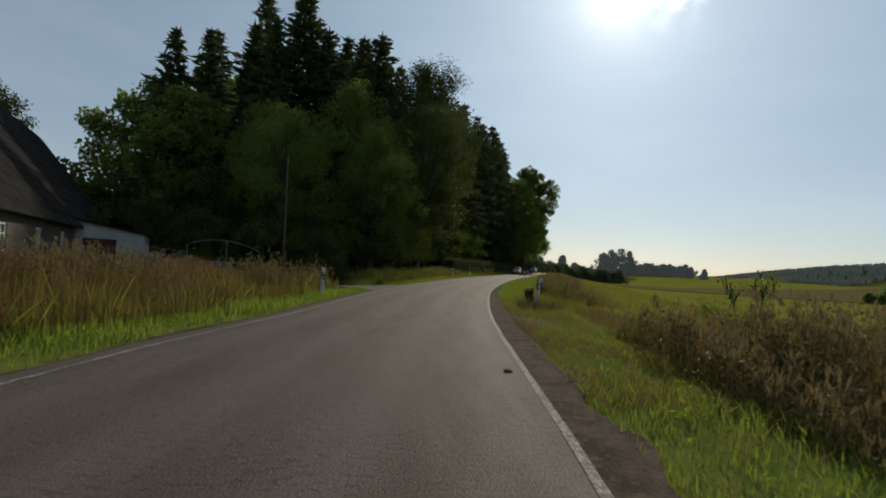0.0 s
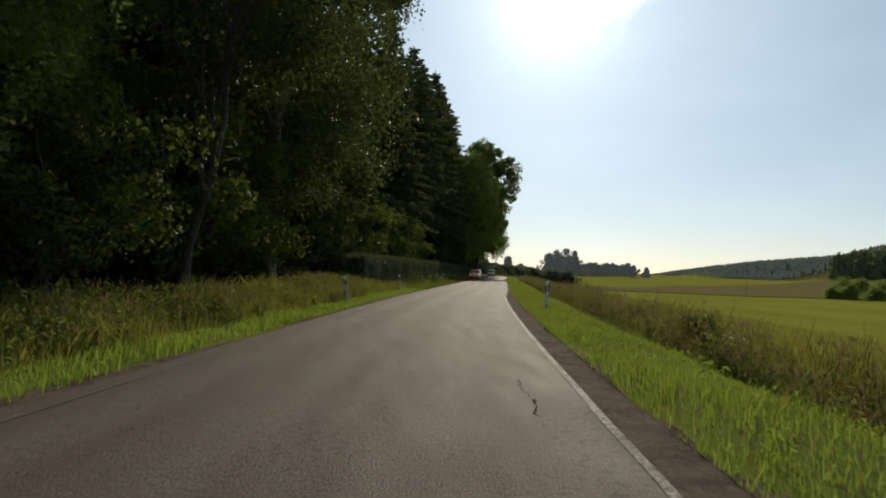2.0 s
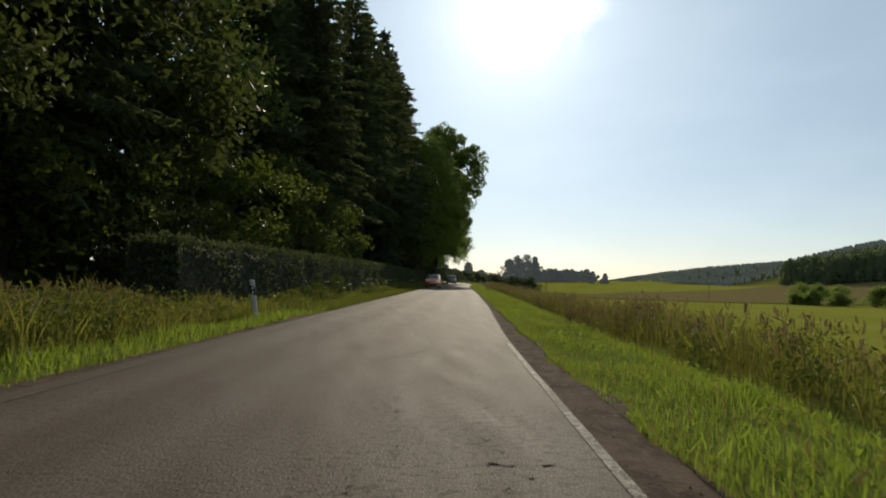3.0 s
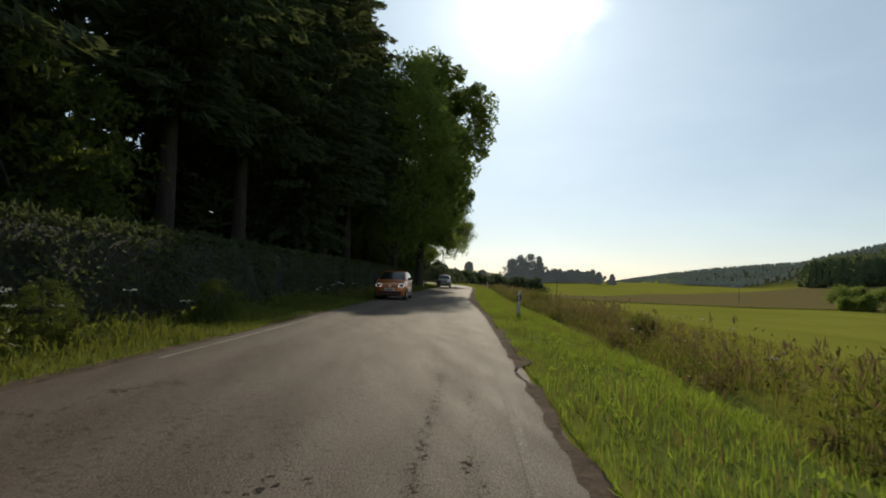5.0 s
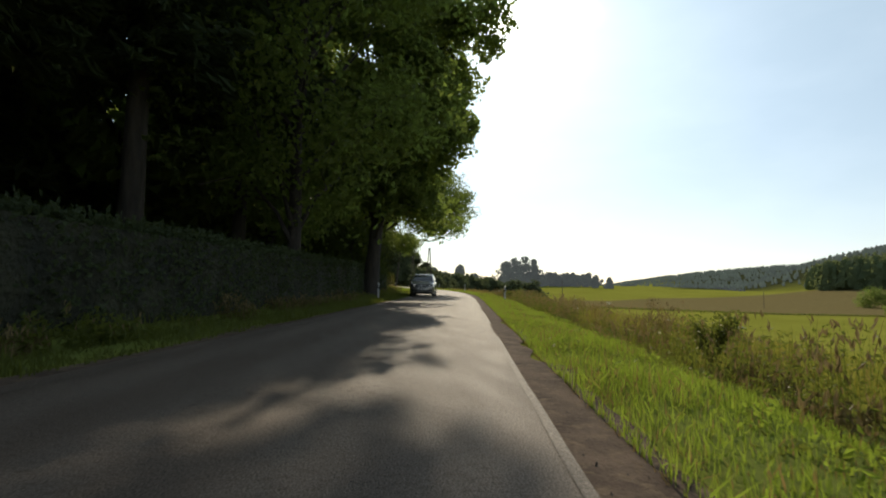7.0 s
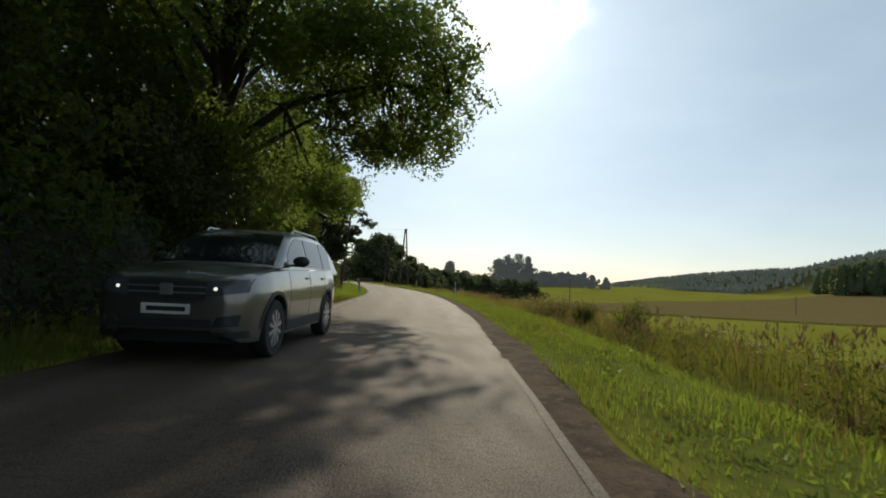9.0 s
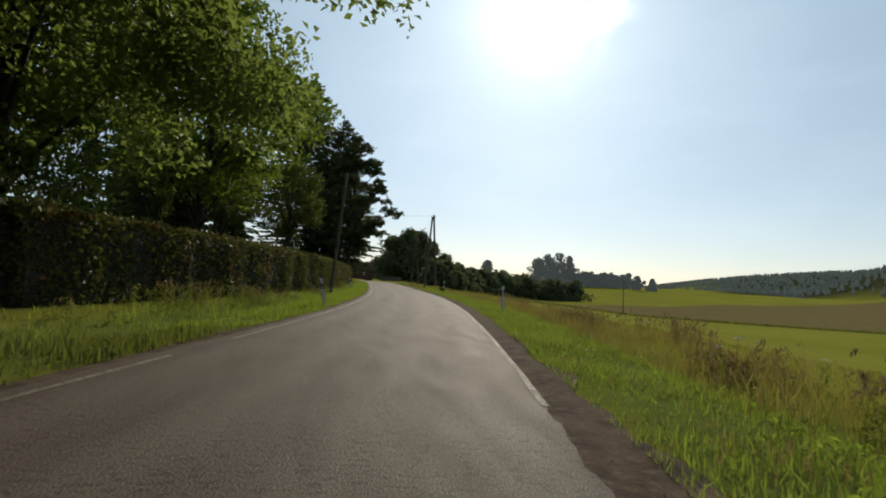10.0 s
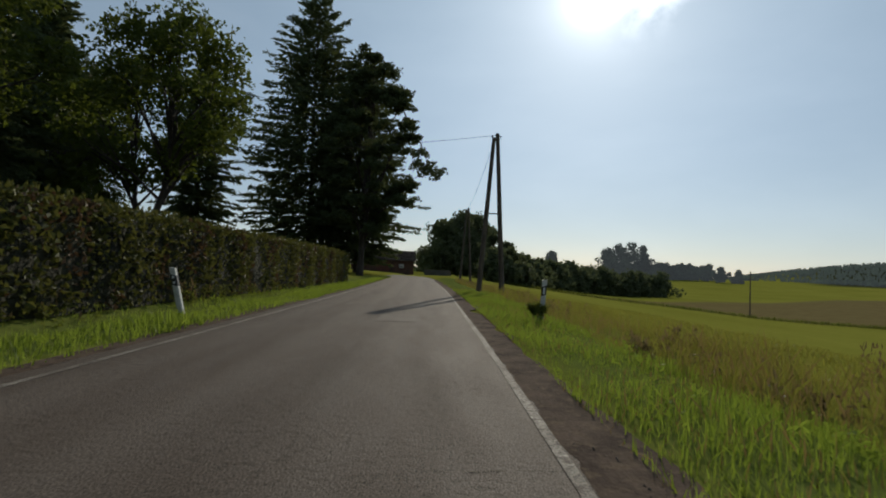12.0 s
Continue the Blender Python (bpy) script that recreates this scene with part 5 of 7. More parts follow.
for x, y, tilt, side, blue in [(2.98, 15.9, 9, "right", 0), (9.5, 51.4, 2, "right", 1), (21.76, 96.55, 3, "right", 1), (35.2, 141.5, 0, "right", 0), (42.47, 175.3, -1, "right", 0), (44.68, 199.0, 3, "right", 0),
                               (-4.1, 16.6, 1, "left", 0), (2.43, 53.9, -11, "left", 0), (5.1, 63.4, -8, "left", 0), (26.9, 140.8, 0, "left", 0), (35.65, 173.9, -11, "left", 0), (36.95, 197.6, -15, "left", 0)]:
    delineator(x, y, tilt, side, bool(blue), "white marker post tilting in the grass" if abs(tilt) > 6 else "white roadside marker post with black slanted band")


# ---- poles and wires ----
def wood_pole(name, label, foot, top, r0=0.13, r1=0.09, arm=True):
    p = base(name, label, "utility pole", at=foot)
    d = Vector(top) - Vector(foot)
    s = Soup()
    n = 7
    s.tube([Vector((0, 0, -0.4)).lerp(d, i / (n - 1)) for i in range(n)] + [d + Vector((0, 0, 0.02))], [r0 + (r1 - r0) * i / (n - 1) for i in range(n)] + [0.005], 10)
    piece("shaft", s.mesh("shaft", [M_POLE], True), p)
    if arm:
        insulator(p, d + Vector((0.0, 0.0, -0.22)), 0.16)
        insulator(p, d + Vector((0.0, 0.0, -0.22)), -0.16)
    return p


def insulator(parent, at, dx):
    s = Soup()
    s.tube([at, at + Vector((dx, 0, 0)), at + Vector((dx, 0, 0.1))], [0.012, 0.012, 0.012], 6)
    s.tube([at + Vector((dx, 0, 0.08)), at + Vector((dx, 0, 0.1)), at + Vector((dx, 0, 0.15)), at + Vector((dx, 0, 0.18))], [0.02, 0.045, 0.04, 0.012], 8)
    piece("insulator", s.mesh("insulator", [M_BLACK], True), parent, "dark insulator on an iron hook")


def a_pole(x, y, h, half, label):
    z = float(land(x, y))
    p = base("a_frame_pole", label, "utility pole", at=(x, y, z))
    for k in (-1, 1):
        s = Soup()
        n = 7
        s.tube([Vector((k * half, 0.05 * k, -0.4)).lerp(Vector((k * 0.09, 0, h - (0 if k > 0 else 0.25))), i / (n - 1)) for i in range(n)], [0.15 - 0.05 * i / (n - 1) for i in range(n)], 10)
        piece("leg", s.mesh("leg", [M_POLE], True), p)
    s = Soup()
    w = half * 0.5 + 0.1
    s.tube([(-w - 0.05, -0.02, h * 0.5), (w + 0.05, 0.0, h * 0.5)], [0.035, 0.035], 6)
    piece("crossbar", s.mesh("crossbar", [M_POLE], True), p)
    bm = bmesh.new()
    box(bm, (-0.2, -0.06, h - 0.3), (0.22, 0.06, h - 0.22), 0.01)
    part("bracket", bm, M_METAL, p, "iron bracket below the top")
    insulator(p, Vector((0.05, 0, h - 0.28)), -0.24)
    insulator(p, Vector((0.05, 0, h - 0.28)), 0.22)
    return Vector((x, y, z + h - 0.1))


def wire(a, b, sag, label):
    s = Soup()
    n = 24
    s.tube([Vector(a).lerp(Vector(b), i / n) - Vector((0, 0, sag * 4 * (i / n) * (1 - i / n))) for i in range(n + 1)], [0.011] * (n + 1), 5)
    tagged(new("overhead_wire", s.mesh("overhead_wire", [M_WIRE], True)), label, "wire")


top_a = a_pole(45.95, 213.6, 8.6, 0.66, "dark wooden A-shaped utility pole in the roadside grass")
top_b = a_pole(48.5, 245.5, 8.8, 0.66, "smaller-looking wooden A-shaped utility pole near the farm")
hz = float(land(35.4, 189.6))
wood_pole("utility_pole", "leaning weathered wooden utility pole in front of the hedge", (35.4, 189.6, hz), (36.05, 189.3, 7.7))
wood_pole("slim_pole", "slim pale pole in the farmyard grass", (-7.4, 23.7, float(land(-7.4, 23.7))), (-7.45, 23.6, 6.0), 0.04, 0.03, False)
wood_pole("field_pole", "lone wooden pole in the fallow field", (116.7, 292.5, float(land(116.7, 292.5))), (116.7, 292.5, 3.4), 0.16, 0.1)
wood_pole("field_pole", "distant wooden pole at the meadow's edge", (220.0, 299.5, float(land(220, 299.5))), (220.0, 299.5, float(land(220, 299.5)) + 7.5), 0.16, 0.1)
wire(top_a, top_b, 0.5, "thin overhead wire between the A-shaped poles")
wire(top_a, (24.0, 226.0, 9.2), 0.35, "thin overhead wire running into the pines")
wire((36.05, 189.3, 7.55), (8.0, 212.0, 9.4), 0.5, "thin overhead wire running behind the garden trees")


# ---- cracks and litter on the road ----
def crack(points, width, seed, wiggle=0.013):
    """A dark jagged open crack in the asphalt."""
    rng = random.Random(seed)
    pts = [Vector((x, y, 0)) for x, y in points]
    path, drift = [], Vector((0, 0, 0))
    for a, b in zip(pts, pts[1:]):
        n = max(3, int((b - a).length / 0.05))
        for i in range(n):
            drift = drift * 0.8 + Vector((rng.gauss(0, wiggle), rng.gauss(0, wiggle * 0.6), 0))
            path.append(a.lerp(b, i / n) + drift)
    path.append(pts[-1])
    vs, fs = [], []
    for i, p in enumerate(path):
        t = (path[min(i + 1, len(path) - 1)] - path[max(i - 1, 0)]).normalized()
        w = width * 0.42 * rng.choice((0.3, 0.6, 0.8, 1.4)) * rng.uniform(0.5, 1.2) * (0.15 if i in (0, len(path) - 1) else 1)
        nrm = Vector((-t.y, t.x, 0)) * w / 2
        vs += [tuple(p + nrm + Vector((0, 0, 0.0045))), tuple(p - nrm + Vector((0, 0, 0.0045)))]
        if i and rng.random() < 0.86:
            fs.append((2 * i - 2, 2 * i - 1, 2 * i + 1, 2 * i))
    tagged(new("road_crack", soup("road_crack", vs, fs, [M_CRACK])), "dark jagged crack in the asphalt", "crack", kind="structure")


CRACKS = [([(4.0, 48.6), (4.25, 47.9), (4.75, 48.0)], 0.09), ([(6.9, 50.6), (7.4, 50.3)], 0.05), ([(4.9, 39.6), (4.7, 38.4), (4.6, 38.0)], 0.05),
          ([(7.7, 52.8), (7.9, 52.72), (8.15, 52.72)], 0.06), ([(4.65, 42.6), (5.2, 42.5), (5.85, 42.5)], 0.05), ([(2.85, 43.5), (3.35, 43.35)], 0.06), ([(39.6, 171.1), (39.5, 169.7)], 0.035), ([(38.7, 169.0), (38.6, 168.0)], 0.06), ([(40.25, 178.2), (40.1, 176.4), (39.9, 175.9)], 0.03), ([(39.75, 175.5), (39.85, 174.8), (39.7, 174.1)], 0.045), ([(39.6, 174.2), (39.5, 173.2)], 0.03), ([(40.2, 175.4), (40.1, 174.6)], 0.03),
          ([(41.0, 183.0), (40.7, 181.5), (40.7, 180.6)], 0.03), ([(41.4, 189.68), (42.3, 189.72)], 0.025), ([(3.2, 45.9), (4.3, 45.8)], 0.05), 
          ([(2.1, 20.5), (2.35, 22.6)], 0.05), ([(1.0, 3.0), (0.9, 5.2)], 0.02), ([(8.3, 57.5), (7.4, 56.6)], 0.03)]
for i, (pts, w) in enumerate(CRACKS):
    crack(pts, w, 200 + i)


def ravel(label, spots, seed, size=1.0):
    """Broken-up asphalt: many small irregular pits along a wheel track."""
    rng = np.random.default_rng(seed)
    vs, fs = [], []
    for x, y, lx, ly, n in spots:
        for _ in range(n * 4):
            dy = rng.normal() * ly
            cx, cy, r = x + rng.normal() * lx + 0.27 * dy, y + dy, (0.003 + 0.008 * rng.random() ** 2) * size
            o, k = len(vs), 6
            for i in range(k):
                a = 6.283 * i / k
                q = r * rng.uniform(0.4, 1.3)
                vs.append((cx + q * math.cos(a) * 2.4, cy + q * math.sin(a), 0.0042))
            fs.append(tuple(range(o, o + k)))
    tagged(new("road_damage", soup("road_damage", vs, fs, [M_PIT])), label, "road damage", kind="structure")


ravel("dark ravelled pits in the old asphalt", [(13.5, 84.9, 0.25, 0.5, 40), (13.8, 86.2, 0.25, 0.7, 40), (14.3, 87.8, 0.25, 0.7, 30), (14.6, 89.4, 0.3, 0.6, 22), (15.75, 82.6, 0.03, 0.35, 14), (15.95, 83.3, 0.03, 0.35, 14), (16.2, 84.1, 0.03, 0.4, 14), (16.45, 85.0, 0.03, 0.4, 12), (16.75, 86.1, 0.04, 0.5, 12), (17.1, 87.4, 0.04, 0.6, 10), (16.3, 83.0, 0.03, 0.4, 10), (16.75, 84.7, 0.03, 0.6, 12)], 601)
ravel("dark broken spots in the asphalt", [(4.4, 48.0, 0.3, 0.4, 26), (7.6, 52.9, 0.3, 0.6, 18), (4.9, 41.0, 0.5, 1.6, 26), (6.4, 46.5, 0.7, 2.2, 30), (17.0, 96.5, 0.35, 1.6, 36), (18.2, 101.0, 0.3, 1.0, 24)]
      + [(6.3 + 0.275 * i, 50.5 + i, 0.1, 0.45, 11) for i in range(14)] + [(7.0 + 0.26 * i, 50.0 + i, 0.09, 0.45, 8) for i in range(10)] + [(11.4 + 0.27 * i, 68.0 + i, 0.1, 0.45, 8) for i in range(14)], 602)
ravel("dark crumbled holes in the old asphalt", [(13.45, 85.9, 0.14, 0.1, 9), (13.05, 85.1, 0.14, 0.08, 8), (13.9, 86.3, 0.14, 0.12, 8), (14.25, 87.8, 0.16, 0.14, 8), (14.6, 89.2, 0.2, 0.25, 8), (15.2, 83.3, 0.12, 0.1, 5)], 603, 1.8)
ravel("dark ravelled grains lost from the asphalt", [(14.6, 85.2, 0.5, 0.9, 90), (15.2, 84.6, 0.3, 0.7, 50), (13.9, 84.6, 0.4, 0.6, 40)]
      + [(15.75 + 0.168 * i, 82.6 + 0.6 * i, 0.025, 0.3, 4) for i in range(9)] + [(16.12 + 0.168 * i, 82.6 + 0.6 * i, 0.03, 0.3, 4) for i in range(8)], 604, 1.1)


def road_patch(x, y, w, l, turn):
    """A mended rectangle of paler asphalt, a little proud of the road."""
    bm = bmesh.new()
    box(bm, (-w / 2, -l / 2, -0.01), (w / 2, l / 2, 0.0035), 0.001)
    me = bpy.data.meshes.new("road_patch")
    bm.to_mesh(me)
    bm.free()
    me.materials.append(M_PATCH)
    ob = new("road_patch", me)
    ob.matrix_world = pose(x, y, 0, 0, 0, turn)
    tagged(ob, "paler mended patch in the asphalt", "road patch", kind="structure")


road_patch(41.25, 198.2, 0.8, 1.7, -3)


def clod(x, y, r, seed, label):
    rng = np.random.default_rng(seed)
    bm = bmesh.new()
    bmesh.ops.create_icosphere(bm, subdivisions=2, radius=r)
    for v in bm.verts:
        v.co *= 1 + 0.25 * rng.normal()
        v.co.z *= 0.45
    me = bpy.data.meshes.new("clod")
    bm.to_mesh(me)
    bm.free()
    me.materials.append(M_SHOULDER)
    ob = new("clod", me)
    ob.location = (x, y, r * 0.3)
    tagged(ob, label, "clod")


clod(0.4, 5.5, 0.05, 1, "small dark clod of earth lying on the asphalt")


M_STONE = surface("grey_gravel", (0.2, 0.165, 0.135), (0.12, 0.095, 0.075), 4.0, 40, 0.9, relief=0.2, depth=0.002, spec=0.1)


def stones():
    """Loose chips on the dirt shoulder."""
    rng = np.random.default_rng(301)
    n = 9000
    y = rng.uniform(-2, 200, n)
    x = xr(y) + margin(y) + np.abs(rng.normal(0, 0.3, n))
    r = 0.003 + 0.008 * rng.random(n) ** 2
    corners = np.array([[1, 0, 0], [0, 1, 0], [-1, 0, 0], [0, -1, 0], [0, 0, 0.8]])
    v = (np.stack([x, y, np.full(n, 0.006)], 1)[:, None, :] + corners[None] * r[:, None, None] * rng.uniform(0.6, 1.3, (n, 5, 1))).reshape(-1, 3)
    i = np.arange(n)[:, None] * 5
    f = np.concatenate([i + np.array([[0, 1, 4]]), i + np.array([[1, 2, 4]]), i + np.array([[2, 3, 4]]), i + np.array([[3, 0, 4]])])
    tagged(new("gravel", soup("gravel", v, f, [M_STONE])), "loose gravel chips on the dirt shoulder", "gravel", kind="stuff")


stones()

# ---- farm buildings ----
M_PLASTER = surface("old_plaster", (0.105, 0.095, 0.08), (0.065, 0.058, 0.05), 0.8, 18, 0.9, relief=0.4, depth=0.01)
M_WHITEWALL = surface("whitewash", (0.6, 0.6, 0.6), (0.42, 0.43, 0.44), 0.9, 18, 0.85, relief=0.4, depth=0.01)
M_ROOF = surface("dark_roof_tiles", (0.035, 0.03, 0.027), (0.016, 0.014, 0.013), 1.2, 10, 0.95, relief=0.5, depth=0.03, spec=0.04)
M_REDWOOD = surface("red_boards", (0.14, 0.045, 0.035), (0.07, 0.025, 0.02), 1.5, 20, 0.8, relief=0.4, depth=0.01, stretch=(8, 8, 0.6))
M_BRICK = surface("brown_brick", (0.1, 0.05, 0.036), (0.055, 0.03, 0.024), 1.0, 12, 0.9, relief=0.5, depth=0.02)
M_FRAME = plain("white_window_frame", (0.7, 0.7, 0.68), 0.5)
M_GLASS = plain("dark_window_glass", (0.02, 0.022, 0.025), 0.06)
M_FENCE = surface("grey_fence_wood", (0.24, 0.2, 0.17), (0.13, 0.11, 0.09), 2, 20, 0.85, relief=0.3, depth=0.005)


def gable_house(name, label, at, turn, length, depth, eave, ridge, wall, roof, windows=(), door=None, over=0.4):
    """Front wall along local x from 0, house behind it (+y). windows: (x, z, w, h)."""
    h = base(name, label, "building", at=at, turn=turn)
    t = 0.3
    # front wall as bays round its openings
    bm = bmesh.new()
    holes = sorted([(x - w / 2, x + w / 2, z - hh / 2, z + hh / 2) for x, z, w, hh in windows] + ([(door[0] - door[1] / 2, door[0] + door[1] / 2, 0.0, door[2])] if door else []))
    x0 = 0.0
    for a, b, c, d in holes:
        box(bm, (x0, 0, -0.5), (a, t, eave))
        box(bm, (a, 0, d), (b, t, eave))
        if c > 0:
            box(bm, (a, 0, -0.5), (b, t, c))
        x0 = b
    box(bm, (x0, 0, -0.5), (length, t, eave))
    part("front_wall", bm, wall, h)
    bm = bmesh.new()
    box(bm, (0, depth - t, -0.5), (length, depth, eave))
    part("back_wall", bm, wall, h)
    for xx in (0, length - t):
        bm = bmesh.new()
        prof = [(t, -0.5), (depth - t, -0.5), (depth - t, eave), (depth / 2, ridge - 0.12), (t, eave)]
        a = [bm.verts.new((xx, y, z)) for y, z in prof]
        b = [bm.verts.new((xx + t, y, z)) for y, z in prof]
        for i in range(5):
            j = (i + 1) % 5
            bm.faces.new((a[i], a[j], b[j], b[i]))
        bm.faces.new(a[::-1])
        bm.faces.new(b)
        part("gable_wall", bm, wall, h)
    for k in (0, 1):
        slope = (ridge - eave) / (depth / 2)
        y0, z0 = (-over, eave - over * slope) if k == 0 else (depth + over, eave - over * slope)
        rows = 14
        for i in range(rows):
            u, v = i / rows, (i + 1.12) / rows
            ya, za = y0 + (depth / 2 - y0) * u, z0 + (ridge - z0) * u
            yb, zb = y0 + (depth / 2 - y0) * min(v, 1), z0 + (ridge - z0) * min(v, 1)
            bm = bmesh.new()
            q = [(-over, ya, za + 0.11), (length + over, ya, za + 0.11), (length + over, yb, zb + 0.07), (-over, yb, zb + 0.07)]
            lo = [(x, y, z - 0.05) for x, y, z in q]
            A, B = [bm.verts.new(p) for p in q], [bm.verts.new(p) for p in lo]
            bm.faces.new(A if k == 0 else A[::-1])
            bm.faces.new(B[::-1] if k == 0 else B)
            for m in range(4):
                n = (m + 1) % 4
                bm.faces.new((A[m], B[m], B[n], A[n]) if k == 0 else (A[n], B[n], B[m], A[m]))
            part("roof_course", bm, roof, h)
    for x, z, w, hh in windows:
        win = piece("window", part_mesh_frame(w, hh), h, "white crossbar window")
        win.location = (x, 0.06, z)
        bm = bmesh.new()
        box(bm, (-w / 2 + 0.02, 0.03, -hh / 2 + 0.02), (w / 2 - 0.02, 0.045, hh / 2 - 0.02))
        part("pane", bm, M_GLASS, win, "dark window glass")
    if door:
        bm = bmesh.new()
        n = 8
        for i in range(n):
            a = door[0] - door[1] / 2 + door[1] * i / n
            box(bm, (a + 0.005, 0.1, -0.3), (a + door[1] / n - 0.005, 0.14 + 0.006 * (i % 2), door[2] - 0.01))
        part("door", bm, M_REDWOOD, h, "dark red boarded door")
    return h


def part_mesh_frame(w, h):
    bm = bmesh.new()
    f = 0.07
    box(bm, (-w / 2, -0.03, -h / 2), (-w / 2 + f, 0.04, h / 2))
    box(bm, (w / 2 - f, -0.03, -h / 2), (w / 2, 0.04, h / 2))
    box(bm, (-w / 2 + f, -0.03, h / 2 - f), (w / 2 - f, 0.04, h / 2))
    box(bm, (-w / 2 + f, -0.03, -h / 2), (w / 2 - f, 0.04, -h / 2 + f))
    box(bm, (-0.03, -0.02, -h / 2 + f), (0.03, 0.03, h / 2 - f))
    box(bm, (-w / 2 + f, -0.018, 0.1), (-0.03, 0.028, 0.15))
    box(bm, (0.03, -0.018, 0.1), (w / 2 - f, 0.028, 0.15))
    me = bpy.data.meshes.new("window")
    bm.to_mesh(me)
    bm.free()
    me.materials.append(M_FRAME)
    return me


# long low farmhouse: its front runs from (-10.5, 7.5) past (-20.2, 28.2)
hx0, hy0, hx1, hy1 = -10.5, 7.5, -20.2, 28.2
hl = math.hypot(hx1 - hx0, hy1 - hy0) + 16.0
gable_house("farmhouse", "long low farmhouse with grey plaster and a big dark roof", (hx0, hy0, 0.0), math.degrees(math.atan2(hy1 - hy0, hx1 - hx0)), hl, 10.5, 2.75, 9.7, M_PLASTER, M_ROOF,
            [(5.0, 1.45, 0.95, 1.0), (10.2, 1.45, 0.95, 1.0), (15.0, 1.45, 0.95, 1.0), (19.8, 1.45, 0.95, 1.0)])


def lean_to(at, turn, w, d, h0, h1):
    """White lean-to: front wall along local x with a red door, roof falling from h0 to h1."""
    b = base("lean_to", "whitewashed lean-to shed with a dark red door", "shed", at=at, turn=turn)
    hh = lambda x: h0 + (h1 - h0) * x / w
    dx0, dx1, dz = 0.35, 2.0, 1.75

    def prism(bm, xa, xb, ya, yb, za):
        q = [(xa, ya), (xb, ya), (xb, yb), (xa, yb)]
        lo = [bm.verts.new((x, y, za)) for x, y in q]
        hi = [bm.verts.new((x, y, hh(x))) for x, y in q]
        bm.faces.new(lo[::-1])
        bm.faces.new(hi)
        for i in range(4):
            j = (i + 1) % 4
            bm.faces.new((lo[i], lo[j], hi[j], hi[i]))

    bm = bmesh.new()
    prism(bm, 0, dx0, 0, 0.25, -0.5)
    prism(bm, dx0, dx1, 0, 0.25, dz)
    prism(bm, dx1, w, 0, 0.25, -0.5)
    part("front_wall", bm, M_WHITEWALL, b)
    bm = bmesh.new()
    prism(bm, w - 0.25, w, 0.25, d, -0.5)
    part("side_wall", bm, M_WHITEWALL, b)
    bm = bmesh.new()
    prism(bm, 0, w - 0.25, d - 0.25, d, -0.5)
    part("back_wall", bm, M_WHITEWALL, b)
    bm = bmesh.new()
    for i in range(7):
        a = dx0 + (dx1 - dx0) * i / 7
        box(bm, (a + 0.004, 0.1, -0.3), (a + (dx1 - dx0) / 7 - 0.004, 0.14 + 0.006 * (i % 2), dz - 0.01))
    part("door", bm, M_REDWOOD, b, "dark red boarded door")
    bm = bmesh.new()
    q = [(-0.1, -0.25), (w + 0.25, -0.25), (w + 0.25, d + 0.2), (-0.1, d + 0.2)]
    A = [bm.verts.new((x, y, hh(x) + 0.1)) for x, y in q]
    B = [bm.verts.new((x, y, hh(x) + 0.02)) for x, y in q]
    bm.faces.new(A)
    bm.faces.new(B[::-1])
    for i in range(4):
        j = (i + 1) % 4
        bm.faces.new((B[i], B[j], A[j], A[i]))
    part("roof", bm, M_ROOF, b, "dark lean-to roof")


lean_to((-20.3, 28.4, 0.0), math.degrees(math.atan2(1.4, 3.0)), 3.35, 5.0, 2.72, 2.1)
gable_house("barn", "low brown brick barn with dark roof at the bend", (31.5, 284.0, 0.0), 2.0, 11.8, 8.0, 2.6, 4.5, M_BRICK, M_ROOF, [(9.5, 1.5, 0.8, 0.7)], (6.0, 2.6, 2.1))
bm = bmesh.new()
box(bm, (45.4, 285.0, -0.3), (50.6, 285.25, 1.0), 0.03)
box(bm, (45.35, 284.95, 1.0), (50.65, 285.3, 1.08), 0.015)
me = bpy.data.meshes.new("low_wall")
bm.to_mesh(me)
bm.free()
me.materials.append(M_PLASTER)
tagged(new("low_wall", me), "low grey plastered garden wall by the bend", "wall")


def rail_fence(points, label):
    """Posts with one pale rail."""
    f = base("rail_fence", label, "fence", at=(points[0][0], points[0][1], 0))
    o = Vector((points[0][0], points[0][1], 0))
    for i, (x, y) in enumerate(points):
        z = float(land(x, y))
        bm = bmesh.new()
        box(bm, (x - o.x - 0.05, y - o.y - 0.05, z - 0.3), (x - o.x + 0.05, y - o.y + 0.05, z + 0.95), 0.008)
        part("post", bm, M_FENCE, f)
        if i:
            px, py = points[i - 1]
            pz = float(land(px, py))
            for h in (0.88, 0.5):
                s = Soup()
                s.tube([Vector((px, py, pz + h)) - o, Vector((x, y, z + h)) - o], [0.04, 0.04], 6)
                piece("rail", s.mesh("rail", [M_FENCE]), f)


rail_fence([(-8.4 - 1.9 * i, 22.6 - 0.35 * i) for i in range(6)], "weathered pale rail fence of the farmyard")


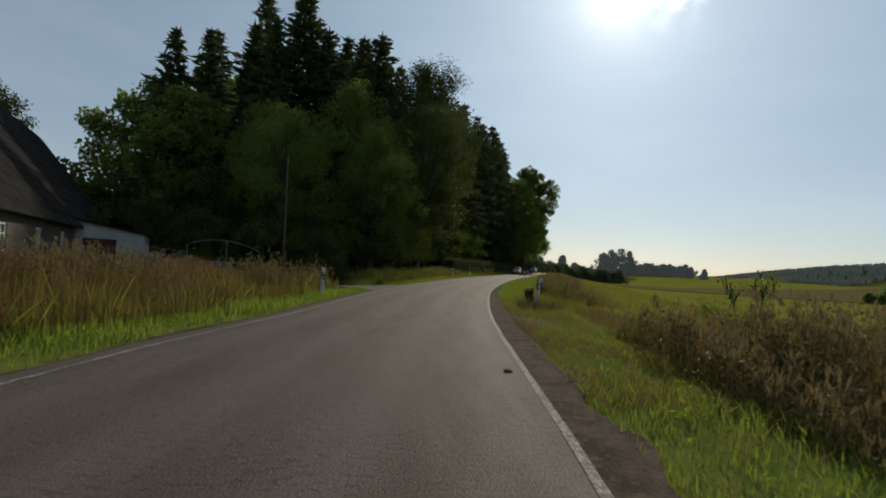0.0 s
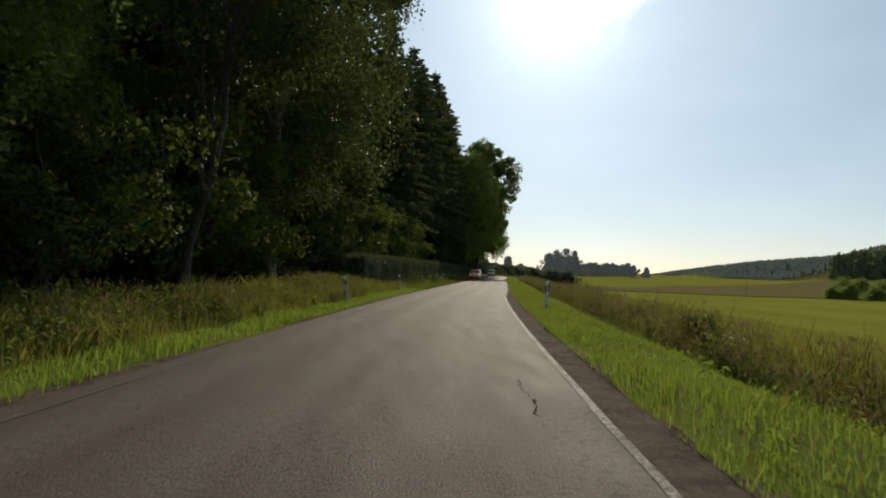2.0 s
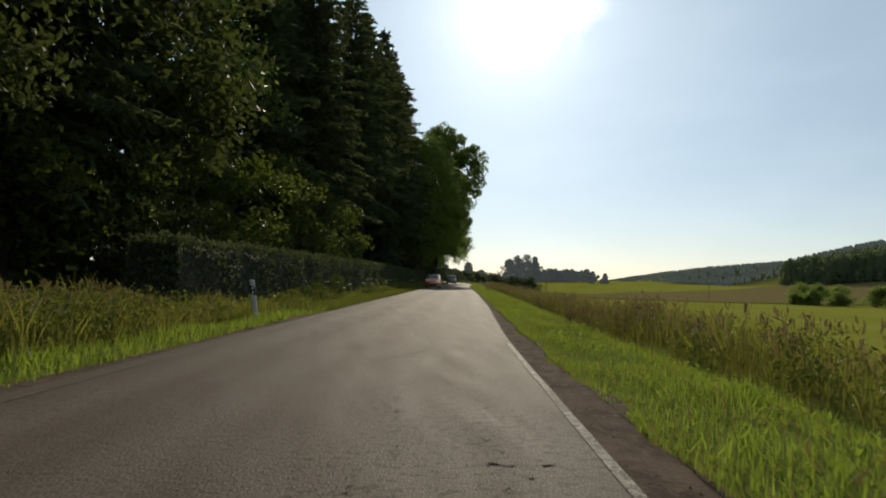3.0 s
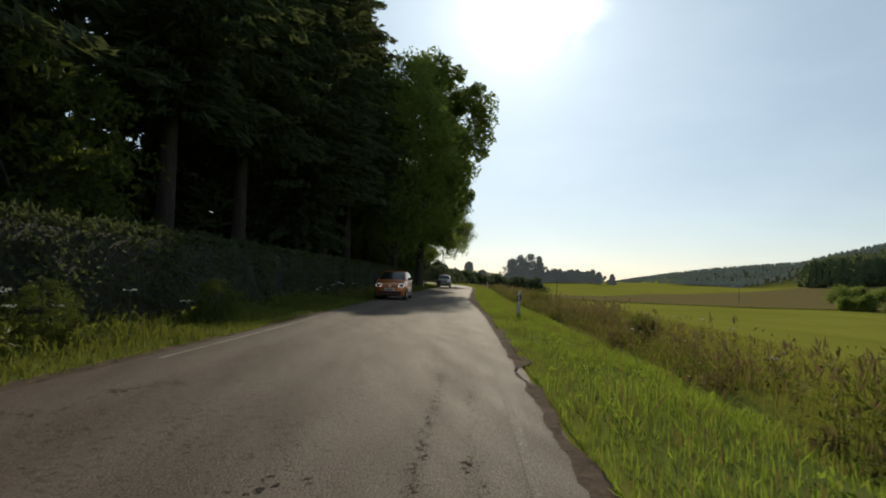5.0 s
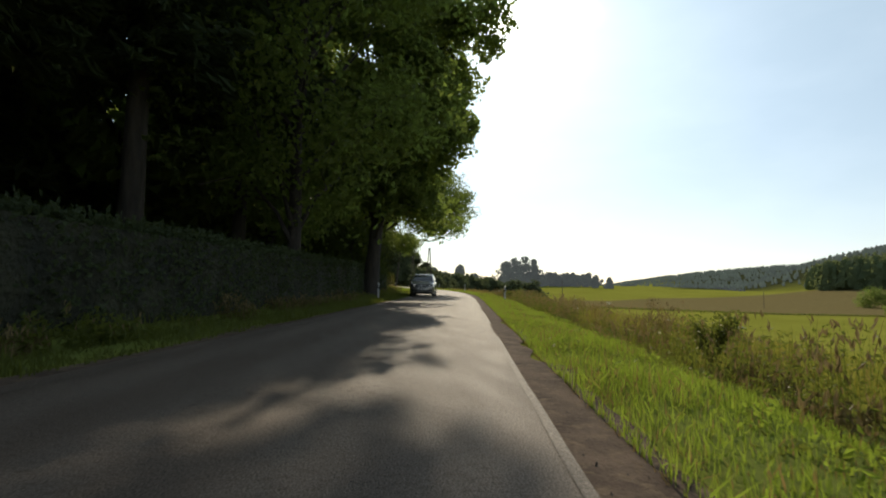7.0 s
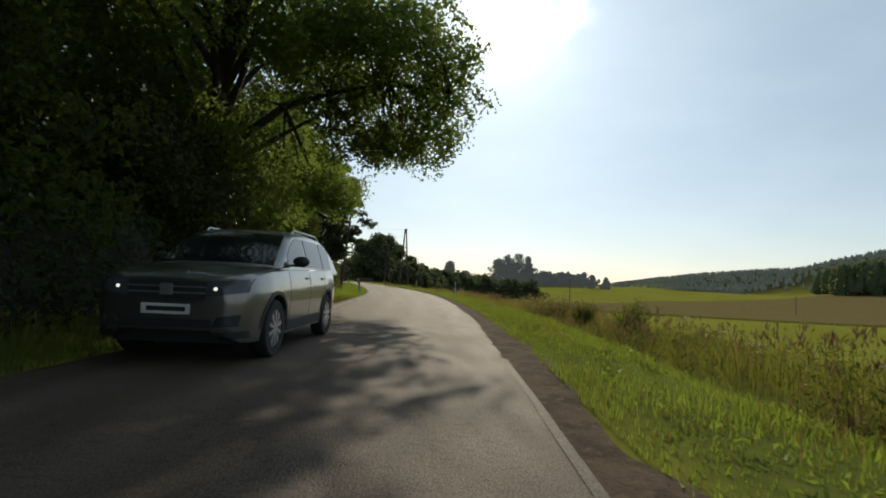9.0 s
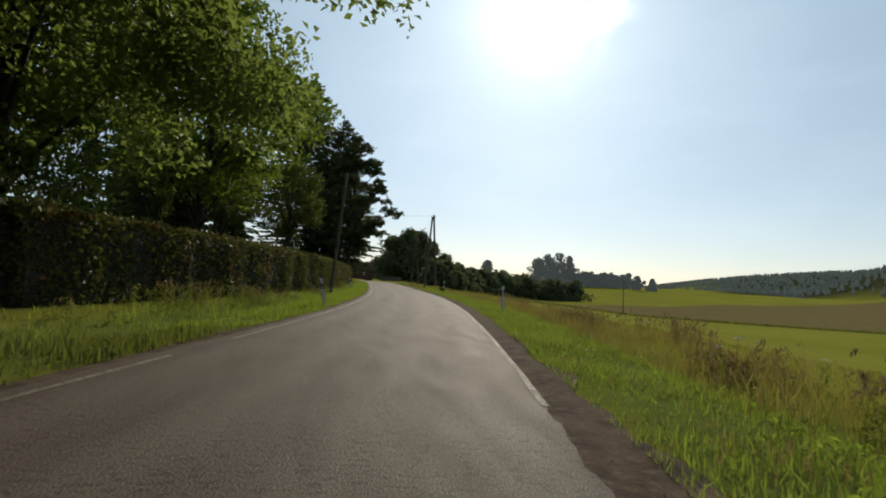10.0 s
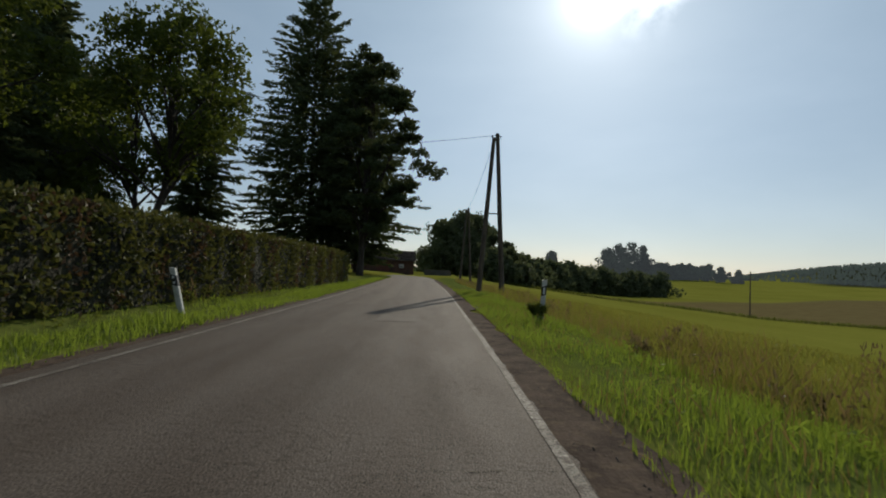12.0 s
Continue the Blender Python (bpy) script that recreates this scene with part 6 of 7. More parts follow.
def umbels(name, label, spots, seed, h):
    """White-flowered plants: stems with flat flower heads."""
    rng = np.random.default_rng(seed)
    s = Soup()
    for x, y in spots:
        z = float(land(x, y))
        hh = h * rng.uniform(0.6, 1.2)
        e = Vector((x + rng.normal() * 0.08, y + rng.normal() * 0.08, z + hh))
        s.tube([(x, y, z - 0.05), tuple(e)], [0.008, 0.004], 4, 0)
        c = np.array(e) + np.stack([rng.normal(0, 0.05, 14), rng.normal(0, 0.05, 14), rng.normal(0, 0.008, 14)], 1)
        s.add(*leaf_quads(rng, c, 0.04, 0.035), slot=1)
        c = np.array([x, y, z]) + np.stack([rng.normal(0, 0.06, 8), rng.normal(0, 0.06, 8), rng.uniform(0.1, 0.8, 8) * hh], 1)
        s.add(*leaf_quads(rng, c, 0.16, 0.07), slot=0)
    tagged(new(name, s.mesh(name, [M_WEED, M_FLOWER])), label, "flowers", kind="stuff")


rng_f = np.random.default_rng(401)
umbels("white_flowers", "white umbel flowers on the shaded bank", [(float(xl(y)) - rng_f.uniform(1.8, 3.6), y) for y in np.concatenate([rng_f.normal(86.5, 2.5, 26), rng_f.uniform(70, 110, 20)])], 402, 0.85)
umbels("white_flowers", "white umbel flowers in the meadow's edge", [(float(xr(y)) + rng_f.uniform(3.5, 9), y) for y in rng_f.uniform(80, 180, 40)], 403, 0.7)
umbels("garden_flowers", "white flowering border by the farmyard fence", [(-13.5 + rng_f.normal() * 1.6, 24.2 + rng_f.normal() * 0.5) for _ in range(70)], 404, 1.25)
s = Soup()
arch = [(-13.9 + 0.37 * i, 28.0 - 0.03 * i, 1.15 + 0.85 * math.sin(math.pi * (0.22 + 0.66 * i / 11))) for i in range(12)]
s.tube(arch, [0.02] * 12, 6)
for i in (0, 6, 11):
    s.tube([(arch[i][0], arch[i][1], float(land(arch[i][0], arch[i][1])) - 0.05), arch[i]], [0.02, 0.02], 6)
tagged(new("garden_arch", s.mesh("garden_arch", [M_METAL], True)), "thin bowed metal garden frame behind the fence", "garden frame")



def tarp_heap(x, y):
    """A heap under a pale tarpaulin: folds, sagging top, edge lying on the ground."""
    rng = np.random.default_rng(701)
    bm = bmesh.new()
    n, m = 28, 18
    rows = []
    for j in range(m):
        v = j / (m - 1)
        row = []
        for i in range(n):
            u = i / (n - 1)
            edge = min(u, 1 - u, v, 1 - v)
            z = 1.15 * min(1.0, edge * 7) ** 0.6 * (0.8 + 0.2 * math.sin(u * 7 + 1)) + 0.05 * math.sin(u * 31 + v * 9) + 0.02 * rng.normal()
            row.append(bm.verts.new((2.6 * (u - 0.5) + 0.05 * math.sin(v * 20), 1.5 * (v - 0.5) + 0.05 * math.sin(u * 26), max(0.02, z))))
        rows.append(row)
    for a, b in zip(rows, rows[1:]):
        for i in range(n - 1):
            bm.faces.new((a[i], a[i + 1], b[i + 1], b[i]))
    bmesh.ops.solidify(bm, geom=bm.faces, thickness=0.01)
    for f in bm.faces:
        f.smooth = True
    me = bpy.data.meshes.new("tarpaulin_cover")
    bm.to_mesh(me)
    bm.free()
    me.materials.append(surface("pale_tarpaulin", (0.42, 0.45, 0.5), (0.25, 0.28, 0.33), 1.5, 18, 0.6, relief=0.3, depth=0.01))
    ob = new("tarpaulin_cover", me)
    ob.matrix_world = pose(x, y, float(land(x, y)), 0, 0, 12)
    tagged(ob, "heap covered with a pale creased tarpaulin in the farmyard", "tarpaulin")


def plank_bin(x, y):
    """A blue-grey boarded bin: posts and boards."""
    b = base("storage_bin", "blue-grey boarded bin standing in the farmyard", "bin", at=(x, y, float(land(x, y))), turn=8)
    m = surface("blue_grey_boards", (0.12, 0.14, 0.18), (0.07, 0.085, 0.11), 1.5, 20, 0.8, relief=0.3, depth=0.005, stretch=(0.6, 6, 6))
    for k in range(6):
        for yy in (-0.45, 0.45):
            bm = bmesh.new()
            box(bm, (-0.8, yy - 0.012, 0.08 + 0.185 * k), (0.8, yy + 0.012, 0.08 + 0.185 * k + 0.178), 0.004)
            part("board", bm, m, b)
        for xx in (-0.79, 0.79):
            bm = bmesh.new()
            box(bm, (xx - 0.012, -0.43, 0.08 + 0.185 * k), (xx + 0.012, 0.43, 0.08 + 0.185 * k + 0.178), 0.004)
            part("board", bm, m, b)
    for xx in (-0.74, 0.74):
        for yy in (-0.4, 0.4):
            bm = bmesh.new()
            box(bm, (xx - 0.035, yy - 0.035, -0.05), (xx + 0.035, yy + 0.035, 1.2), 0.006)
            part("post", bm, m, b)


def trestle(x, y):
    """A white tubular stand: two end frames and two rails."""
    b = base("metal_stand", "white tubular stand in the farmyard", "stand", at=(x, y, float(land(x, y))), turn=5)
    for yy in (-0.3, 0.3):
        s = Soup()
        s.tube([(-0.5, yy, -0.05), (-0.5, yy, 1.05), (0.5, yy, 1.05), (0.5, yy, -0.05)], [0.025] * 4, 8)
        piece("end_frame", s.mesh("end_frame", [M_FRAME], True), b)
    for xx in (-0.5, 0.5):
        s = Soup()
        s.tube([(xx, -0.3, 1.0), (xx, 0.3, 1.0)], [0.02, 0.02], 8)
        piece("rail", s.mesh("rail", [M_FRAME], True), b)


tarp_heap(-14.2, 26.8)
plank_bin(-12.2, 27.6)
trestle(-10.7, 27.2)

# young sapling and lone tall stalks by the field entry
sapling = place(broadleaf("sapling", 26, 2.9, 0.55, 1.6, "thin young tree with few leaves by the field", M_BEECH, M_BARK, 110, 0.13, 0.018, (0.02, 0), 16, 10), 11.6, 17.5)
put(sapling, 10.3, 16.9, 0.85, 140)


def thorn_bush(x, y, r, h, seed, label, leaf):
    rng = np.random.default_rng(seed)
    z = float(land(x, y))
    t = base("bush", label, "bush", at=(x, y, z))
    tw, lf = Soup(), Soup()
    for i in range(22):
        a, q = rng.uniform(0, 6.28), rng.uniform(0.3, 1) * r
        e = (q * math.cos(a), q * math.sin(a), h * rng.uniform(0.5, 1.0))
        tw.tube([(0, 0, -0.1), (e[0] * 0.4, e[1] * 0.4, e[2] * 0.6), e], [0.012, 0.009, 0.003], 4)
        k = 75
        c = np.array(e) * rng.uniform(0.45, 1.05, (k, 1)) + rng.normal(0, 0.12 * r, (k, 3))
        c[:, 2] = np.clip(c[:, 2], 0.03, None)
        lf.add(*leaf_quads(rng, c, 0.075, 0.04))
    piece("twigs", tw.mesh("twigs", [M_BARK]), t)
    piece("foliage", lf.mesh("foliage", [leaf]), t)


thorn_bush(2.92, 16.5, 0.2, 0.62, 503, "dark dry grass tuft at the foot of the marker post", M_BROWNWEED)
thorn_bush(7.2, 12.0, 0.9, 1.15, 501, "dark rounded weed bush at the field entry", M_WEED)
thorn_bush(8.6, 9.5, 1.2, 1.4, 502, "dark tangled weed bush beside the ditch", M_SEED)
for i, (y, d, r, h) in enumerate([(97.2, 3.0, 0.4, 0.6), (107, 4.2, 0.8, 1.2), (111, 4.5, 0.7, 1.0), (118, 4.0, 0.7, 1.1), (152.5, 4.4, 0.7, 1.2), (155.5, 4.0, 0.6, 0.9), (159, 4.1, 0.5, 0.8), (92, 4.4, 0.6, 0.9), (36, 4.6, 0.6, 0.9), (44, 4.0, 0.7, 1.0), (198.9, 1.7, 0.3, 0.5)]):
    thorn_bush(float(xr(y)) + d, y, r * 0.8, h * 0.85, 510 + i, "bushy green weed clump in the ditch", M_WEED)

# ---- cars ----
from mathutils.bvhtree import BVHTree


def paint_mat(name, colour, metal=0.35):
    m, n, l, p = nodes_of(name)
    f = noise_fac(n, l, 2.0, 4)
    l.new(mixed(n, l, f, tuple(0.85 * v for v in colour), colour), p.inputs["Base Color"])
    p.inputs["Metallic"].default_value, p.inputs["Roughness"].default_value, p.inputs["Coat Weight"].default_value = metal, 0.3, 0.9
    return m


M_ORANGE, M_SILVER = paint_mat("orange_car_paint", (0.5, 0.14, 0.025)), paint_mat("silver_grey_car_paint", (0.2, 0.197, 0.194), 0.85)
M_CARGLASS = plain("car_glass", (0.012, 0.014, 0.016), 0.04)
M_TYRE = plain("tyre_rubber", (0.014, 0.014, 0.015), 0.85)
M_ALLOY = plain("alloy_rim", (0.55, 0.56, 0.58), 0.3, 0.8)
M_TRIM = plain("black_car_trim", (0.02, 0.02, 0.022), 0.6)
M_LAMP = plain("headlight_glass", (0.07, 0.075, 0.085), 0.05)
M_PLATE = plain("number_plate", (0.7, 0.7, 0.68), 0.5)
M_DRL = bpy.data.materials.new("daytime_running_light")
M_DRL.use_nodes = True
M_DRL.node_tree.nodes["Principled BSDF"].inputs["Base Color"].default_value = (0.9, 0.92, 0.95, 1)
M_DRL.node_tree.nodes["Principled BSDF"].inputs["Emission Color"].default_value = (1, 0.97, 0.92, 1)
M_DRL.node_tree.nodes["Principled BSDF"].inputs["Emission Strength"].default_value = 1.1


def cpart(name, bm, material, parent, label="", angle=38):
    bmesh.ops.recalc_face_normals(bm, faces=bm.faces)
    ob = part(name, bm, material, parent, label, smooth=True)
    ob.data.set_sharp_from_angle(angle=radians(angle))
    return ob


def slab(bm, pts, thick):
    """A thin solid from a polygon, pushed out along its normal."""
    v = [Vector(p) for p in pts]
    n = (v[1] - v[0]).cross(v[2] - v[0]).normalized() * thick
    a, b = [bm.verts.new(p) for p in v], [bm.verts.new(p + n) for p in v]
    bm.faces.new(a[::-1])
    bm.faces.new(b)
    for i in range(len(v)):
        j = (i + 1) % len(v)
        bm.faces.new((a[i], a[j], b[j], b[i]))


def wheel(parent, x, y, r, width, spokes):
    w = piece("wheel", bpy.data.meshes.new("wheel"), parent)
    sgn = 1 if x > 0 else -1
    turn = Matrix.Translation((x, y, r)) @ Matrix.Rotation(math.pi / 2, 4, "Y")
    bm = bmesh.new()
    prof = [(r * 0.66, -width / 2), (r * 0.95, -width / 2), (r, -width * 0.36), (r, width * 0.36), (r * 0.95, width / 2), (r * 0.66, width / 2)]
    n = 28
    rings = [[bm.verts.new(turn @ Vector((a * math.cos(6.2832 * k / n), a * math.sin(6.2832 * k / n), b))) for a, b in prof] for k in range(n)]
    for k in range(n):
        for i in range(len(prof) - 1):
            q = rings[(k + 1) % n]
            bm.faces.new((rings[k][i], q[i], q[i + 1], rings[k][i + 1]))
    cpart("tyre", bm, M_TYRE, w)
    bm = bmesh.new()
    zf = sgn * (width / 2 - 0.015)
    for a0, a1 in ((0.6, 0.67),):
        rr = [[bm.verts.new(turn @ Vector((r * q * math.cos(6.2832 * k / n), r * q * math.sin(6.2832 * k / n), zf + dz))) for q, dz in ((a0, -sgn * 0.06), (a0, 0), (a1, 0), (a1, -sgn * 0.06))] for k in range(n)]
        for k in range(n):
            q = rr[(k + 1) % n]
            for i in range(3):
                bm.faces.new((rr[k][i], q[i], q[i + 1], rr[k][i + 1]))
    for k in range(spokes):
        c = 6.2832 * k / spokes
        for da in ((-0.13, 0.13),):
            pts = [(0.1, c - 0.5), (0.62, c + da[0] * 0.9), (0.62, c + da[1] * 0.9), (0.1, c + 0.5)]
            ps = [turn @ Vector((r * q * math.cos(t), r * q * math.sin(t), zf - sgn * 0.005)) for q, t in pts]
            slab(bm, ps if sgn > 0 else ps[::-1], 0.02)
    bmesh.ops.create_cone(bm, cap_ends=True, segments=14, radius1=r * 0.17, radius2=r * 0.14, depth=0.03, matrix=turn @ Matrix.Translation((0, 0, zf)))
    cpart("rim", bm, M_ALLOY, w, "silver alloy rim")
    bm = bmesh.new()
    bmesh.ops.create_cone(bm, cap_ends=True, segments=24, radius1=r * 0.62, radius2=r * 0.62, depth=0.02, matrix=turn @ Matrix.Translation((0, 0, zf - sgn * 0.07)))
    cpart("brake_disc", bm, M_TRIM, w)
    return w


def smooth_table(table, ys, col, span=5):
    v = np.interp(ys, [row[0] for row in table], [row[col] for row in table])
    pad = np.concatenate([np.full(span, v[0]), v, np.full(span, v[-1])])
    k = np.ones(2 * span + 1) / (2 * span + 1)
    w = np.convolve(pad, k, "valid")
    edge = np.minimum(np.arange(len(v)), np.arange(len(v))[::-1])
    mix = np.clip(edge / span, 0, 1)
    return w * mix + v * (1 - mix)


def grid_solid(bm, grid, back, out):
    """A solid plate from a grid of points: the front moved by out, the rim running back by the vector back."""
    rows = [[bm.verts.new(p + out) for p in row] for row in grid]
    for a, b in zip(rows, rows[1:]):
        for j in range(len(a) - 1):
            bm.faces.new((a[j], a[j + 1], b[j + 1], b[j]))
    rim = rows[0] + [r[-1] for r in rows[1:]] + rows[-1][-2::-1] + [r[0] for r in rows[-2:0:-1]]
    low = [bm.verts.new(v.co - out + back) for v in rim]
    for i in range(len(rim)):
        j = (i + 1) % len(rim)
        bm.faces.new((rim[i], low[i], low[j], rim[j]))


def car(name, label, at, turn, paint, S):
    """S: sizes. The nose points to local -y; y runs from 0 at the nose to L at the tail."""
    c = base(name, label, "car", at=at, turn=turn)
    L, W, r = S["L"], S["W"] / 2, S["r"]
    ys = np.unique(np.concatenate([[0, 0.02, 0.05, 0.09], np.arange(0.14, L - 0.1, 0.055), [L - 0.09, L - 0.05, L - 0.02, L]]))
    zb0, zt, ww = (smooth_table(S["body"], ys, k, 2) for k in (1, 2, 3))
    arch = np.zeros(len(ys))
    for ya in S["axles"]:
        q = (r * 1.16) ** 2 - (ys - ya) ** 2
        arch = np.maximum(arch, np.where(q > 0, r * 1.02 + np.sqrt(np.maximum(q, 0)), 0))
    bm = bmesh.new()
    for s in (1, -1):
        g = []
        for y, b, t, w, ar in zip(ys, zb0, zt, ww, arch):
            w *= W
            bo = max(b, min(ar, t - 0.12))
            lev = lambda u: max(bo, b + u * (t - b))
            flare = 1.0 + 0.012 * (ar > b)
            row = [(w * 0.8, bo), (w * 0.955 * flare, bo), (w * 0.975 * flare, lev(0.18)), (w * 0.985 * flare, lev(0.36)), (w, lev(0.56)), (w * 0.995, lev(0.7)), (w * 0.975, lev(0.84)),
                   (w * 0.945, t - 0.03), (w * 0.9, t), (w * 0.72, t + 0.025), (w * 0.66, t + 0.016), (w * 0.35, t + 0.03), (0.0, t + 0.035)]
            g.append([bm.verts.new((s * x, y - L / 2, z)) for x, z in row])
        k = len(g[0])
        for a, b in zip(g, g[1:]):
            for j in range(k - 1):
                bm.faces.new((a[j], b[j], b[j + 1], a[j + 1]))
        for e in (g[0], g[-1]):
            low = bm.verts.new((0, e[0].co.y, e[0].co.z))
            for j in range(k - 1):
                bm.faces.new((low, e[j], e[j + 1]))
    bmesh.ops.remove_doubles(bm, verts=bm.verts, dist=0.0008)
    bmesh.ops.dissolve_degenerate(bm, edges=bm.edges, dist=0.0008)
    tree = BVHTree.FromBMesh(bm)
    cpart("body", bm, paint, c, angle=32)
    bm = bmesh.new()
    box(bm, (-W * 0.78, 0.25 - L / 2, 0.22), (W * 0.78, L / 2 - 0.25, 0.8))
    cpart("underbody", bm, M_TRIM, c, "dark underside and wheel wells")

    # cabin over the belt line
    y1, y2, y3, y4, zb, zr, wb, wr = S["cabin"]
    wb, wr = wb * W, wr * W
    cy = np.linspace(y1, y4, 46)
    prof = S["roof"]
    zz = smooth_table([(a, b) for a, b in prof], cy, 1, 2)
    roof = lambda y: float(np.interp(y, cy, zz))
    wide = lambda z: wb + (wr - wb) * (z - zb) / (zr - zb) - 0.02 * max(0.0, (z - zb) / (zr - zb)) ** 3
    bm = bmesh.new()
    for s in (1, -1):
        g = []
        for y in cy:
            top = roof(y)
            e = max(zb - 0.02, top - 0.07)
            row = [(wide(zb) + 0.0, zb - 0.06)] + [(wide(zb + (e - zb) * q), zb + (e - zb) * q) for q in (0.0, 0.33, 0.67, 1.0)]
            w = wide(top)
            row += [(w * 0.985, top - 0.03), (w * 0.93, top - 0.004), (w * 0.6, top + 0.015), (w * 0.3, top + 0.022), (0, top + 0.024)]
            g.append([bm.verts.new((s * x, y - L / 2, z)) for x, z in row])
        for a, b in zip(g, g[1:]):
            for j in range(len(a) - 1):
                bm.faces.new((a[j], b[j], b[j + 1], a[j + 1]))
    bmesh.ops.remove_doubles(bm, verts=bm.verts, dist=0.0008)
    cpart("cabin", bm, paint, c, angle=40)

    def screen(nm, ya, yb, lb):
        bm = bmesh.new()
        grid = []
        for y in np.linspace(ya, yb, 9):
            top = roof(y)
            w = wide(top) * 0.9
            grid.append([Vector((w * u, y - L / 2, top + 0.024 * (1 - u * u) - 0.002)) for u in np.linspace(-1, 1, 11)])
        grid_solid(bm, grid, Vector((0, 0, -0.02)), Vector((0, -0.006 if ya < L / 2 else 0.006, 0.008)))
        cpart(nm, bm, M_CARGLASS, c, lb)

    screen("windscreen", y1 + 0.1, y2 - 0.03, "dark reflecting windscreen")
    screen("rear_window", y3 + 0.06, y4 - 0.1, "dark rear window")
    for s in (1, -1):
        for a0, a1 in S["glass"]:
            bm = bmesh.new()
            grid = []
            for y in np.linspace(a0, a1, 9):
                lo, hi = zb + 0.035, max(zb + 0.05, min(roof(y) - 0.085, zr - 0.1))
                grid.append([Vector((s * wide(lo + (hi - lo) * q), y - L / 2, lo + (hi - lo) * q)) for q in np.linspace(0, 1, 5)])
            grid_solid(bm, grid, Vector((-s * 0.02, 0, 0)), Vector((s * 0.007, 0, 0)))
            cpart("side_window", bm, M_CARGLASS, c, "tinted side window reflecting the sky")

    def front(nm, q, mat_, lb, out=0.012, parent=c):
        """A plate laid on the nose: q gives four corners (x, z) of its outline."""
        bm = bmesh.new()
        grid = []
        for v in np.linspace(0, 1, 6):
            row = []
            for u in np.linspace(0, 1, 12):
                x = (q[0][0] * (1 - u) + q[1][0] * u) * (1 - v) + (q[3][0] * (1 - u) + q[2][0] * u) * v
                z = (q[0][1] * (1 - u) + q[1][1] * u) * (1 - v) + (q[3][1] * (1 - u) + q[2][1] * u) * v
                h = tree.ray_cast(Vector((x, -9.0, z)), Vector((0, 1, 0)))
                row.append(h[0] if h[0] else Vector((x, 0.3 - L / 2, z)))
            grid.append(row)
        grid_solid(bm, grid, Vector((0, 0.012, 0)), Vector((0, -out, 0)))
        return cpart(nm, bm, mat_, parent, lb)

    def on_side(s, y, z):
        h = tree.ray_cast(Vector((s * 9.0, y - L / 2, z)), Vector((-s, 0, 0)))
        return h[0] if h[0] and abs(h[0].x) > W * 0.6 else Vector((s * W * 0.95, y - L / 2, z))

    for s in (1, -1):
        for yw in S["axles"]:
            wheel(c, s * (W - 0.11), yw - L / 2, r, 0.2, S["spokes"])
            if S["clad"]:
                bm = bmesh.new()
                grid = [[on_side(s, yw + rr * math.cos(a), r * 1.02 + rr * math.sin(a)) for rr in (r * 1.18, r * 1.3)] for a in np.linspace(0.05, math.pi - 0.05, 17)]
                grid_solid(bm, grid, Vector((-s * 0.01, 0, 0)), Vector((s * 0.01, 0, 0)))
                cpart("arch_cladding", bm, M_TRIM, c, "black plastic arch rim")
        bm = bmesh.new()
        ym = y1 + S["mirror_at"]
        xm = s * (wb + 0.13)
        bmesh.ops.create_uvsphere(bm, u_segments=14, v_segments=10, radius=1.0, matrix=Matrix.Translation((xm, ym - L / 2, zb + 0.1)) @ Matrix.Diagonal((0.115, 0.075, 0.075, 1)))
        box(bm, (min(s * wb * 0.98, xm), ym - L / 2 - 0.02, zb + 0.03), (max(s * wb * 0.98, xm), ym - L / 2 + 0.03, zb + 0.06), 0.008)
        cpart("wing_mirror", bm, M_TRIM, c, "black wing mirror")
        for yh in S["handles"]:
            bm = bmesh.new()
            p = on_side(s, yh, zb - 0.13)
            box(bm, (p.x - 0.02, yh - L / 2 - 0.085, zb - 0.145), (p.x + 0.02, yh - L / 2 + 0.085, zb - 0.115), 0.008)
            cpart("door_handle", bm, paint, c)
        for ysm in S["seams"]:
            bm = bmesh.new()
            grid = [[on_side(s, ysm + d, z) for d in (-0.005, 0.005)] for z in np.linspace(0.36, zb - 0.05, 10)]
            grid_solid(bm, grid, Vector((-s * 0.004, 0, 0)), Vector((s * 0.002, 0, 0)))
            cpart("door_seam", bm, M_TRIM, c)
        bm = bmesh.new()
        a0, a1 = S["axles"][0] + r * 1.3, S["axles"][1] - r * 1.3
        grid = [[on_side(s, y, z) for z in S["sill"]] for y in np.linspace(a0, a1, 9)]
        grid_solid(bm, grid, Vector((-s * 0.01, 0, 0)), Vector((s * 0.014, 0, 0)))
        cpart("sill_trim", bm, M_TRIM, c, "black side sill")
        q = [(s * x, z) for x, z in S["lamp"]]
        lamp = front("headlight", q if s > 0 else q[::-1], M_LAMP, "clear glass headlight", 0.01)
        if S["ring"]:
            cx, cz = sum(v[0] for v in q) / 4, sum(v[1] for v in q) / 4
            bm = bmesh.new()
            ring = []
            for i in range(29):
                a = 6.2832 * i / 28
                e = lambda v: math.copysign(abs(v) ** 0.6, v)
                ring.append((cx + S["ring"][0] * e(math.cos(a)), cz + S["ring"][1] * e(math.sin(a)) + 0.1 * s * S["ring"][0] * e(math.cos(a))))
            grid = []
            for x, z in ring:
                row = []
                for f in (0.93, 1.06):
                    h = tree.ray_cast(Vector((cx + (x - cx) * f, -9.0, cz + (z - cz) * f)), Vector((0, 1, 0)))
                    row.append(h[0] if h[0] else Vector((x, 0.2 - L / 2, z)))
                grid.append(row)
            grid_solid(bm, grid, Vector((0, 0.01, 0)), Vector((0, -0.02, 0)))
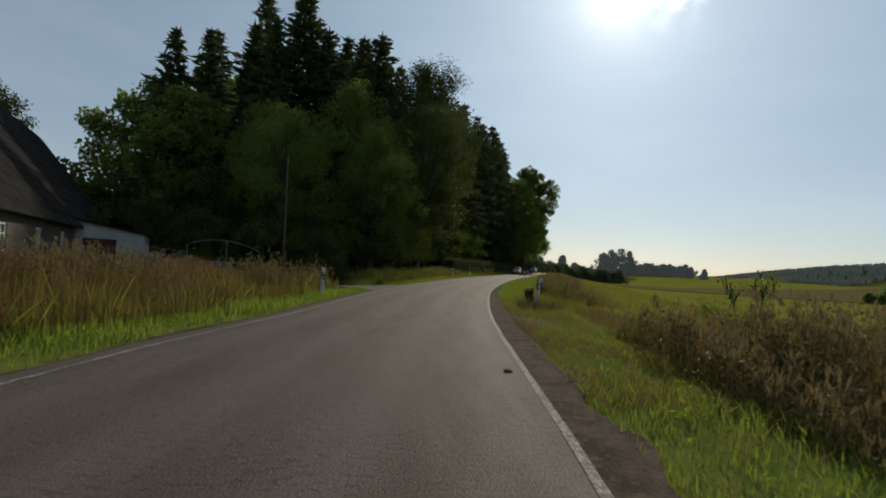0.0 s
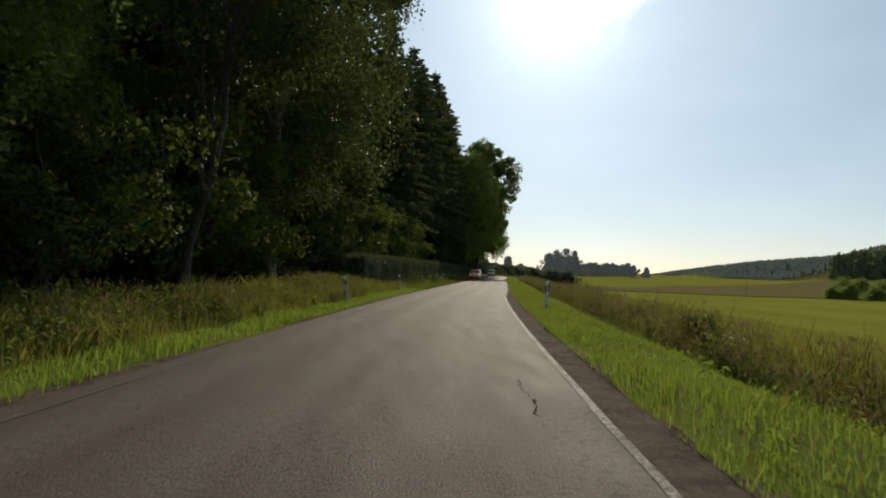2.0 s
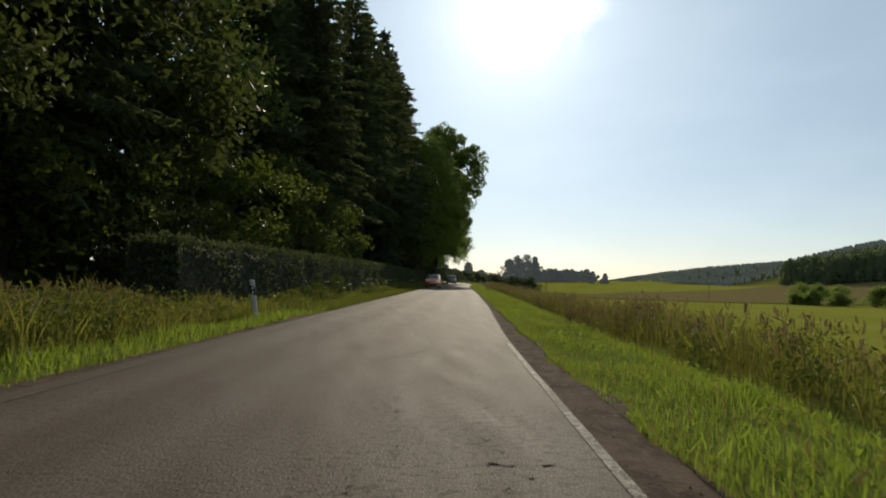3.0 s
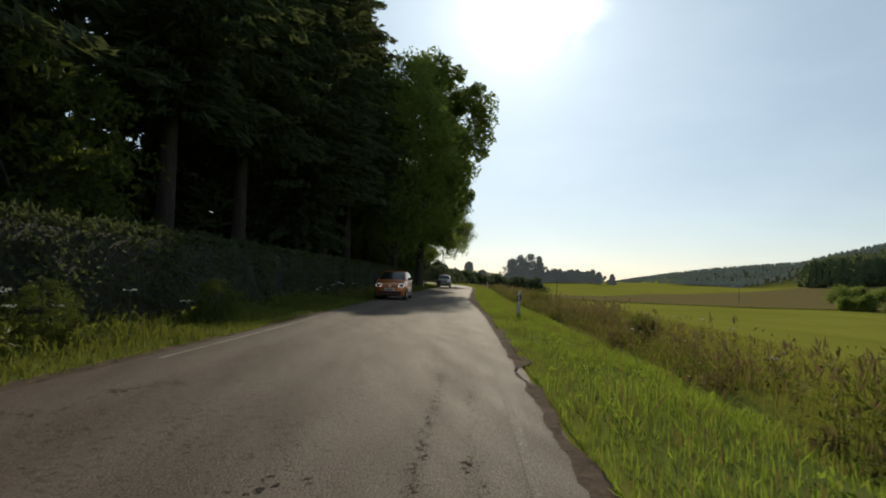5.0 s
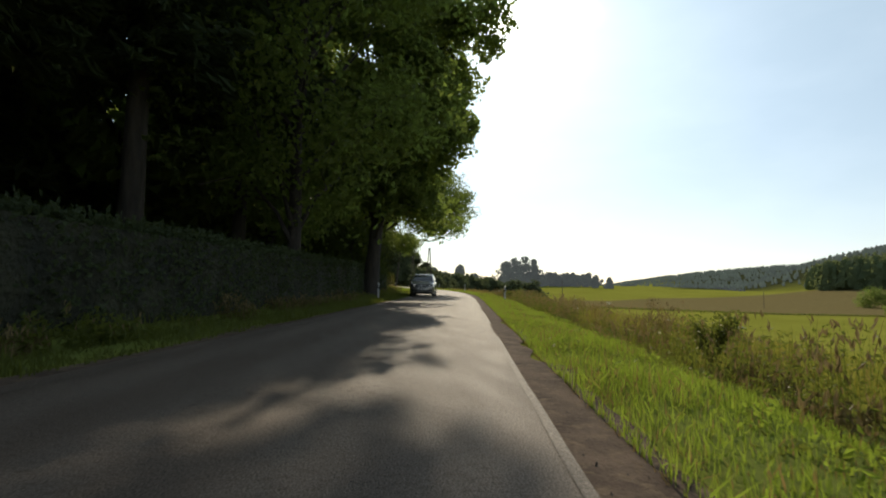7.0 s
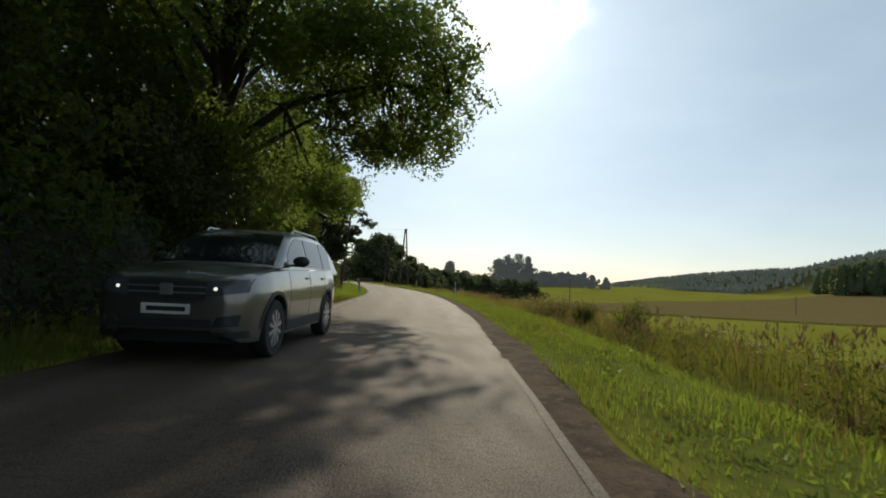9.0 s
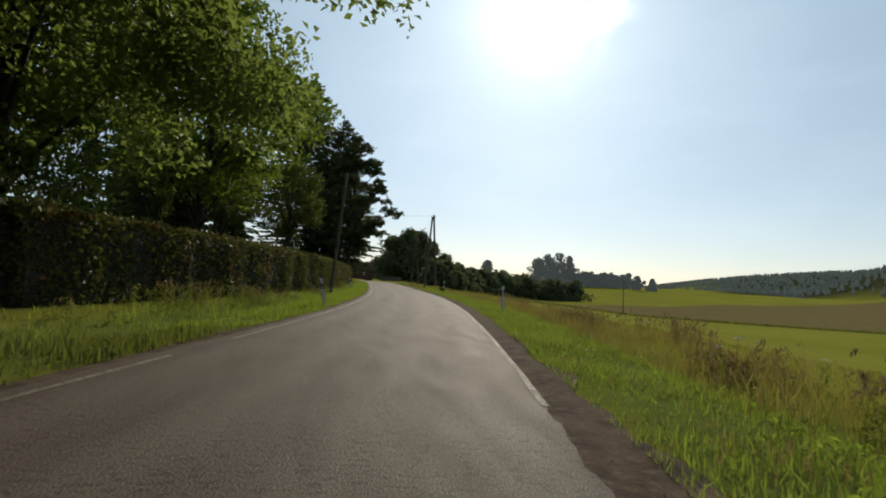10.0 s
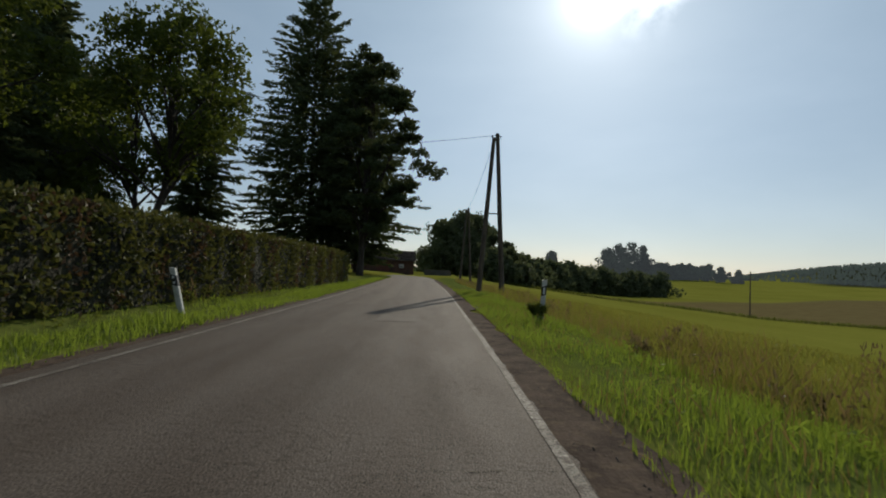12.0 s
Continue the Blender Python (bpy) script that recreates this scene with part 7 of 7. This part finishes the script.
            cpart("light_ring", bm, M_DRL, lamp, "glowing daytime light ring")
        else:
            x, z = S["bulb"]
            h = tree.ray_cast(Vector((s * x, -9.0, z)), Vector((0, 1, 0)))
            bm = bmesh.new()
            bmesh.ops.create_uvsphere(bm, u_segments=12, v_segments=8, radius=0.02, matrix=Matrix.Translation(h[0] + Vector((0, -0.008, 0))))
            cpart("bulb_lens", bm, M_DRL, lamp, "glowing headlight lens")
        for nm, qq, mat_, lb, out in S["front_pairs"]:
            q = [(s * x, z) for x, z in qq]
            front(nm, q if s > 0 else q[::-1], mat_, lb, out)
    rect = lambda x0, x1, z0, z1: [(x0, z0), (x1, z0), (x1, z1), (x0, z1)]
    for nm, q, mat_, lb, out in S["front"]:
        front(nm, rect(*q), mat_, lb, out)
    return c


HATCH = dict(L=3.7, W=1.72, r=0.31, spokes=5, axles=(0.62, 3.16), clad=False, mirror_at=0.42,
             body=[(0.0, 0.3, 0.66, 0.6), (0.03, 0.24, 0.72, 0.76), (0.12, 0.2, 0.82, 0.9), (0.3, 0.19, 0.91, 0.97), (0.55, 0.19, 0.97, 1.0), (0.95, 0.19, 1.03, 1.0), (1.8, 0.19, 1.05, 1.0), (2.8, 0.2, 1.07, 1.0), (3.35, 0.24, 1.06, 0.97), (3.62, 0.32, 0.98, 0.88), (3.7, 0.4, 0.88, 0.76)],
             cabin=(0.72, 1.6, 2.85, 3.6, 1.03, 1.56, 0.93, 0.75), roof=[(0.72, 1.0), (0.95, 1.13), (1.3, 1.36), (1.6, 1.5), (1.9, 1.56), (2.4, 1.57), (2.85, 1.54), (3.2, 1.42), (3.5, 1.18), (3.6, 1.02)],
             glass=[(1.18, 1.98), (2.06, 2.86)], handles=(1.85,), seams=(1.1, 2.02, 2.9), sill=(0.24, 0.36),
             lamp=[(0.44, 0.69), (0.74, 0.72), (0.76, 0.86), (0.48, 0.83)], ring=(0.14, 0.075),
             front_pairs=[("grille_wing", [(0.07, 0.735), (0.42, 0.72), (0.42, 0.76), (0.07, 0.775)], M_TRIM, "narrow black grille bar", 0.012)],
             front=[("badge", (-0.05, 0.05, 0.69, 0.82), M_ALLOY, "plain chrome badge", 0.03), ("number_plate", (-0.26, 0.26, 0.5, 0.61), M_PLATE, "pale number plate", 0.02),
                    ("plate_bar", (-0.2, 0.22, 0.53, 0.58), M_TRIM, "dark bar on the plate", 0.026), ("lower_grille", (-0.6, 0.6, 0.29, 0.46), M_TRIM, "wide black lower grille", 0.012)])
SUV = dict(L=4.43, W=1.82, r=0.35, spokes=10, axles=(0.88, 3.48), clad=True, mirror_at=0.55,
           body=[(0.0, 0.38, 0.84, 0.68), (0.03, 0.3, 0.9, 0.8), (0.12, 0.25, 0.96, 0.9), (0.3, 0.24, 1.01, 0.96), (0.65, 0.24, 1.06, 1.0), (1.15, 0.24, 1.1, 1.0), (2.2, 0.25, 1.12, 1.0), (3.4, 0.26, 1.14, 1.0), (4.0, 0.3, 1.14, 0.97), (4.36, 0.38, 1.06, 0.9), (4.43, 0.46, 0.95, 0.82)],
           cabin=(1.0, 1.85, 3.7, 4.36, 1.1, 1.66, 0.93, 0.76), roof=[(1.0, 1.07), (1.2, 1.19), (1.55, 1.43), (1.85, 1.6), (2.15, 1.66), (2.7, 1.68), (3.5, 1.65), (3.8, 1.58), (4.15, 1.38), (4.36, 1.1)],
           glass=[(1.45, 2.32), (2.4, 3.22), (3.3, 3.86)], handles=(2.2, 3.1), seams=(1.4, 2.36, 3.25), sill=(0.28, 0.42),
           lamp=[(0.42, 0.74), (0.82, 0.8), (0.83, 0.95), (0.45, 0.9)], ring=None, bulb=(0.53, 0.83),
           front_pairs=[("fog_recess", [(0.5, 0.42), (0.76, 0.43), (0.78, 0.56), (0.56, 0.53)], M_TRIM, "black fog lamp recess", 0.01), ("fog_lamp", [(0.64, 0.45), (0.71, 0.45), (0.71, 0.52), (0.64, 0.52)], M_LAMP, "fog lamp", 0.022),
                        ("bumper_corner", [(0.5, 0.28), (0.83, 0.3), (0.83, 0.38), (0.5, 0.36)], M_TRIM, "black bumper corner", 0.014)],
           front=[("grille", (-0.42, 0.42, 0.72, 0.9), M_TRIM, "black slatted grille", 0.008), ("chrome_strip", (-0.42, 0.42, 0.775, 0.787), M_ALLOY, "chrome grille strip", 0.016), ("chrome_strip", (-0.42, 0.42, 0.84, 0.852), M_ALLOY, "chrome grille strip", 0.016),
                  ("badge", (-0.065, 0.065, 0.755, 0.875), M_ALLOY, "plain chrome badge", 0.03), ("number_plate", (-0.26, 0.26, 0.55, 0.66), M_PLATE, "pale number plate", 0.02),
                  ("plate_bar", (-0.2, 0.22, 0.58, 0.63), M_TRIM, "dark bar on the plate", 0.026), ("lower_grille", (-0.5, 0.5, 0.28, 0.5), M_TRIM, "wide black lower bumper", 0.012)])
car("orange_hatchback", "small orange hatchback with lit lamps on the road", (19.2, 108.9, 0.0), -15.5, M_ORANGE, HATCH)
suv = car("silver_suv", "silver-grey compact SUV with roof rails on the road", (31.3, 148.6, 0.0), -16.0, M_SILVER, SUV)
for s in (1, -1):
    sp = Soup()
    sp.tube([(s * 0.64, 2.05 - 2.215, 1.6), (s * 0.64, 2.2 - 2.215, 1.685), (s * 0.64, 3.4 - 2.215, 1.69), (s * 0.64, 3.75 - 2.215, 1.56)], [0.016] * 4, 6)
    piece("roof_rail", sp.mesh("roof_rail", [M_ALLOY], True), suv, "silver roof rail")
